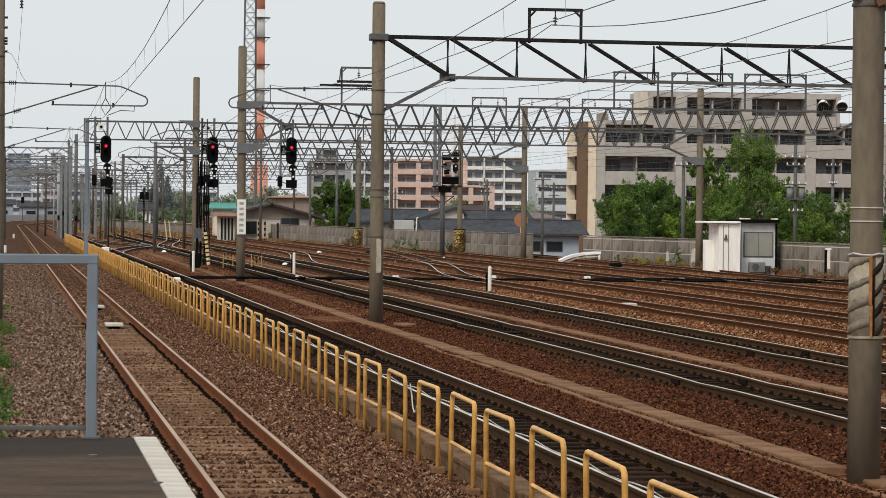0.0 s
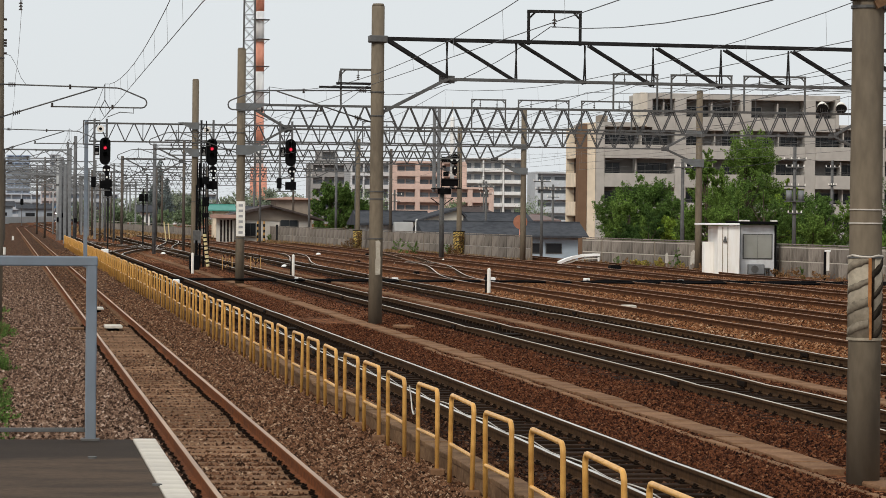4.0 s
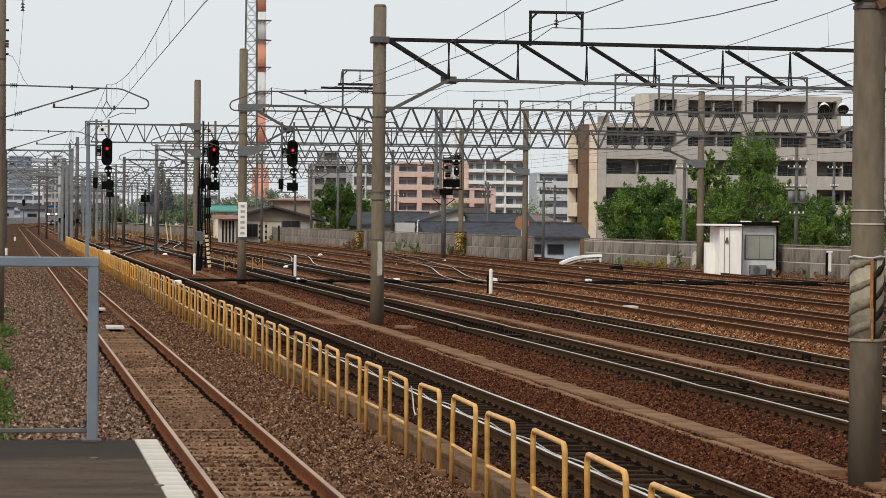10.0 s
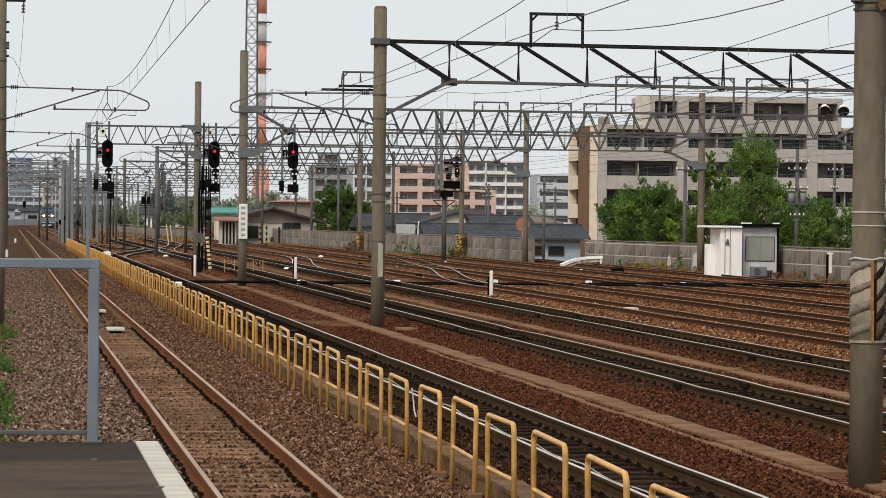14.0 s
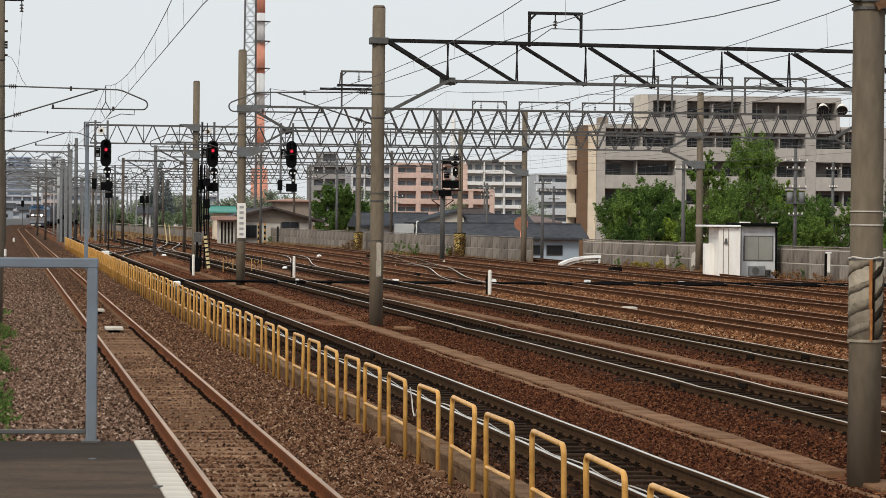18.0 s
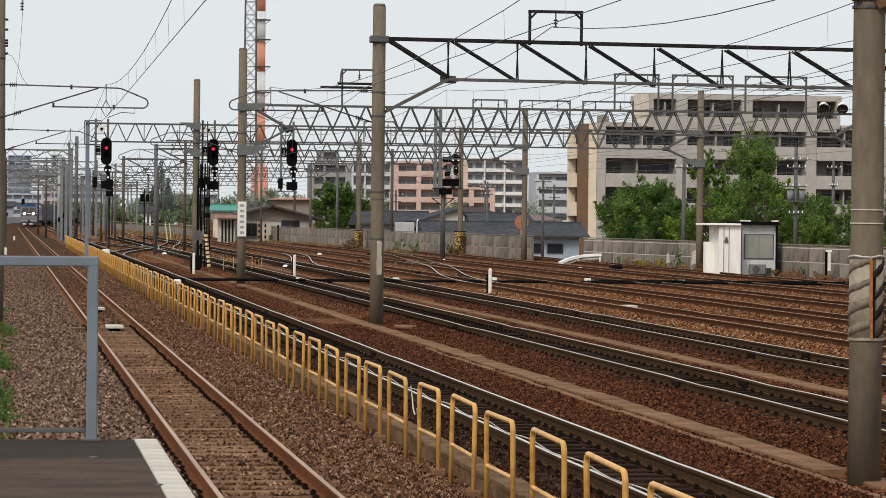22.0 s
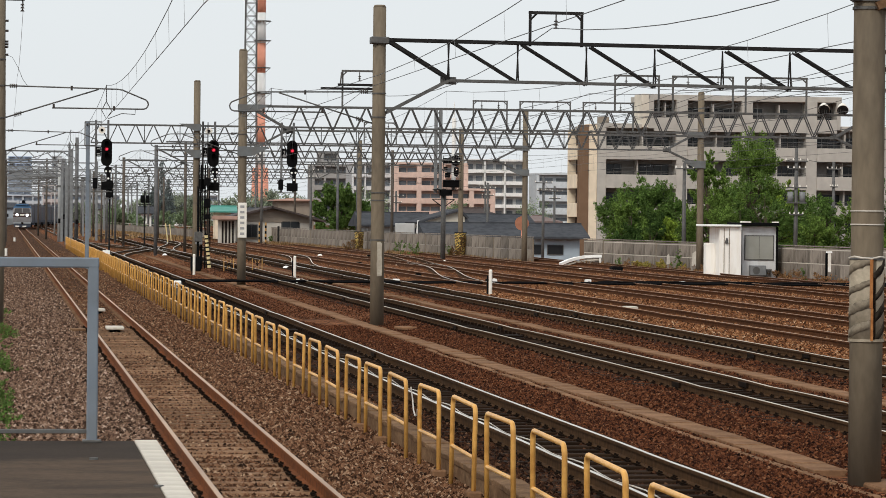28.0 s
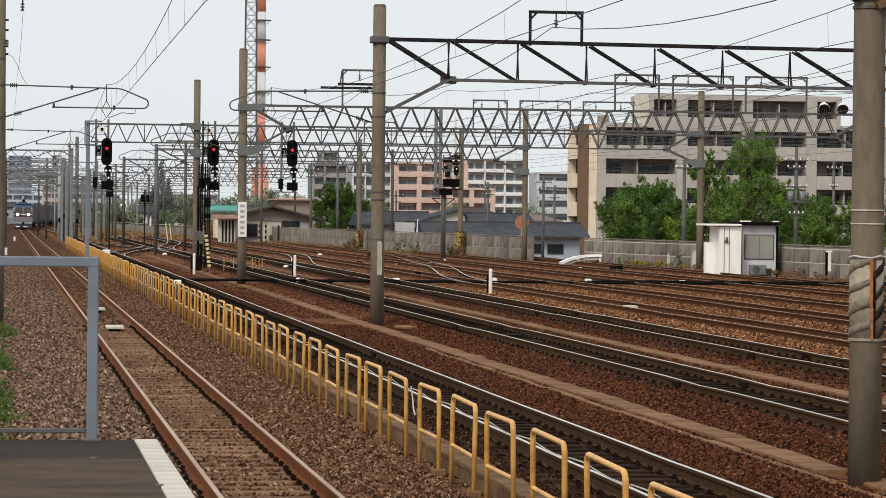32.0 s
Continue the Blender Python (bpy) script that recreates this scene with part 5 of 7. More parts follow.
M_ROOF = surf("dark_slate_roof", (0.064, 0.068, 0.077), (0.043, 0.046, 0.053), 0.5, 0.85, stain=(0.09, 0.093, 0.1), stain_size=2)
M_ROOF_BROWN = surf("brown_tile_roof", (0.07, 0.053, 0.049), (0.048, 0.036, 0.033), 0.4, 0.7)
M_ROOF_PINK = surf("faded_pink_brown_roof", (0.2, 0.15, 0.14), (0.15, 0.11, 0.1), 0.4, 0.7)
M_DARKGAP = surf("dark_door_gap", (0.03, 0.026, 0.023), (0.02, 0.017, 0.015), 0.3, 0.8)
M_WALLCREAM = wall_mat("cream_gable_wall", (0.6, 0.56, 0.48))
M_GREENROOF = surf("green_metal_roof", (0.09, 0.30, 0.25), (0.07, 0.24, 0.2), 0.5, 0.5)


def apartment(name, cx, y, width, floors, storey, z0, wall, label, bays, depth=12.0, parapet=0.42, recess_dim=0.8, pane=0.36, glass=None, pier_w=0.55):
    """A block with balcony bands: deep recesses with window panes between parapets and piers."""
    t = thing(name, (cx, y, z0), label, "apartment building", "buildings beyond the yard")
    h = floors * storey
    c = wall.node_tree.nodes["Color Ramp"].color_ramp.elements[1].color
    # the core repeats the wall colour, dimmed to imitate shade behind the balconies
    back = wall_mat("shade_dimmed_wall", tuple(k * recess_dim for k in c[:3]))
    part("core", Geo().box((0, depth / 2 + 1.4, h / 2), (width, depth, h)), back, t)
    part("roof_edge", Geo().box((0, depth / 2 + 0.7, h + 0.2), (width + 0.1, depth + 1.6, 0.5), 0.03), wall, t)
    bw = width / bays
    pier = Geo().box((0, 0.7, h / 2), (pier_w, 1.4, h), 0.02).mesh("pier")
    for i in range(bays + 1):
        part("pier", pier, wall, t, at=(-width / 2 + bw * i + (0.28 if i == 0 else -0.28 if i == bays else 0), 0, 0))
    pm = Geo().box((0, 0, 0), (bw - 0.5, 0.16, storey * parapet), 0.02).mesh("parapet")
    slab = Geo().box((0, 0.72, 0), (bw - 0.5, 1.36, 0.18)).mesh("balcony_slab")
    wm = Geo().box((0, 0, 0), (bw * pane, 0.08, storey * 0.62)).mesh("window")
    rl = Geo().box((0, 0, 0), (bw - 0.5, 0.05, 0.05)).mesh("handrail")
    for f in range(floors):
        for i in range(bays):
            x = -width / 2 + bw * (i + 0.5)
            b = part("balcony", pm, wall, t, at=(x, 0.05, f * storey + storey * parapet / 2 - 0.1))
            part("balcony_slab", slab, wall, t, at=(x, 0, f * storey - 0.02))
            for s in (-0.22, 0.24):
                w = part("window", wm, glass or M_FARGLASS, t, at=(x + bw * s, 1.38, f * storey + storey * 0.42))
            part("handrail", rl, M_STEEL, t, at=(x, 0.05, f * storey + storey * (parapet + 0.07)))
    return t


# brown of the stair landings, darkened in colour to stand in for shade
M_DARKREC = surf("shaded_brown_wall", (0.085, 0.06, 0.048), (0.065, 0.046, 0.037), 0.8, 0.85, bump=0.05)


def yard_apartments():
    """The long beige block behind the trees, with a stair tower at its end."""
    t = thing("apartment_building", (0, 310, 0.1), "five-storey beige tiled apartment block with brown stair tower", "apartment building", "buildings beyond the yard")
    st, B = 2.98, WALLS["beige"]
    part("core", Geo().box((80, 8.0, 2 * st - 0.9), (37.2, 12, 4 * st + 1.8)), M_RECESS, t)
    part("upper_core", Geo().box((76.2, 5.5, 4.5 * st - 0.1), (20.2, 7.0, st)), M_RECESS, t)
    part("roof", Geo().box((76.2, 4.6, 5 * st + 0.22), (20.7, 8.9, 0.6), 0.04), B, t)
    part("roof", Geo().box((63.5, 7.2, 4 * st + 0.2), (5.4, 13.9, 0.5), 0.04), B, t)
    part("roof", Geo().box((92.5, 7.2, 4 * st + 0.2), (12.0, 13.9, 0.5), 0.04), B, t)
    part("penthouse", Geo().box((65.58, 2.0, 4.5 * st + 0.3), (0.74, 4.0, st + 0.5), 0.03), WALLS["palecream"], t, "cream rendered stair head")
    part("plant_room", Geo().box((61.9, 4.0, 4 * st + 0.75), (0.9, 2.0, 0.9), 0.03), WALLS["taupe"], t, "low brown roof box")
    part("terrace_wall", Geo().box((67.3, 0.0, 4 * st + 0.55), (2.9, 0.2, 1.2), 0.02), B, t)
    for x0, x1, top in ((60.55, 61.47, 4), (65.95, 66.47, 5), (68.87, 70.07, 5), (75.84, 76.98, 5), (82.73, 83.88, 5), (86.0, 86.4, 5), (90.2, 91.4, 4), (96.6, 98.6, 4)):
        z0 = 4 * st if x0 in (65.95, 86.0) else -1.8
        part("pier", Geo().box(((x0 + x1) / 2, 1.0, (z0 + top * st) / 2), (x1 - x0, 2.0, top * st - z0), 0.02), B, t)
    bays = [(61.47, 68.87, range(4)), (66.47, 68.87, range(4, 5)), (70.07, 75.84, range(5)), (76.98, 82.73, range(5)), (83.88, 90.2, range(4)), (83.88, 86.0, range(4, 5)), (91.4, 96.6, range(4))]
    r = random.Random(9)
    for x0, x1, floors in bays:
        w, c = x1 - x0, (x0 + x1) / 2
        pm = Geo().box((0, 0, 0), (w, 0.18, 1.42), 0.02).mesh("balcony")
        sl = Geo().box((0, 0.9, 0), (w, 1.8, 0.16)).mesh("balcony_slab")
        rl = Geo().box((0, 0, 0), (w, 0.05, 0.05)).mesh("handrail")
        wm = Geo().box((0, 0, 0), (w * 0.2, 0.1, 2.0), 0.01).mesh("window")
        fm = Geo().box((0, 0, 0), (w * 0.23, 0.06, 2.1), 0.01).mesh("window_frame")
        mu = Geo().box((0, 0, 0), (0.08, 0.04, 2.0)).mesh("mullion")
        bal = Geo().box((0, 0, 0), (w, 0.04, 0.04)).mesh("balcony_rail")
        for f in floors:
            z = f * st
            b = part("balcony", pm, B, t, at=(c, 0.0, z + 0.39))
            part("balcony_slab", sl, B, t, at=(c, 0, z))
            part("handrail", rl, M_STEEL, t, at=(c, 0, z + 1.42))
            part("balcony_rail", bal, M_STEEL, t, at=(c, 0, z + 1.27))
            for k in (0.16, 0.37, 0.63, 0.84):
                if r.random() < 0.88:
                    fr = part("window", fm, M_STEEL if r.random() < 0.4 else B, t, at=(x0 + w * k, 1.98, z + 1.2))
                    part("pane", wm, M_GLASS, fr, at=(0, -0.04, 0))
                    part("mullion", mu, M_STEEL, fr, at=(0, -0.1, 0))
            part("partition", Geo().box((c + w * r.uniform(-0.05, 0.05), 1.2, z + 1.35), (0.12, 1.5, 2.5)), B, t)
    # stair tower, with open landings on its side
    part("tower_wall", Geo().box((59.15, 0.6, 5.2), (0.94, 1.2, 13.9), 0.02), WALLS["brown"], t, "brown tiled tower wall")
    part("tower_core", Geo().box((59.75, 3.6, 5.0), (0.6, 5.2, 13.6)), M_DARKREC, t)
    part("tower_wall", Geo().box((60.08, 2.6, 5.3), (0.9, 5, 13.9), 0.02), WALLS["cream"], t, "cream tower strip")
    part("tower_wall", Geo().box((59.2, 6.3, 5.0), (1.2, 0.3, 13.6), 0.02), WALLS["cream"], t, "cream tower strip")
    for f in range(4):
        part("stair_parapet", Geo().box((58.68, 3.8, f * st + 0.35), (0.2, 5.0, 1.45), 0.02), WALLS["cream"], t, "cream stair landing parapet")
    for x in (80.5, 83.9):
        part("roof_tank", Geo().tube([(x, 5, 5 * st + 0.3), (x, 5, 5 * st + 0.75)], 0.5, 12), M_STEEL, t)
    part("roof_rail", Geo().bar((66, 1, 5 * st + 0.5), (86, 1, 5 * st + 0.5), 0.05, 0.05), M_STEEL, t)


yard_apartments()
apartment("apartment_building", 97.6, 700, 16.8, 5, 3.0, -0.4, WALLS["pink"], "salmon and grey apartment block with dark balconies", 3, pane=0.4, recess_dim=0.7, pier_w=1.1)
apartment("apartment_building", 105.6, 690, 10.4, 3, 3.0, -0.4, WALLS["pink"], "lower salmon wing of an apartment block", 2, pane=0.4, recess_dim=0.7, pier_w=1.1)
apartment("apartment_building", 119.0, 740, 15.0, 6, 2.85, -0.8, WALLS["white"], "off-white apartment block with balconies", 3, recess_dim=0.55, pane=0.3, parapet=0.3, pier_w=0.3)
apartment("apartment_building", 84.4, 705, 9.4, 5, 3.0, -0.4, WALLS["pale"], "pale grey apartment block", 3, recess_dim=0.6, parapet=0.32, pier_w=0.3)
apartment("apartment_building", 86.5, 800, 13.0, 5, 3.1, 0, WALLS["midgrey"], "grey apartment block behind the lattice beams", 4, recess_dim=0.7)
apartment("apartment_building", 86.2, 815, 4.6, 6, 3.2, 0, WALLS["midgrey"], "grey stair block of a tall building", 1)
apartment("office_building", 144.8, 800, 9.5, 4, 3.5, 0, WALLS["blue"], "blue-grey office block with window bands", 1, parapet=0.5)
apartment("apartment_building", 6.8, 1500, 11.5, 9, 3.25, 0, WALLS["haze"], "tall hazy blue-grey apartment tower in the distance", 3, recess_dim=0.9, glass=M_HAZEGLASS)
apartment("apartment_building", 24.8, 1500, 5.0, 9, 3.3, 0, WALLS["hazegrey"], "slim distant grey tower", 2, recess_dim=0.9, glass=M_HAZEGLASS)
apartment("apartment_building", 27, 1100, 16.0, 4, 3.0, 0, WALLS["hazegrey"], "low pale distant building", 4, recess_dim=0.9, glass=M_HAZEGLASS)


apartment("apartment_building", 21.0, 1300, 11.0, 4, 3.4, 0, WALLS["hazepink"], "pale pink distant building behind the gantries", 3, recess_dim=0.92, glass=M_HAZEGLASS)
apartment("apartment_building", 40.0, 1350, 20.0, 3, 3.3, 0, WALLS["hazegrey"], "low grey distant building behind the gantries", 5, recess_dim=0.92, glass=M_HAZEGLASS)
apartment("apartment_building", 7.0, 1250, 16.0, 3, 3.0, 0, WALLS["hazegrey"], "low grey distant building at the end of the line", 4, recess_dim=0.92, glass=M_HAZEGLASS)
apartment("apartment_building", 70.0, 1200, 26.0, 3, 3.2, 0, WALLS["hazegrey"], "long low grey distant building", 6, recess_dim=0.92, glass=M_HAZEGLASS)


def house(cx, y, w, d, eave, ridge, wall, roof, label, hip=True, windows=()):
    """A small house with a pitched roof, ridge along x."""
    t = thing("house", (cx, y, -0.35), label, "house", "houses beyond the fence")
    part("wall", Geo().box((0, 0, eave / 2 - 0.75), (w, d, eave + 1.5), 0.02), wall, t)
    o, k = 0.7, (min(w * 0.32, d * 0.55) if hip else -0.0)
    rf = Geo()
    a = [(-w / 2 - o, -d / 2 - o, eave), (w / 2 + o, -d / 2 - o, eave), (w / 2 + o, d / 2 + o, eave), (-w / 2 - o, d / 2 + o, eave)]
    b = [(-w / 2 - (0 if hip else o) + k, 0, ridge), (w / 2 + (0 if hip else o) - k, 0, ridge)]
    low = [(x, yy, z - 0.16) for x, yy, z in a]
    rf.add(a + b + low, [(0, 1, 5, 4), (2, 3, 4, 5), (1, 2, 5), (3, 0, 4), (0, 6, 7, 1), (1, 7, 8, 2), (2, 8, 9, 3), (3, 9, 6, 0), (6, 9, 8, 7)])
    part("roof", rf, roof, t)
    part("ridge_cap", Geo().bar(b[0], b[1], 0.3, 0.14), roof, t)
    for x, z, ww, hh in windows:
        f = part("window", Geo().box((x, -d / 2 - 0.02, z), (ww, 0.1, hh), 0.01), M_STEEL, t)
        part("pane", Geo().box((x, -d / 2 - 0.06, z), (ww - 0.12, 0.06, hh - 0.12)), M_GLASS, f)
    return t


gl = thing("house", (25.74, 297, -0.35), "single-storey white house with a low brown gable over its front", "house", "houses beyond the fence")
part("wall", Geo().prism([(-3.6, -0.6), (4.0, -0.6), (4.0, 2.72), (0, 3.55), (-3.6, 2.8)], 0, 8), WALLS["ivory"], gl)
# taupe sheet added over the upper wall to imitate shade below the roof
part("gable_board", Geo().prism([(-3.55, 2.3), (3.95, 2.2), (3.95, 2.7), (0, 3.5), (-3.55, 2.78)], -0.1, -0.01), WALLS["taupe"], gl, "brown sheet standing in for shade on the gable wall")
for a, b in (((-4.1, 2.78), (0.06, 3.82)), ((-0.06, 3.82), (5.2, 2.45))):
    part("roof", Geo().prism([a, b, (b[0], b[1] - 0.17), (a[0], a[1] - 0.17)][::-1], -1.0, 8.6), M_ROOF_BROWN, gl, "dark brown tiled roof slope")
    part("barge_board", Geo().prism([(a[0], a[1] - 0.02), (b[0], b[1] - 0.02), (b[0], b[1] - 0.2), (a[0], a[1] - 0.2)][::-1], -1.06, -1.004), M_ROOF_BROWN, gl)
for x, z, ww, hh in ((-1.95, 1.35, 1.0, 1.15), (1.85, 1.98, 1.7, 0.68)):
    f = part("window", Geo().box((x, -0.02, z), (ww + 0.16, 0.1, hh + 0.16), 0.01), M_STEEL, gl)
    for k in (-0.25, 0.25):
        part("pane", Geo().box((x + ww * k, -0.08, z), (ww * 0.47, 0.05, hh)), M_GLASS, f)
    part("sill", Geo().box((x, -0.1, z - hh / 2 - 0.1), (ww + 0.3, 0.2, 0.06), 0.01), M_CONC, f)
part("door", Geo().box((-2.9, -0.03, 1.0), (0.75, 0.08, 1.9), 0.01), WALLS["grey"], gl, "pale flush door")
part("downpipe", Geo().tube([(3.85, -0.12, -0.4), (3.85, -0.12, 2.5)], 0.05, 8), M_STEEL, gl)
sh_ = thing("shed", (21.2, 293.5, -0.35), "small white shed with dark slatted doors and a pink-brown fascia", "shed", "houses beyond the fence")
part("wall", Geo().box((0, 1.5, 1.0), (1.5, 3.0, 3.0), 0.02), WALLS["ivory"], sh_)
for k in range(4):
    part("door_slat", Geo().box((-0.5 + 0.33 * k, -0.03, 1.25), (0.17, 0.06, 2.1)), M_DARKGAP, sh_, "dark upright gap")
part("roof", Geo().box((0.1, 1.2, 2.62), (2.9, 4.4, 0.36), 0.03), WALLS["pinkroof"], sh_, "pink-brown fascia roof")
house(23.2, 330, 1.7, 3, 3.3, 3.85, WALLS["cream"], M_GREENROOF, "small house with a green metal roof", False)
house(39.3, 420, 5.0, 8, 5.0, 5.2, WALLS["taupe"], WALLS["pinkroof"], "low building with a salmon flat roof", True)
house(38.9, 239.2, 11.7, 6.4, 1.45, 2.5, WALLS["lightblue"], M_ROOF, "long low pale blue house with a dark slate roof", False, ((3.9, 0.45, 1.3, 0.8), (2.4, 0.45, 0.8, 0.8)))
house(33.6, 266, 5.2, 8, 2.2, 3.28, WALLS["grey"], M_ROOF, "grey house with a dark slate roof", False)
house(42.9, 266, 4.4, 8, 2.3, 3.22, WALLS["grey"], M_ROOF, "small house with a dark slate roof", False)
yp = thing("concrete_pole", (27.85, 241.0, 0), "round grey concrete pole before the rear fence", "pole")
pole(yp, 0, 0, 8.6, bands=(5.6, 7.0))
house(53.2, 304, 2.6, 6, 2.6, 3.15, WALLS["grey"], M_ROOF_PINK, "house with a faded pinkish brown roof", True)
gh = thing("house", (37.2, 250, -0.35), "white gabled house end with dark sloping roof", "house", "houses beyond the fence")
part("wall", Geo().prism([(-3.2, -1.5), (0.5, -1.5), (0.5, 2.9), (0.05, 3.4), (-3.2, 2.45)], 0, 7), M_WALLCREAM, gh)
part("roof", Geo().bar((-3.6, 3.3, 2.42), (0.05, 3.3, 3.52), 7.4, 0.16).bar((0.05, 3.3, 3.52), (0.75, 3.3, 2.85), 7.4, 0.16), M_ROOF, gh)
solid("grey_shed", Geo().box((31.45, 240.5, 0.2), (1.45, 1.0, 3.7), 0.03), WALLS["grey"], "plain grey shed behind the fence", "shed")
solid("white_tarp", Geo().prism([(-0.4, -1.7), (0.4, -1.7), (0.16, 0.9), (0.05, 2.3), (-0.06, 2.3), (-0.16, 0.9)], -0.15, 0.15), M_CLEANWHITE, "white wrapped bundle beside a shed", "bundle", at=(32.4, 239.6, 0.0))
house(64, 420, 9, 8, 2.6, 4.2, WALLS["white"], M_ROOF_BROWN, "white house with a brown roof", True)
house(60.5, 380, 5, 8, 2.0, 3.3, WALLS["white"], M_ROOF, "white house with a dark roof", False)
house(24.6, 540, 1.6, 4, 3.0, 4.2, WALLS["white"], M_ROOF, "white gabled house among trees", False)

# ---- red and white mast beyond the town ----
# orange-red paint, lightened so the colour includes haze over the distant chimney
M_ORANGE = surf("haze_paled_orange_paint", (0.9, 0.4, 0.28), (0.84, 0.36, 0.24), 2, 0.6)
ch = thing("chimney", (74.4, 900, 0), "tall chimney with red and white bands and ring platforms", "chimney")
for k, (z0, z1) in enumerate(((0, 16.3), (16.3, 22.8), (22.8, 33.2), (33.2, 44.4), (44.4, 53.2), (53.2, 62.2), (62.2, 72), (72, 82))):
    r0 = 2.7 if z0 < 16 else 1.5 - 0.004 * z0
    red = k in (0, 2, 4, 6)
    part("band", Geo().tube([(0, 0, z0), (0, 0, z1)], r0, 20, (2.4 if z0 < 16 else r0 - 0.03)), M_ORANGE if red else M_CLEANWHITE, ch, "red band" if red else "white band", round_=True)
for z in (38.2, 45.8, 53.8, 59.6):
    part("ring_platform", Geo().tube([(0.3, 0, z), (0.3, 0, z + 0.2)], 2.6, 16), M_STEEL, ch)
    for s in (-1, 1):
        part("ring_stay", Geo().bar((s * 1.2, -1, z - 1.2), (0.3 + s * 2.3, -1, z), 0.13, 0.13), M_STEEL, ch)
lt = thing("lattice_tower", (70.9, 895, 0), "slender grey lattice tower beside the chimney", "tower")
for sx in (-1, 1):
    for sy in (-1, 1):
        part("leg", Geo().tube([(sx * 2.3, sy * 2.3, 0), (sx * 1.75, sy * 1.75, 36), (sx * 1.45, sy * 1.45, 85)], 0.16, 6), M_STEEL, lt)
for i in range(22):
    z0, z1 = i * 3.8, i * 3.8 + 3.8
    w0, w1 = 2.3 - 0.01 * z0, 2.3 - 0.01 * z1
    for s in (-1, 1):
        part("brace", Geo().bar((-w0, s * w0, z0), (w1, s * w1, z1), 0.13, 0.13).bar((w0, s * w0, z0), (-w1, s * w1, z1), 0.13, 0.13).bar((-w1, s * w1, z1), (w1, s * w1, z1), 0.13, 0.13), M_STEEL, lt)


# ---- low walls and sheds at the far end of the yard ----
fw = thing("retaining_wall", (0, 0, 0), "grey low retaining wall along the far curve", "wall", kind="structure")
WP = [(-2.6, 420), (-2.8, 520), (-2.0, 600), (1.5, 680), (9.0, 760), (22, 850)]
for (xa, ya), (xb, yb) in zip(WP, WP[1:]):
    part("wall_panel", Geo().bar((xa, ya, 0.35), (xb, yb, 0.35), 0.3, 1.7), WALLS["grey"], fw)
for cx, y, w, eave, ridge, wl_, lab in ((10.5, 860, 13, 3.6, 4.8, "slate", "long pale shed beyond the far tracks"), (-1.5, 900, 8, 4.2, 5.6, "slate", "white shed beyond the far tracks"), (24, 870, 12, 4.0, 5.2, "grey", "pale shed behind the far gantries"), (38, 760, 12, 3.5, 4.6, "white", "white low building behind trees"), (52, 640, 10, 3.2, 4.4, "pale", "pale low house row")):
    house(cx, y, w, 8, eave, ridge, WALLS[wl_], M_ROOF, lab, False, ((-w * 0.25, 1.9, w * 0.2, 1.0), (w * 0.2, 1.9, w * 0.2, 1.0)))
for x, y, h in ((0.9, 300, 0.45), (0.05, 205, 0.5)):
    t = thing("ground_marker", (x, y, -0.3), "small pale trackside marker post", "marker post", "far marker posts")
    part("shaft", Geo().tube([(0, 0, 0), (0, 0, h)], 0.1, 8), M_WHITE, t)
for x, y, z in ((3.23, 560, 4.2),):
    t = thing("far_signal", (x, y, 0), "small black colour-light signal on a post far down the line", "signal", "far signals")
    part("post", Geo().tube([(0, 0, -0.3), (0, 0, z)], 0.08, 8), M_STEEL, t)
    hd = Geo()
    capsule(hd, 0, z, 0.6, 1.2, -0.15, 0.05, 8)
    part("head", hd, M_BLACK, t)

# ---- trees ----
def leaf_mat(name, c):
    m = island(surf(name, c, tuple(k * 0.6 for k in c), 0.4, 0.8, bump=0), 0.62)
    n, l = m.node_tree.nodes, m.node_tree.links
    b = n["Principled BSDF"]
    b.inputs["Specular IOR Level"].default_value = 0.1
    thin, mix = n.new("ShaderNodeBsdfTranslucent"), n.new("ShaderNodeMixShader")
    l.new(b.inputs["Base Color"].links[0].from_socket, thin.inputs[0])
    mix.inputs[0].default_value = 0.36
    l.new(b.outputs[0], mix.inputs[1])
    l.new(thin.outputs[0], mix.inputs[2])
    l.new(mix.outputs[0], n["Material Output"].inputs[0])
    return m


LEAF = leaf_mat("green_leaves", (0.135, 0.225, 0.055))
LEAF_MID = leaf_mat("mid_green_leaves", (0.2, 0.31, 0.07))
LEAF_DARK = leaf_mat("dark_green_leaves", (0.075, 0.135, 0.036))
LEAF_LIGHT = leaf_mat("light_green_leaves", (0.3, 0.42, 0.065))
# the three far foliage colours below carry the distance haze in their tint
LEAF_FAR = leaf_mat("haze_dulled_leaves", (0.27, 0.35, 0.2))
LEAF_FAR2 = leaf_mat("haze_paled_leaves", (0.36, 0.41, 0.3))
LEAF_HAZE = leaf_mat("haze_tinted_needles", (0.24, 0.285, 0.28))
M_BARK = surf("bark", (0.11, 0.085, 0.065), (0.06, 0.046, 0.036), 0.1, 0.95, stretch=(1, 1, 0.3))


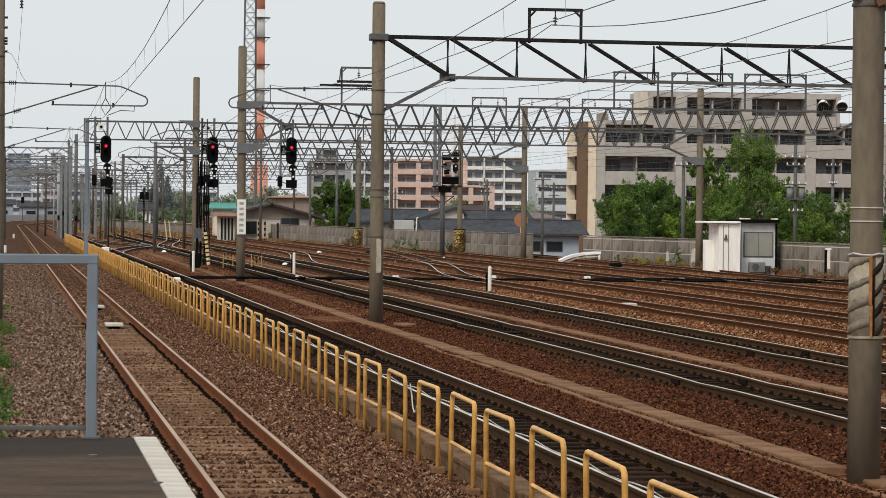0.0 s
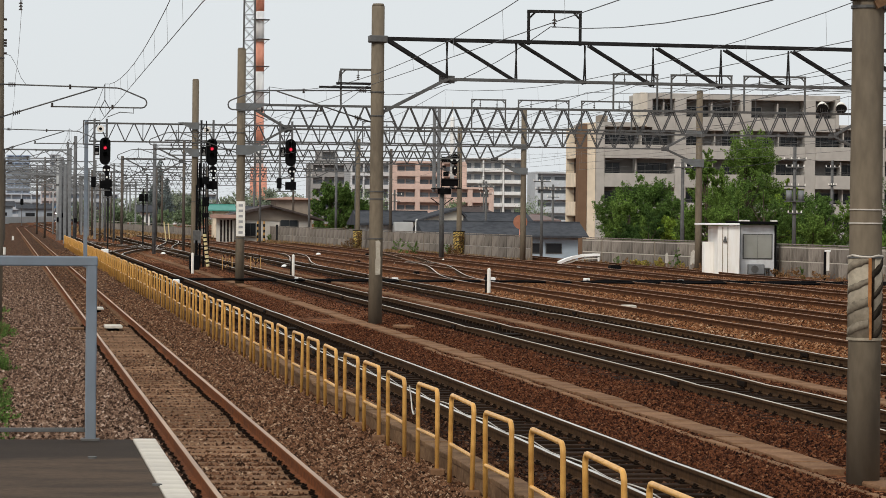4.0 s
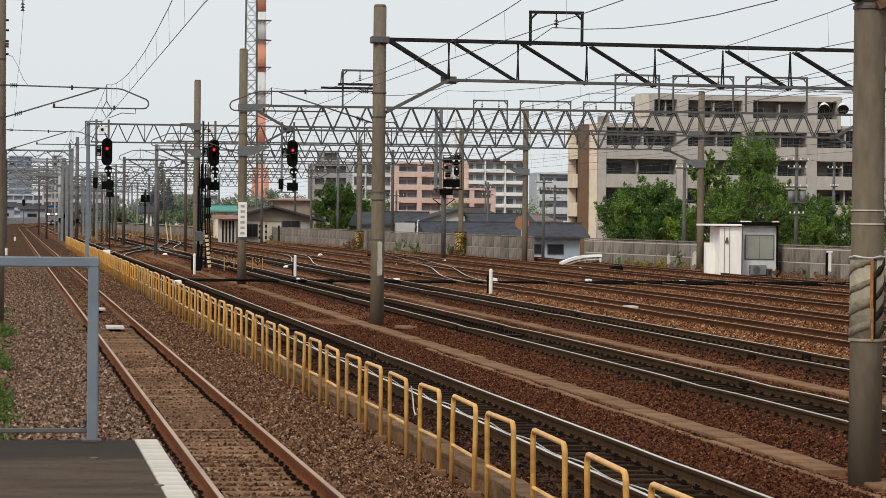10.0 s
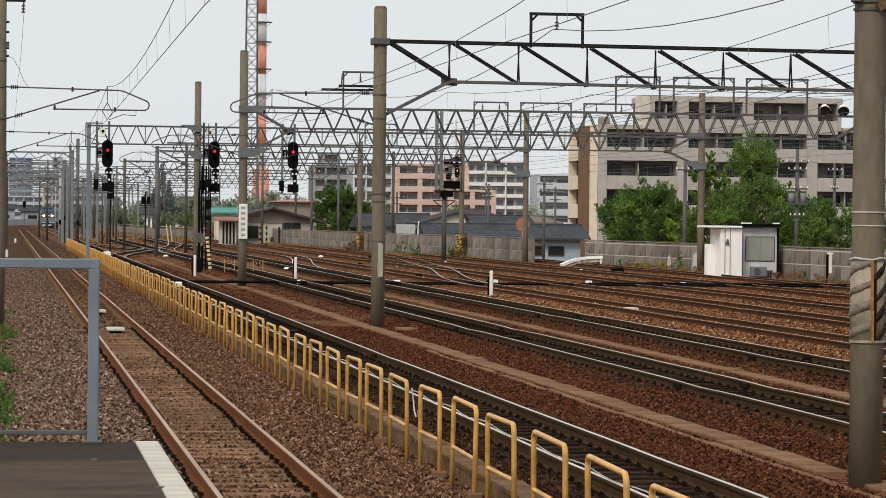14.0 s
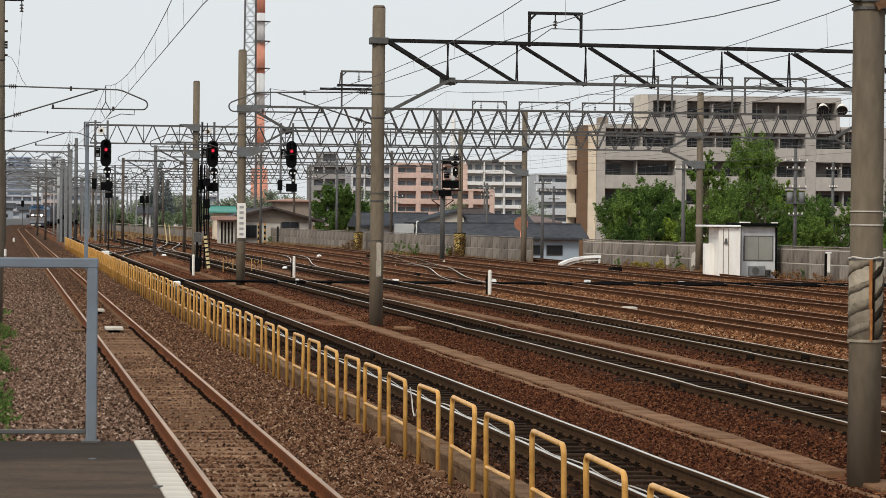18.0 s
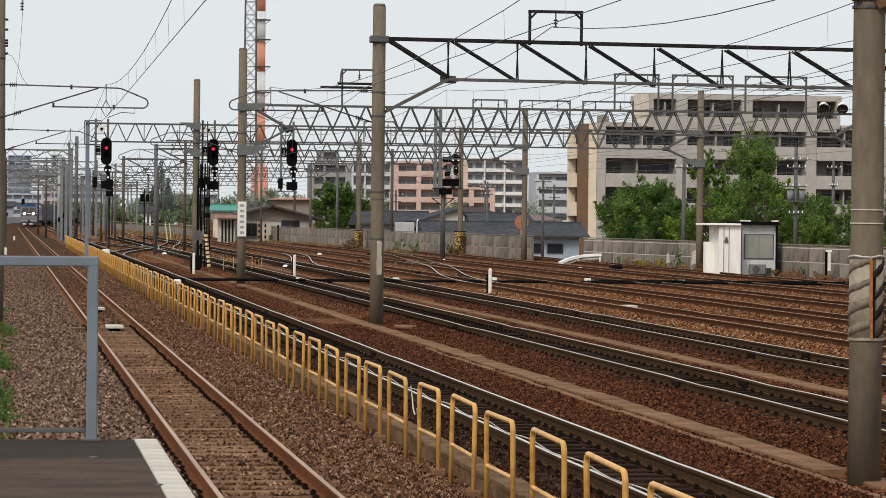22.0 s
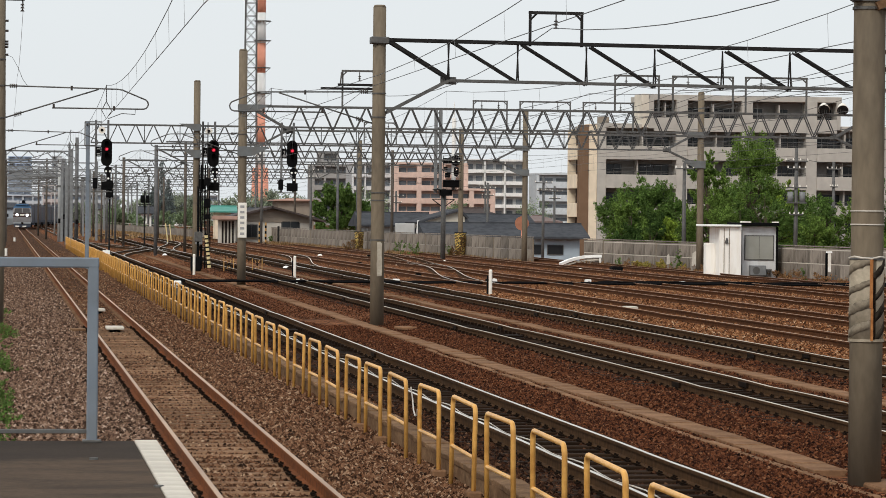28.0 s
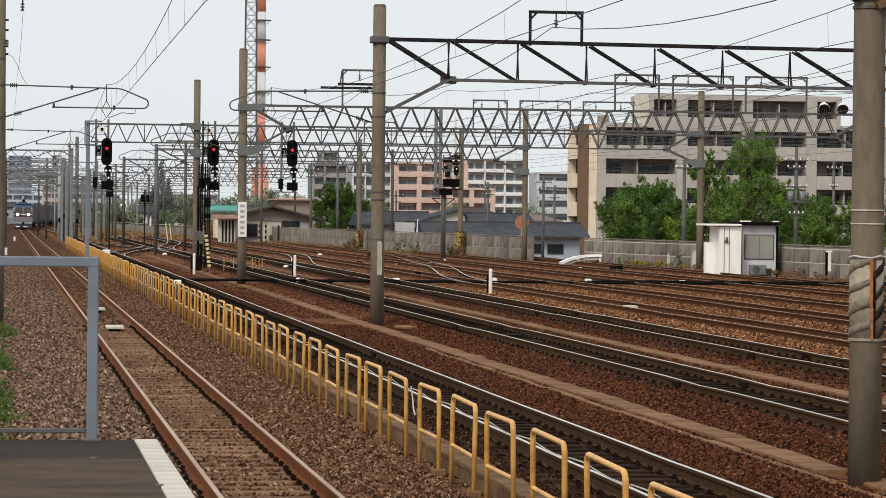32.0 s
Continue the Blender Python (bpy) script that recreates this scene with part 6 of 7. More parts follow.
def leaves(centres, count, size, seed, twigs=14, open_=0.3):
    """Many small folded leaves on twigs: each centre (x, y, z, radius, squash) bears a number of leafy twigs that point outwards and up."""
    r = np.random.RandomState(seed)
    c = np.array(centres, float)
    n = len(c) * twigs
    own = np.repeat(np.arange(len(c)), twigs)
    d = r.normal(size=(n, 3)) + np.array((0, 0, 0.25))
    d /= np.linalg.norm(d, axis=1)[:, None]
    tip = c[own, :3] + d * (c[own, 3] * r.uniform(0.45, 1.15, n))[:, None] * np.stack([np.ones(n), np.ones(n), c[own, 4]], 1)
    reach = c[own, 3] * r.uniform(0.3, 0.55, n)
    w = reach ** 2
    pick = r.choice(n, count, p=w / w.sum())
    along = r.uniform(-0.75, 0.75, count)
    grow = d[pick] * 0.8 + np.array((0, 0, 0.45))
    p = tip[pick] + grow * (along * reach[pick])[:, None] + r.normal(size=(count, 3)) * (reach[pick] * open_ * (1.1 - np.abs(along)))[:, None]
    a = r.normal(size=(count, 3)) + grow * 0.9
    a /= np.linalg.norm(a, axis=1)[:, None]
    b = np.cross(a, r.normal(size=(count, 3)))
    b /= np.linalg.norm(b, axis=1)[:, None]
    s = size * r.uniform(0.45, 1.3, count)[:, None]
    v = np.stack([p - a * s, p + b * s * 0.5, p + a * s, p - b * s * 0.5 + np.cross(a, b) * s * 0.3], 1).reshape(-1, 3)
    g = Geo()
    g.v = v.tolist()
    g.f = [(4 * i, 4 * i + 1, 4 * i + 2, 4 * i + 3) for i in range(count)]
    return g


def tree(x, y, height, width, count, size, mat_, label, seed, stems=1, name="tree", cone=0.0):
    r = random.Random(seed)
    t = thing(name, (x, y, -0.35), label, "tree" if name == "tree" else "shrub", "trees and shrubs")
    tr = Geo()
    centres = []
    limbs = max(9, int(width * 3.4))
    tr.tube([(0, 0, -1.5), (0, 0, -0.2), (0.05, 0.02, height * 0.3), (0.0, 0.05, height * 0.8)], 0.03 * height ** 0.8, 8, 0.02)
    for i in range(limbs * stems):
        a = r.uniform(0, 6.283)
        k = r.random()
        z = height * (0.16 + 0.72 * k)
        rad = width / 2 * (0.35 + 0.65 * math.sin(min(1, 1.25 - k) * 1.9)) * r.uniform(0.45, 0.85) * (1 - cone * k)
        e = (math.cos(a) * rad, math.sin(a) * rad * 0.8, z)
        tr.tube([(0, 0, z * 0.55), (e[0] * 0.5, e[1] * 0.5, z * 0.83), e], 0.012 * height ** 0.8, 5, 0.012)
        centres.append((*e, width * r.uniform(0.15, 0.25) * (1 - cone * 0.75 * k), r.uniform(0.8, 1.25)))
    centres.append((0, 0, height * 0.93, width * 0.1, 1.7))
    part("trunk", tr, M_BARK, t)
    part("crown", leaves(centres, count, size, seed), mat_, t, "crown of loose green leaves")
    return t


tree(38.9, 186, 5.35, 5.0, 42000, 0.064, LEAF, "rounded broadleaf tree behind the concrete fence", 1)
tree(38.8, 177.5, 3.0, 1.8, 7000, 0.08, LEAF_LIGHT, "light green young tree behind the fence", 2)
tree(44.7, 181, 8.2, 6.2, 62000, 0.064, LEAF_MID, "tall feathery green tree behind the hut", 3, 2, cone=0.5)
tree(42.5, 182, 7.1, 3.6, 32000, 0.064, LEAF_MID, "narrow green tree beside the tall one", 4, cone=0.35)
tree(46.9, 180, 5.5, 2.0, 7000, 0.085, LEAF_LIGHT, "yellow-green sapling by a utility pole", 5)
for i, (sx, sy, sh, sw) in enumerate([(48.3, 176, 4.1, 3.6), (50.6, 178, 4.6, 4.0), (53.6, 180, 4.9, 4.4), (56.5, 182, 5.0, 4.5), (47, 174, 3.0, 2.6), (43.5, 170, 2.2, 2.6), (49.6, 174, 4.2, 3.4), (36.9, 180, 2.6, 2.4), (45.0, 178, 5.6, 4.6), (43.0, 176, 4.4, 3.4), (48.0, 182, 4.6, 4.0), (40.6, 180, 3.4, 3.0), (38.0, 178, 3.2, 3.2), (55.0, 175, 4.4, 4.0), (49.5, 186, 4.0, 3.5), (41.3, 184, 4.2, 3.0), (37.9, 183, 4.0, 3.0), (40.2, 186, 4.6, 3.4)]):
    tree(sx, sy, sh, sw, 13000, 0.066, (LEAF, LEAF_MID, LEAF_DARK, LEAF, LEAF_MID)[i % 5], "dense green shrub behind the concrete fence", 20 + i, name="shrub")
tree(35.9, 330, 5.8, 6.0, 44000, 0.11, LEAF, "dense dark green tree beyond the fence", 40)
tree(38.6, 335, 4.6, 3.6, 12000, 0.12, LEAF_DARK, "dark green tree beyond the fence", 41)
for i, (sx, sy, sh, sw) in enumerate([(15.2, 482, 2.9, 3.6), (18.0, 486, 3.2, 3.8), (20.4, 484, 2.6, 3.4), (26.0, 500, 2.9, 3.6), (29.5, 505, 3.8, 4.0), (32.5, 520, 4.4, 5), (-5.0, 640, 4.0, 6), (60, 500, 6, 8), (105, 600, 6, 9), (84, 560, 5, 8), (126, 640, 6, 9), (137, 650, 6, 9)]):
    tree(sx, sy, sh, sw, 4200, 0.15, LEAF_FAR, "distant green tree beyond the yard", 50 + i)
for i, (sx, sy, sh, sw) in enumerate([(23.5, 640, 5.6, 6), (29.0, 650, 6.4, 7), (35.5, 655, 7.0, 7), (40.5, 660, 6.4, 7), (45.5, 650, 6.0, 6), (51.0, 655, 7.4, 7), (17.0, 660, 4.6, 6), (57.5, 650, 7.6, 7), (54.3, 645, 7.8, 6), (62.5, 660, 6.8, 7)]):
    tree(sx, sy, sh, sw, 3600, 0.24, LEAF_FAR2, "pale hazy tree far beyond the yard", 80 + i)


def conifer(x, y, height, width, seed):
    """A narrow conifer: tiers of short boughs that shorten towards the tip."""
    r = random.Random(seed)
    t = thing("tree", (x, y, -0.35), "tall narrow conifer beyond the far fence, tinted blue-grey for haze", "tree", "trees and shrubs")
    part("trunk", Geo().tube([(0, 0, 0), (0, 0, height * 0.95)], 0.2, 8, 0.03), M_BARK, t)
    centres = []
    for i in range(46):
        k = 0.12 + 0.88 * i / 46
        a, rad = r.uniform(0, 6.283), width / 2 * (1.05 - k) ** 0.8 * r.uniform(0.3, 0.9)
        centres.append((math.cos(a) * rad, math.sin(a) * rad, height * k, 0.25 + width * 0.16 * (1.1 - k), 1.3))
    part("crown", leaves(centres, 6500, 0.15, seed), LEAF_HAZE, t, "crown of needles tinted blue-grey for haze")


for i, (sx, sy, sh, sw) in enumerate([(28.3, 560, 12.4, 4.0), (29.9, 566, 9.2, 3.2), (26.9, 563, 7.8, 3.0)]):
    conifer(sx, sy, sh, sw, 95 + i)


# ---- utility poles of the street behind ----
def utility_pole(x, y, top, label, arms, box=False):
    t = thing("utility_pole", (x, y, 0), label, "utility pole", "utility poles")
    part("shaft", Geo().tube([(0, 0, -1.8), (0, 0, top)], 0.13, 10, 0.09), M_STEEL, t, round_=True)
    for z, w in arms:
        a = part("crossarm", Geo().box((0, -0.12, z), (w, 0.08, 0.08), 0.01), M_STEEL, t)
        for k in range(4):
            part("insulator", Geo().tube([(-w / 2 + w * k / 3, -0.12, z + 0.04), (-w / 2 + w * k / 3, -0.12, z + 0.16)], 0.045, 8, 0.025), M_WHITE, a, "white porcelain insulator")
    if box:
        for dx in (-0.34, 0.34):
            part("transformer", Geo().tube([(dx, -0.1, box - 0.3), (dx, -0.1, box + 0.28)], 0.17, 12), M_FARPOST, t, "grey transformer drum", round_=True)
        part("bracket", Geo().box((0, -0.1, box - 0.34), (1.1, 0.4, 0.07)), M_STEEL, t)


utility_pole(37.35, 166, 5.76, "slim grey utility pole with white insulators", ((5.43, 1.0),))
utility_pole(43.74, 166, 6.68, "concrete utility pole with crossarms and transformers", ((5.93, 1.25), (5.51, 1.0), (4.45, 1.15), (2.94, 0.75)), 3.94)
utility_pole(55.3, 200, 6.6, "grey utility pole with a small transformer", ((6.1, 0.9), (4.9, 0.5)))
for x, y, top in ((27.85, 280, 7.2), (32.15, 280, 9.2), (23.3, 280, 9.2), (41.5, 262, 5.6), (47.4, 262, 5.4), (41.1, 232, 5.8), (52, 330, 6.5), (36.8, 288, 5.0)):
    utility_pole(x, y, top, "grey utility pole beyond the fence", ((top - 0.5, 1.3), (top - 1.1, 1.0)))
for i, (x0, y0, z0, x1, y1, z1) in enumerate([(37.35, 166, 5.5, 43.74, 166, 6.1), (43.74, 166, 6.1, 52, 166, 5.8), (41.1, 232, 5.4, 47.4, 262, 5), (27.85, 280, 6.8, 41.5, 262, 5.2), (41.5, 262, 5.2, 52, 330, 6)]):
    pts = [(x0 + (x1 - x0) * k / 8, y0 + (y1 - y0) * k / 8, z0 + (z1 - z0) * k / 8 - 0.3 * 4 * (k / 8) * (1 - k / 8)) for k in range(9)]
    solid("service_wire", Geo().tube(pts, 0.012, 4), M_WIRE, "thin black service wire between utility poles", "cable", "service wires")

# round orange marker behind the fence, floodlights on the gantry
M_MIRROR = surf("faded_orange_paint", (0.42, 0.19, 0.12), (0.34, 0.15, 0.095), 0.3, 0.8)
om = thing("orange_marker", (36.2, 213, 0), "round orange mirror on a post behind the fence", "traffic mirror")
part("post", Geo().tube([(0, 0, -1.8), (0, 0, 2.0)], 0.05, 8), M_ORANGE, om)
part("disc", Geo().tube([(0, 0, 2.2), (0, -0.1, 2.2)], 0.5, 18), M_MIRROR, om)
for fx in (33.75, 34.55):
    fl = thing("floodlight", (fx, 123.8, 7.25), "round floodlight with pale housing on the gantry", "floodlight", "floodlights")
    part("housing", Geo().tube([(0.05, 0.16, 0.2), (0.03, 0.04, 0.13), (0.0, -0.12, 0.0)], 0.12, 16, 0.25), M_WHITE, fl, "white domed housing", round_=True)
    part("face", Geo().tube([(0.0, -0.12, -0.002), (-0.004, -0.14, -0.018)], 0.235, 16), M_DARKSTEEL, fl, "dark wire-meshed glass face")
    for k in range(5):
        part("guard_wire", Geo().bar((-0.2 + 0.1 * k, -0.165, -0.18 + 0.03 * abs(k - 2)), (-0.2 + 0.1 * k, -0.145, 0.14 - 0.03 * abs(k - 2)), 0.012, 0.012), M_STEEL, fl)
    part("yoke", Geo().bar((0, 0, -0.25), (0, 0, 0.1), 0.06, 0.06), M_STEEL, fl)
    if fx > 34:
        part("yoke_arm", Geo().bar((-0.3, 0, -0.2), (0.3, 0, -0.2), 0.05, 0.05), M_STEEL, fl)

# ---- yard furniture ----
EQUIPMENT = [(32.4, 160.3, 0.6, 0.8, 0.28), (18.5, 136.7, 0.26, 0.3, 0.3), (6.84, 73.3, 0.4, 0.9, 0.1), (11.8, 70.5, 0.45, 0.9, 0.1), (13.6, 128.0, 0.25, 0.4, 0.14), (25.0, 210.0, 0.35, 0.5, 0.14), (20.6, 178.0, 0.3, 0.5, 0.14)]
POST = Geo().tube([(0, 0, -0.3), (0, 0, 0.68)], 0.066, 10).mesh("shaft")
for x, y, lab in ((13.45, 142.5, "white round marker post between tracks"), (17.56, 110.0, "white round marker post with a small lamp"), (8.95, 146.0, "white round marker post by a pole")):
    t = thing("marker_post", (x, y, 0), lab, "marker post", "white marker posts")
    part("shaft", POST, M_WHITE, t)
    part("cap", Geo().tube([(0, 0, 0.68), (0, 0, 0.72)], 0.066, 10, 0.03), M_WHITE, t)
    part("rear_plate", Geo().box((-0.1, 0.06, 0.1), (0.05, 0.06, 0.8)), M_BLACK, t)
DOME = Geo().tube([(0, 0, -0.08), (0, 0, 0.05)], 0.17, 12).tube([(0, 0, 0.05), (0, 0, 0.11)], 0.17, 12, 0.13).tube([(0, 0, 0.11), (0, 0, 0.15)], 0.13, 12, 0.05).mesh("distance_dome")
DOME.materials.append(M_CLEANWHITE)
for x, y in ((21.49, 209.3), (22.15, 172.0), (26.87, 186.0), (22.17, 135.8), (30.43, 160.3), (14.65, 160.1), (5.9, 196.0), (10.6, 205.0)):
    tagged(new("clearance_marker", DOME), "small white domed clearance marker in the gravel", "marker", "white domed markers").location = (x, y, -0.2)
for x, y, w in ((16.32, 127.4, 0.26), (24.84, 129.0, 0.26), (28.55, 127.1, 0.26), (12.11, 126.1, 0.28)):
    t = thing("distance_block", (x, y, -0.25), "small white painted concrete marker block in the gravel", "marker", "white marker blocks")
    part("block", Geo().box((0, 0, 0.11), (w, 0.24, 0.26), 0.02), M_CLEANWHITE, t)
    part("marking", Geo().box((0.02, -0.123, 0.13), (w * 0.3, 0.006, 0.1)), M_LETTER, t, "grey marking")
for x, y, w, h in ((5.89, 105.2, 0.24, 0.17), (6.03, 184.5, 0.44, 0.26)):
    t = thing("trackside_box", (x, y, -0.25), "small white equipment box on a short leg behind the hoops", "equipment box", "white boxes behind the hoops")
    part("leg", Geo().box((0, 0, 0.2), (0.07, 0.07, 0.5)), M_STEEL, t)
    part("case", Geo().box((0, 0, 0.5), (w, 0.3, h), 0.03), M_CLEANWHITE, t)
ml = thing("ground_lamp", (20.56, 127.7, -0.22), "small white peaked ground lamp beside a marker post", "lamp")
part("case", Geo().prism([(-0.13, 0), (0.13, 0), (0.08, 0.24), (-0.06, 0.26)], -0.1, 0.1), M_CLEANWHITE, ml)
part("foot", Geo().box((-0.28, 0, 0.1), (0.2, 0.25, 0.26), 0.02), M_BLACK, ml)
solid("wood_plank", Geo().box((0, 0, 0.05), (0.34, 0.5, 0.05), 0.01), M_TAN, "tan board lying in the gravel", "board", at=(26.8, 118.2, -0.22))
fm = thing("marker_post", (38.4, 139.5, -0.35), "white marker board on a black post before the fence", "marker post", "white marker posts")
part("post", Geo().box((-0.12, 0.04, 0.7), (0.1, 0.1, 1.5), 0.01), M_BLACK, fm)
part("board", Geo().box((0.02, 0, 1.0), (0.14, 0.06, 0.9), 0.01), M_WHITE, fm)
part("cap", Geo().box((0.0, 0, 1.49), (0.28, 0.1, 0.08), 0.01), M_CLEANWHITE, fm)
solid("white_plank", Geo().box((0, 0, 0.05), (0.36, 0.7, 0.1), 0.02), M_TILE, "white painted board lying in the gravel", "board", at=Matrix.Translation((18.9, 91.3, -0.14)))
for x, y, w in ((2.6, 73.0, 0.42), (2.62, 86.5, 0.36)):
    t = thing("track_transponder", (x, y, -0.15), "pale flat transponder box between the rails", "transponder", "transponders between the rails")
    part("case", Geo().box((0, 0, 0.06), (w, 0.9, 0.07), 0.015), M_TILE, t)
    part("foot", Geo().box((0, 0, 0.0), (w * 0.6, 0.6, 0.08)), M_BLACK, t)
for x, y, sx, sy, sz in EQUIPMENT:
    t = thing("track_equipment_box", (x, y, -0.26), "low dark oily equipment box in the gravel", "equipment box", "track equipment boxes")
    part("case", Geo().box((0, 0, sz / 2), (sx, sy, sz), 0.03), M_BLACK, t)
    part("lid", Geo().box((0, 0, sz + 0.02), (sx * 0.8, sy * 0.9, 0.05), 0.015), M_CLIP, t)
solid("concrete_block", Geo().box((0, 0, 0.1), (0.42, 0.5, 0.34), 0.03), M_TAN, "small weathered concrete block among weeds", "block", at=(-0.02, 74.5, -0.4))
solid("rail_tab", Geo().box((0, 0, 0), (0.36, 0.5, 0.05), 0.01), M_TAN, "tan flat plate beside the rail", "plate", at=(1.72, 72.5, -0.12))
cb = thing("cable_crossing", (0, 0, 0), "black bundle of cables laid across the tracks", "cables")
for k in range(5):
    part("cable", Geo().tube([(6.0 + i * 0.6, 123.3 + 0.2 * k + 0.2 * math.sin(i * 0.9 + k * 2), -0.06 + 0.02 * math.sin(i * 1.3 + k * 1.7) + (0.05 if i > 30 and k > 2 else 0)) for i in range(56)], 0.045, 6), M_BLACK, cb)
for x, y in ((10.68, 76.71), (9.9, 118)):
    solid("pole_slab", Geo().box((0, 0, 0), (0.4, 0.9, 0.08), 0.02), M_TROUGH, "flat weathered concrete slab in the gravel", "slab", "concrete slabs", at=Matrix.Translation((x - 0.6, y, -0.2)) @ Matrix.Rotation(0.1, 4, "Z"))
solid("pole_slab", Geo().box((0, 0, 0), (0.8, 1.2, 0.1), 0.02), M_TROUGH, "concrete slab round a pole foot", "slab", "concrete slabs", at=(9.8, 32.5, -0.29))

pm = thing("point_machine", (9.4, 152.0, -0.2), "dark trackside box on a post with a striped guy wire", "point box")
part("box", Geo().box((0, 0, 0.35), (0.5, 0.6, 0.7), 0.03), M_BLACK, pm)
part("cabinet", Geo().box((0.1, 0, 1.7), (0.35, 0.3, 0.5), 0.03), M_STEEL, pm)
part("mast", Geo().tube([(0.1, 0, 0), (0.1, 0, 4.2)], 0.06, 8), M_BLACK, pm)
eq = thing("signal_conduit_mast", (10.25, 158.8, 0), "dark steel conduit mast with ladder rungs and relay boxes", "mast")
for dx in (-0.12, 0.14):
    part("rail", Geo().bar((dx, 0, -0.3), (dx, 0, 7.4), 0.05, 0.05), M_DARKSTEEL, eq)
for k in range(18):
    part("rung", Geo().bar((-0.12, 0, 0.2 + 0.4 * k), (0.14, 0, 0.2 + 0.4 * k), 0.025, 0.025), M_DARKSTEEL, eq)
for dx, r in ((-0.2, 0.05), (-0.3, 0.035), (0.02, 0.045), (0.26, 0.03)):
    part("conduit", Geo().tube([(dx, -0.14, -0.3), (dx + 0.03, -0.16, 1.2), (dx - 0.02, -0.15, 2.6), (dx, -0.14, 5.2)], r, 6), M_BLACK, eq, "black cable conduit")
part("junction_box", Geo().box((-0.3, -0.3, 1.35), (0.36, 0.24, 0.62), 0.03), M_FARPOST, eq, "pale grey junction box")
for z, h in ((3.2, 0.6), (4.3, 0.5), (2.5, 0.3)):
    part("relay_box", Geo().box((0.12, -0.2, z), (0.34, 0.3, h * 0.8), 0.02), M_BLACK, eq)
M_PALEYELLOW = surf("pale_yellow_plastic", (0.72, 0.6, 0.32), (0.62, 0.5, 0.26), 0.2, 0.6)
M_WRAPYELLOW = surf("faded_orange_yellow_paint", (0.5, 0.3, 0.1), (0.4, 0.22, 0.08), 0.2, 0.7)
yg = thing("yellow_guard", (15.7, 298, -0.3), "leaning yellow guy wire guard", "guy guard")
part("sleeve", Geo().tube([(0, 0, 0), (-0.25, 0, 2.0)], 0.06, 8), M_PALEYELLOW, yg)
part("sleeve", Geo().tube([(0.35, 0, 0), (0.15, 0, 1.9)], 0.05, 8), M_PALEYELLOW, yg)
gy_ = thing("guy_guard", (10.3, 158.0, 0), "pale yellow and black banded guard on a guy wire", "guy guard")
for k in range(16):
    z0, z1 = -0.15 + 0.11 * k + (0.03 if k % 2 else 0), -0.15 + 0.11 * (k + 1) + (0 if k % 2 else 0.03)
    part("ring", Geo().tube([(0.16 - 0.11 * z0, 0, z0), (0.16 - 0.11 * z1, 0, z1)], 0.09, 8), M_BLACK if k % 2 else M_PALEYELLOW, gy_)
M_WRAP = M_STRIPE.copy()
for _e, _c in zip([q for q in M_WRAP.node_tree.nodes if q.bl_idname == "ShaderNodeValToRGB"][0].color_ramp.elements, ((0.05, 0.04, 0.02, 1), (0.5, 0.35, 0.09, 1))):
    _e.color = _c
for q in M_WRAP.node_tree.nodes:
    if q.bl_idname == "ShaderNodeTexWave":
        q.inputs["Scale"].default_value = 1.9
        q.inputs["Distortion"].default_value = 9.0
WRAPS = ((31.15, 208.5, 1.0), (27.85, 241.0, 0.9))
for x, y, k in WRAPS:
    t = thing("creeper_guard", (x, y, -0.3), "yellow and black striped wrap at a pole foot", "warning wrap", "pole wraps")
    part("wrap", Geo().tube([(0, 0, 0.3 * k), (0, 0, 1.0 * k), (0, 0, 1.83 * k)], 0.36 * k, 14, 0.42 * k), M_WRAP, t)
    part("rim", Geo().tube([(0, 0, 1.79 * k), (0, 0, 1.84 * k)], 0.43 * k, 14), M_BLACK, t)
    part("base", Geo().tube([(0, 0, 0), (0, 0, 0.32)], 0.36 * k, 14), M_BLACK, t)
# striped posts and low crossed boards by the white house and the second pole
for x, y in ((24.0, 290.5), (24.6, 290.5)):
    t = thing("striped_post", (x, y, -0.3), "black and yellow banded post before a white house", "bollard", "striped posts")
    for k in range(8):
        part("ring", Geo().tube([(0, 0, 0.27 * k), (0, 0, 0.27 * (k + 1))], 0.09, 8), M_BLACK if k % 2 == 0 else M_WRAPYELLOW, t)
solid("dark_post", Geo().tube([(0, 0, 0), (0, 0, 1.9)], 0.1, 8), M_DARKSTEEL, "plain dark post before a white house", "post", at=(25.6, 288, -0.35))
for x, y in ((10.9, 150.0), (12.3, 150.0)):
    t = thing("striped_barrier", (x, y, -0.25), "low crossed boards with faded orange and black stripes", "barrier", "striped barriers")
    for s in (-1, 1):
        for k in range(5):
            z0, z1 = 0.05 + 0.15 * k, 0.05 + 0.15 * (k + 1)
            part("board", Geo().bar((s * (0.2 - z0 * 0.5), 0.03 * s, z0), (s * (0.2 - z1 * 0.5), 0.03 * s, z1), 0.08, 0.03), M_WRAPYELLOW if k % 2 else M_BLACK, t)
        part("leg", Geo().box((s * 0.24, 0, 0.35), (0.04, 0.04, 0.75)), M_WRAPYELLOW, t)



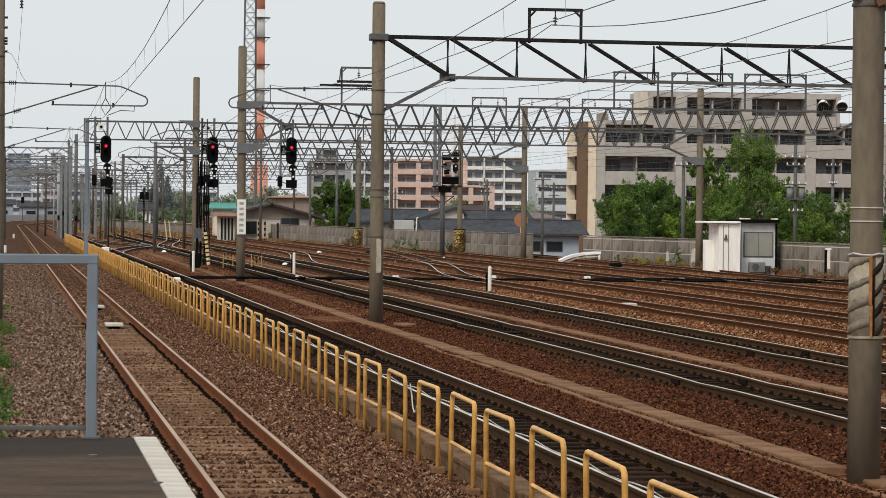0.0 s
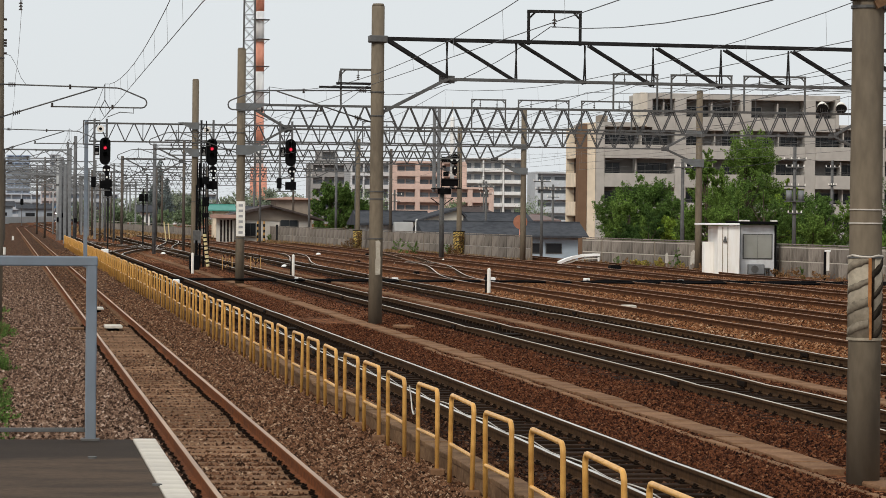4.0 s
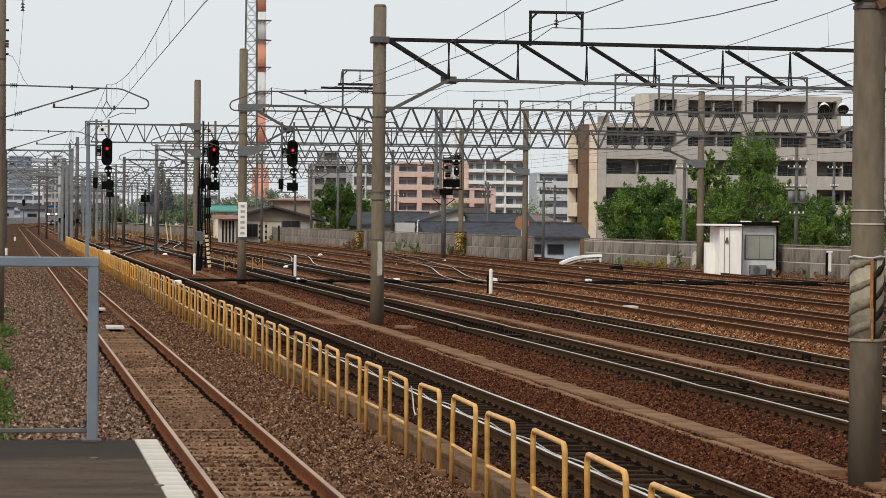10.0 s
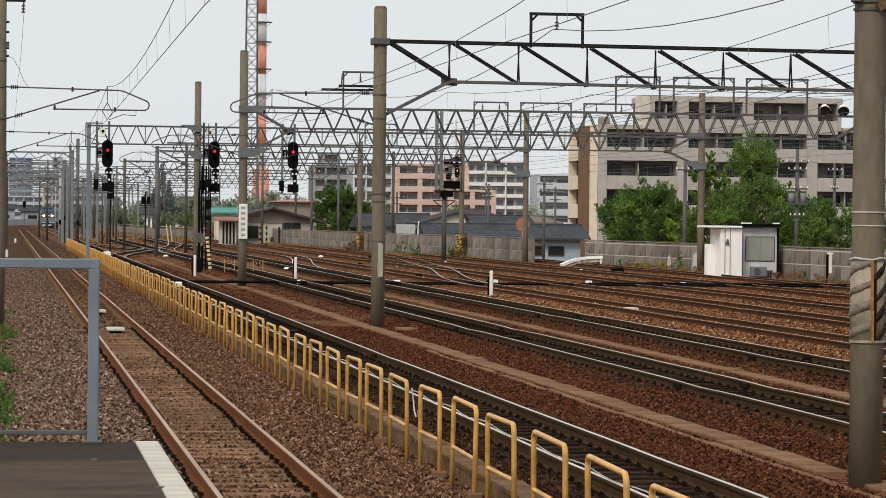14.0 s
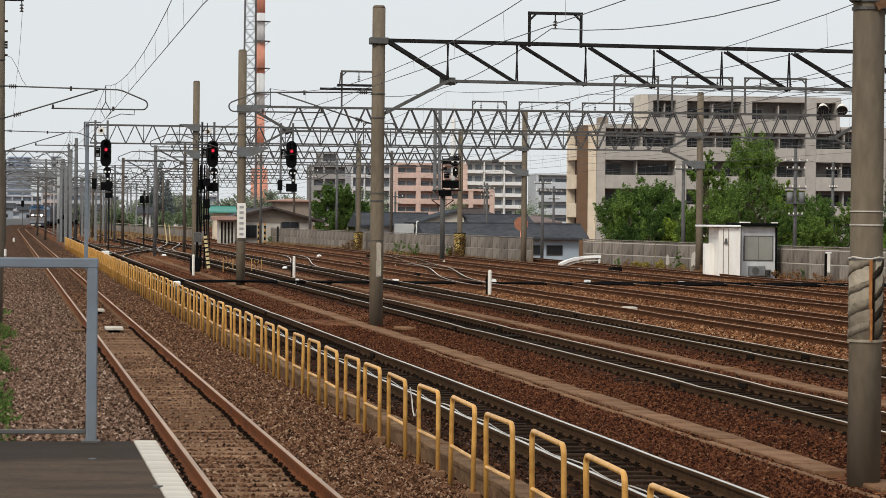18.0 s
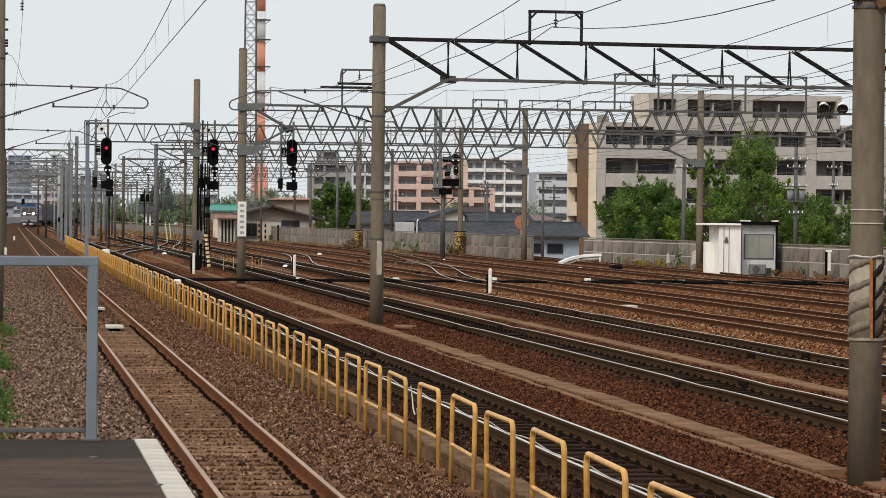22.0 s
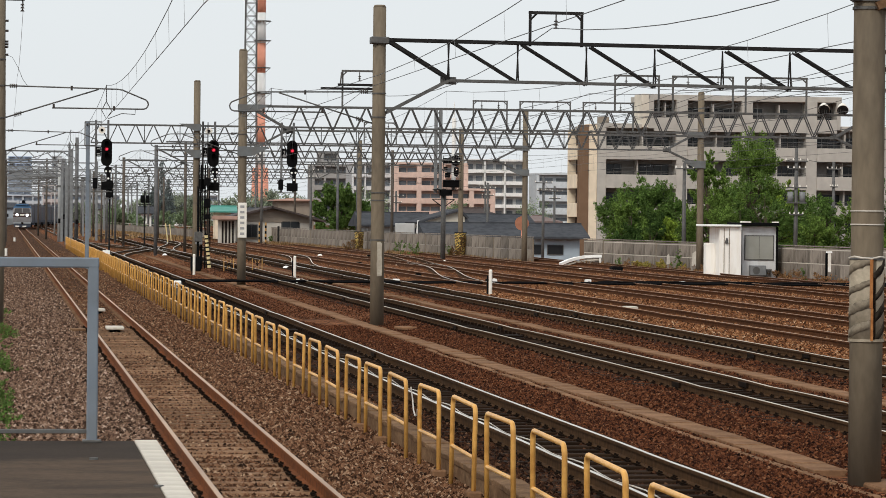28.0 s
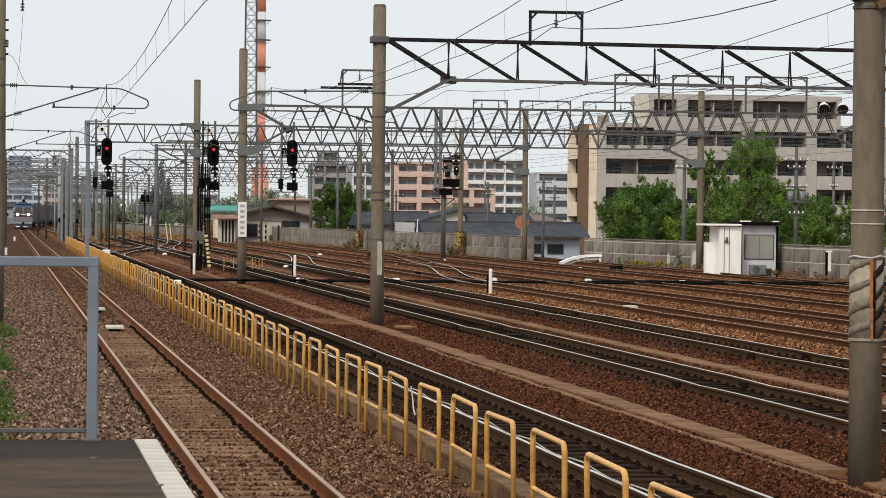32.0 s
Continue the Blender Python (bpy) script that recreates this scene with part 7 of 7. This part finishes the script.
# ---- freight train ----
M_LBLUE = surf("loco_blue", (0.06, 0.14, 0.26), (0.05, 0.115, 0.215), 1.0, 0.35)
M_LGREY = surf("loco_pale_grey", (0.33, 0.35, 0.37), (0.28, 0.3, 0.32), 1.0, 0.45)
M_NOSE = surf("loco_dull_grey", (0.2, 0.195, 0.2), (0.15, 0.145, 0.15), 0.5, 0.5)
M_MAROON = surf("loco_maroon", (0.05, 0.028, 0.026), (0.04, 0.02, 0.02), 0.5, 0.5)
M_SCREEN = surf("windscreen_glass", (0.07, 0.065, 0.065), (0.055, 0.05, 0.05), 1.0, 0.15, 0, 0)
M_FLAT = surf("wagon_frame", (0.05, 0.06, 0.08), (0.035, 0.04, 0.055), 0.5, 0.7)
CONTAINERS = [surf("container_blue", (0.05, 0.064, 0.1), (0.042, 0.053, 0.085), 1.0, 0.6), surf("container_maroon", (0.07, 0.052, 0.055), (0.058, 0.043, 0.045), 1, 0.6), surf("container_dark", (0.06, 0.066, 0.078), (0.05, 0.054, 0.064), 1, 0.6)]


def bogie(parent, y):
    b = part("bogie", Geo().box((0, y, 0.6), (2.2, 3.4, 0.4), 0.05), M_FLAT, parent)
    for dy in (-1.25, 1.25):
        for s in (-1, 1):
            part("wheel", Geo().tube([(s * 0.6, y + dy, 0.5), (s * 0.5, y + dy, 0.5)], 0.5, 16), M_CLIP, b)


def locomotive():
    t = thing("electric_locomotive", (2.58, 455, 0), "blue and pale grey electric freight locomotive with lit headlamps", "locomotive")
    out = [(-1.44, 1.0), (1.44, 1.0), (1.44, 3.2), (1.25, 3.55), (0.8, 3.72), (-0.8, 3.72), (-1.25, 3.55), (-1.44, 3.2)]
    part("body", Geo().prism(out, 0.5, 17.8), M_LBLUE, t)
    part("lower_band", Geo().prism([(-1.455, 1.0), (1.455, 1.0), (1.455, 1.75), (-1.455, 1.75)], 0.4, 17.9), M_LGREY, t, "pale grey lower band")
    cab = Geo()
    cab.add([(-1.4, 0.0, 1.0), (1.4, 0.0, 1.0), (1.4, 0.0, 2.35), (-1.4, 0.0, 2.35), (-1.2, 0.55, 3.35), (1.2, 0.55, 3.35), (-0.8, 0.8, 3.7), (0.8, 0.8, 3.7), (-1.44, 0.6, 1.0), (1.44, 0.6, 1.0), (1.44, 0.6, 3.2), (-1.44, 0.6, 3.2)],
            [(0, 1, 2, 3), (3, 2, 5, 4), (4, 5, 7, 6), (0, 3, 11, 8), (3, 4, 11), (1, 9, 10, 2), (2, 10, 5), (4, 6, 11), (5, 10, 7), (6, 7, 10, 11)])
    part("cab", cab, M_NOSE, t, "dull grey cab front")
    part("nose_panel", Geo().box((0, -0.03, 1.4), (2.78, 0.08, 0.8), 0.03), M_NOSE, t, "dull grey nose")
    part("lamp_band", Geo().box((0, -0.025, 2.1), (2.8, 0.07, 0.62), 0.03), M_MAROON, t, "dark maroon band between the headlamps")
    ws = Geo()
    for s in (-1, 1):
        ws.add([(s * 0.06, -0.01 + 0.02, 2.42), (s * 1.28, 0.01, 2.42), (s * 1.1, 0.46, 3.2), (s * 0.06, 0.46, 3.2), (s * 0.06, 0.1, 2.42), (s * 1.28, 0.1, 2.42), (s * 1.1, 0.55, 3.2), (s * 0.06, 0.55, 3.2)],
               [(0, 1, 2, 3), (4, 7, 6, 5), (0, 4, 5, 1), (3, 2, 6, 7), (0, 3, 7, 4), (1, 5, 6, 2)])
    part("windscreen", ws, M_SCREEN, t, "dark windscreen")
    part("roof_hood", Geo().box((0, 0.9, 3.74), (2.1, 1.2, 0.16), 0.05), M_LBLUE, t)
    for s in (-1, 1):
        hl = part("headlamp_case", Geo().box((s * 0.78, -0.06, 2.14), (0.62, 0.14, 0.34), 0.04), M_LGREY, t)
        ln = Geo()
        ln.tube([(s * 0.78, -0.13, 2.14), (s * 0.78, -0.15, 2.14)], 0.17, 14)
        part("lamp", ln, M_LAMP, hl, "glowing white headlamp")
    part("marker_strip", Geo().box((0, -0.07, 2.14), (0.7, 0.04, 0.2), 0.02), M_WHITE, t, "pale strip between the lamps")
    for s in (-1, 1):
        part("marker_lamp", Geo().box((s * 1.3, -0.07, 2.14), (0.14, 0.06, 0.18), 0.02), M_WHITE, t)
        part("plough_marking", Geo().box((s * 0.55 - 0.2, -0.12, 0.36), (0.6, 0.04, 0.2), 0.02), M_WHITE, t, "white plough marking")
    part("plough", Geo().prism([(-1.3, 0.2), (1.3, 0.2), (1.35, 0.75), (-1.35, 0.75)], -0.1, 0.2), M_FLAT, t)
    part("buffer_beam", Geo().box((0, 0.1, 0.9), (2.7, 0.3, 0.25), 0.03), M_LGREY, t)
    part("coupler", Geo().box((0, -0.25, 0.88), (0.3, 0.5, 0.3), 0.05), M_CLIP, t)
    for y in (3.2, 9.1, 15):
        bogie(t, y)
    pg = Geo()
    for s in (-0.5, 0.5):
        pg.bar((s, 3.0, 3.85), (s * 0.8, 4.2, 4.5), 0.06, 0.06).bar((s * 0.8, 4.2, 4.5), (s * 0.7, 3.2, 5.0), 0.05, 0.05)
    pg.bar((-0.85, 3.2, 5.03), (0.85, 3.2, 5.03), 0.12, 0.06).bar((-0.6, 3.0, 3.85), (0.6, 3.0, 3.85), 0.1, 0.1)
    part("pantograph", pg, M_FLAT, t)
    part("roof_gear", Geo().box((0, 9, 3.85), (1.2, 8, 0.35), 0.05), M_FLAT, t)
    return t


def wagon(k):
    t = thing("container_wagon", (2.58, 480 + 20 * k, 0), "flat freight wagon carrying dark blue and brown containers", "wagon", "freight wagons")
    part("frame", Geo().box((0, 9.8, 0.95), (2.5, 19.2, 0.35), 0.04), M_FLAT, t)
    for j in range(5):
        c = part("container", Geo().box((0, 2.1 + 3.85 * j, 2.4), (2.45, 3.7, 2.5), 0.03), CONTAINERS[(j + 2 * k) % 3], t)
        for s in (-1, 1):
            part("door_bar", Geo().box((s * 0.5, 2.1 + 3.85 * j - 1.87, 2.4), (0.05, 0.04, 2.2)), M_STEEL, c)
    for y in (3, 16.6):
        bogie(t, y)
    return t


LOCO = locomotive()
WAGONS = [wagon(k) for k in range(9)]


def motions():
    """The freight train rolls in along its track all through the clip."""
    times = [0, 2, 3.5, 5, 6.5, 8, 10, 12, 13, 14, 16, 18, 20, 22, 23, 24, 25, 26, 27, 28, 30, 32]

    def rows(back, length):
        out = []
        for t in times:
            y = 455 + 7.5 * (32 - t) + back
            a, b = train_x(y + 1.5), train_x(y + length - 1.5)
            rz = -math.degrees(math.atan2(b - a, length - 3))
            out.append((t, pose(train_x(y), y, 0, 0, 0, rz)))
        return out

    walk(LOCO, rows(0, 18))
    for k, w in enumerate(WAGONS):
        walk(w, rows(18.6 + 20 * k, 19.6))


# ---- loose stones and weeds ----
def stones(name, areas, size, material, label, seed):
    """Angular ballast stones scattered over strips (x0, x1, y0, y1, per square metre)."""
    r = np.random.RandomState(seed)
    base = np.array([(1, 0, -0.08), (0, 1, -0.08), (-1, 0, -0.08), (0, -1, -0.08), (0, 0, 0.8)], float)
    P = []
    for x0, x1, y0, y1, d in areas:
        n = int((x1 - x0) * (y1 - y0) * d)
        p = np.stack([r.uniform(x0, x1, n), r.uniform(y0, y1, n)], 1)
        P.append(p)
    P = np.concatenate(P)
    n = len(P)
    z = np.array([ground_z(a, b) for a, b in P])
    rz = r.uniform(0, 6.283, n)
    sc = size * r.uniform(0.55, 1.35, n)
    V = base[None] * r.uniform(0.6, 1.25, (n, 5, 1)) + r.uniform(-0.3, 0.3, (n, 5, 3))
    V[:, 4, :2] += r.uniform(-0.2, 0.2, (n, 2))
    V = V * sc[:, None, None]
    ca, sa = np.cos(rz)[:, None], np.sin(rz)[:, None]
    X = V[:, :, 0] * ca - V[:, :, 1] * sa + P[:, 0][:, None]
    Y = V[:, :, 0] * sa + V[:, :, 1] * ca + P[:, 1][:, None]
    Z = V[:, :, 2] + z[:, None] + (size * r.uniform(-0.2, 1.1, n))[:, None]
    co = np.stack([X, Y, Z], 2).reshape(-1, 3)
    f = np.array([(0, 1, 4), (1, 2, 4), (2, 3, 4), (3, 0, 4)])
    F = (f[None] + (np.arange(n) * 5)[:, None, None]).reshape(-1)
    me = bpy.data.meshes.new(name)
    me.vertices.add(len(co))
    me.vertices.foreach_set("co", co.reshape(-1))
    me.loops.add(len(F))
    me.loops.foreach_set("vertex_index", F)
    me.polygons.add(len(F) // 3)
    me.polygons.foreach_set("loop_start", np.arange(0, len(F), 3))
    me.polygons.foreach_set("loop_total", np.full(len(F) // 3, 3))
    me.update()
    me.validate()
    me.materials.append(material)
    tagged(new(name, me), label, "ballast", kind="stuff")


stones("ballast_stones", [(2.12, 3.04, 15, 36, 560), (2.12, 3.04, 36, 60, 340), (2.12, 3.04, 60, 110, 120), (2.12, 3.04, 110, 200, 30), (3.2, 4.95, 18, 36, 1150), (3.2, 4.95, 36, 62, 640), (3.2, 4.95, 62, 100, 220), (3.2, 4.95, 100, 150, 60), (3.2, 4.95, 150, 230, 20)],
       0.0285, M_STONE, "brown crushed stone ballast", 3)
stones("grey_ballast_stones", [(-0.25, 1.95, 22.0, 38, 720), (-0.25, 1.95, 38, 62, 420), (-0.25, 1.95, 62, 110, 170), (-0.25, 1.95, 110, 170, 60), (0.95, 1.95, 14, 22.0, 400)],
       0.031, M_STONE_GREY, "grey-brown crushed stone ballast", 4)
stones("rusty_ballast_stones", [(7.3, 9.25, 24, 45, 720), (7.3, 9.25, 45, 80, 430), (9.6, 10.95, 30, 50, 700), (9.6, 10.95, 50, 85, 400), (12.25, 13.68, 40, 85, 270), (14.02, 14.85, 45, 100, 260), (7.3, 10.9, 85, 120, 90), (7.3, 8.9, 120, 175, 45), (9.2, 10.9, 120, 175, 45), (12.2, 14.8, 100, 150, 50)],
       0.0255, M_STONE_RUST, "rust-brown crushed stone ballast", 5)
stones("oily_ballast_stones", [(5.3, 6.0, 20, 45, 420), (5.3, 6.0, 45, 100, 130), (6.15, 7.2, 20, 45, 480), (6.15, 7.2, 45, 80, 160), (11.1, 12.05, 34, 80, 160), (15.0, 15.9, 45, 90, 100), (7.15, 7.32, 22, 60, 420), (10.9, 11.05, 30, 70, 300)],
       0.0275, M_STONE_OIL, "dark oil-stained crushed stone between worn rails", 8)

stones("orange_ballast_stones", [(16.1, 18.2, 56, 115, 170), (18.4, 19.3, 60, 115, 90), (19.5, 21.9, 68, 125, 120), (22.2, 23.1, 75, 120, 60), (23.3, 25.7, 80, 140, 80), (27, 29.5, 100, 150, 70), (30.9, 33.5, 110, 150, 70), (16.1, 34.0, 118, 165, 16), (14.0, 33.0, 165, 235, 7), (5.3, 14.8, 175, 260, 9), (9.0, 20.0, 235, 330, 5)],
       0.036, M_STONE_SIDING, "orange-brown crushed stone between the sidings", 6)


def weeds(name, spots, count, size, mat_, label, seed):
    """Thin bent blades thrown round spots (x, y, radius x, radius y, height)."""
    r = random.Random(seed)
    g = Geo()
    for x, y, rx, ry, h in spots:
        for _ in range(count):
            px, py = x + r.gauss(0, rx * 0.5), y + r.gauss(0, ry * 0.5)
            a, hh = r.uniform(0, 6.283), h * r.uniform(0.35, 1.0)
            dx, dy, w = math.cos(a) * hh * 0.4, math.sin(a) * hh * 0.4, size * r.uniform(0.6, 1.3)
            z = ground_z(px, py) - 0.02 if px < 37 else -0.36
            wx, wy = -math.sin(a) * w, math.cos(a) * w
            g.add([(px - wx, py - wy, z), (px + wx, py + wy, z), (px + dx * 0.4 + wx, py + dy * 0.4 + wy, z + hh * 0.6), (px + dx, py + dy, z + hh), (px + dx * 0.4 - wx, py + dy * 0.4 - wy, z + hh * 0.6)], [(0, 1, 2, 4), (4, 2, 3)])
    tagged(solid(name, g, mat_, label, "weeds"), kind="stuff")


DRY = leaf_mat("dry_grass", (0.36, 0.23, 0.11))
rw = random.Random(12)
tufts = []
for i in range(70):
    ty = 25 + 0.95 * i
    hgt = 0.04 + 0.2 * rw.random() ** 3 + (0.16 if i in (19, 20, 21, 33, 34, 35, 36, 50, 51) else 0)
    tufts.append((-0.22 + rw.uniform(-0.15, 0.2) + hgt * 0.6, ty, -0.34 + hgt * 0.4, hgt, 0.8))
tagged(solid("weeds", leaves(tufts, 11000, 0.022, 91), LEAF, "low leafy green weeds along the platform side of the track", "weeds"), kind="stuff")
RUSSET, YELLOWWEED = leaf_mat("russet_weeds", (0.33, 0.19, 0.09)), leaf_mat("yellow_flowering_weeds", (0.5, 0.42, 0.1))
rf_ = random.Random(77)
foot = [(40.95 - 0.1063 * (yy - 118) - rf_.uniform(0.1, 0.9), yy + rf_.uniform(-0.6, 0.6), -0.2 + rf_.uniform(0, 0.12), rf_.uniform(0.16, 0.42), 0.8) for yy in [118.5 + 0.8 * i for i in range(77)]]
tagged(solid("russet_weeds", leaves(foot, 11000, 0.045, 61, 8), RUSSET, "low russet weeds along the fence foot", "weeds"), kind="stuff")
bloom = [(35.9 + rf_.uniform(-0.7, 0.9) - 0.1063 * dy, 164 + dy, -0.15 + rf_.uniform(0, 0.2), rf_.uniform(0.15, 0.34), 1.0) for dy in [-3 + 0.75 * i for i in range(13)]]
tagged(solid("flowering_weeds", leaves(bloom, 4200, 0.045, 62, 8), YELLOWWEED, "yellow flowering weeds before the fence", "weeds"), kind="stuff")
green = [(36.0, 161.8, 0.1, 0.3, 1.8), (36.1, 161.9, 0.6, 0.26, 1.5), (37.2, 151.5, -0.05, 0.26, 1.2), (34.7, 171.5, -0.05, 0.3, 1.2), (38.4, 144.2, -0.05, 0.25, 1.3), (30.2, 209.5, 0.1, 0.5, 1.2), (29.4, 219.0, 0.0, 0.5, 1.1), (29.0, 224.0, 0.2, 0.45, 1.4), (25.6, 296.0, 0.0, 0.5, 1.0)]
tagged(solid("green_weeds", leaves(green, 3600, 0.05, 63, 10), LEAF, "leafy green weeds growing at the fence", "weeds"), kind="stuff")
weeds("dry_grass", [(32.6 - 0.098 * (i * 2.4), 192 + 2.4 * i, 0.5, 1.8, 0.32) for i in range(17)] + [(28.3 - 0.053 * 3 * i, 233 + 3 * i, 0.6, 2, 0.4) for i in range(22)], 110, 0.014, DRY, "dry yellow grass at the fence foot", 3)
tagged(solid("dry_creeper", leaves([(31.05, 207.9, 0.5, 0.45, 1.5), (30.6, 207.6, 0.1, 0.5, 0.7), (27.75, 240.4, 0.5, 0.45, 1.4), (27.2, 240.0, 0.1, 0.6, 0.6), (31.2, 207.9, 1.1, 0.25, 1.2)], 3200, 0.05, 44), leaf_mat("rust_brown_creeper", (0.2, 0.115, 0.05)), "rust-brown dry creeper round the pole feet", "weeds"), kind="stuff")
weeds("dry_grass", [(10 + (i % 6) * 2.2, 330 + 9 * i, 1.5, 5, 0.5) for i in range(20)], 120, 0.05, DRY, "dry grass beside the far tracks", 5)

weeds("dry_grass", [(19.3 - 0.041 * 8 * i, 312 + 8 * i, 1.4, 5, 0.55) for i in range(20)], 200, 0.035, DRY, "dry yellow grass along the far fence", 6)

motions()
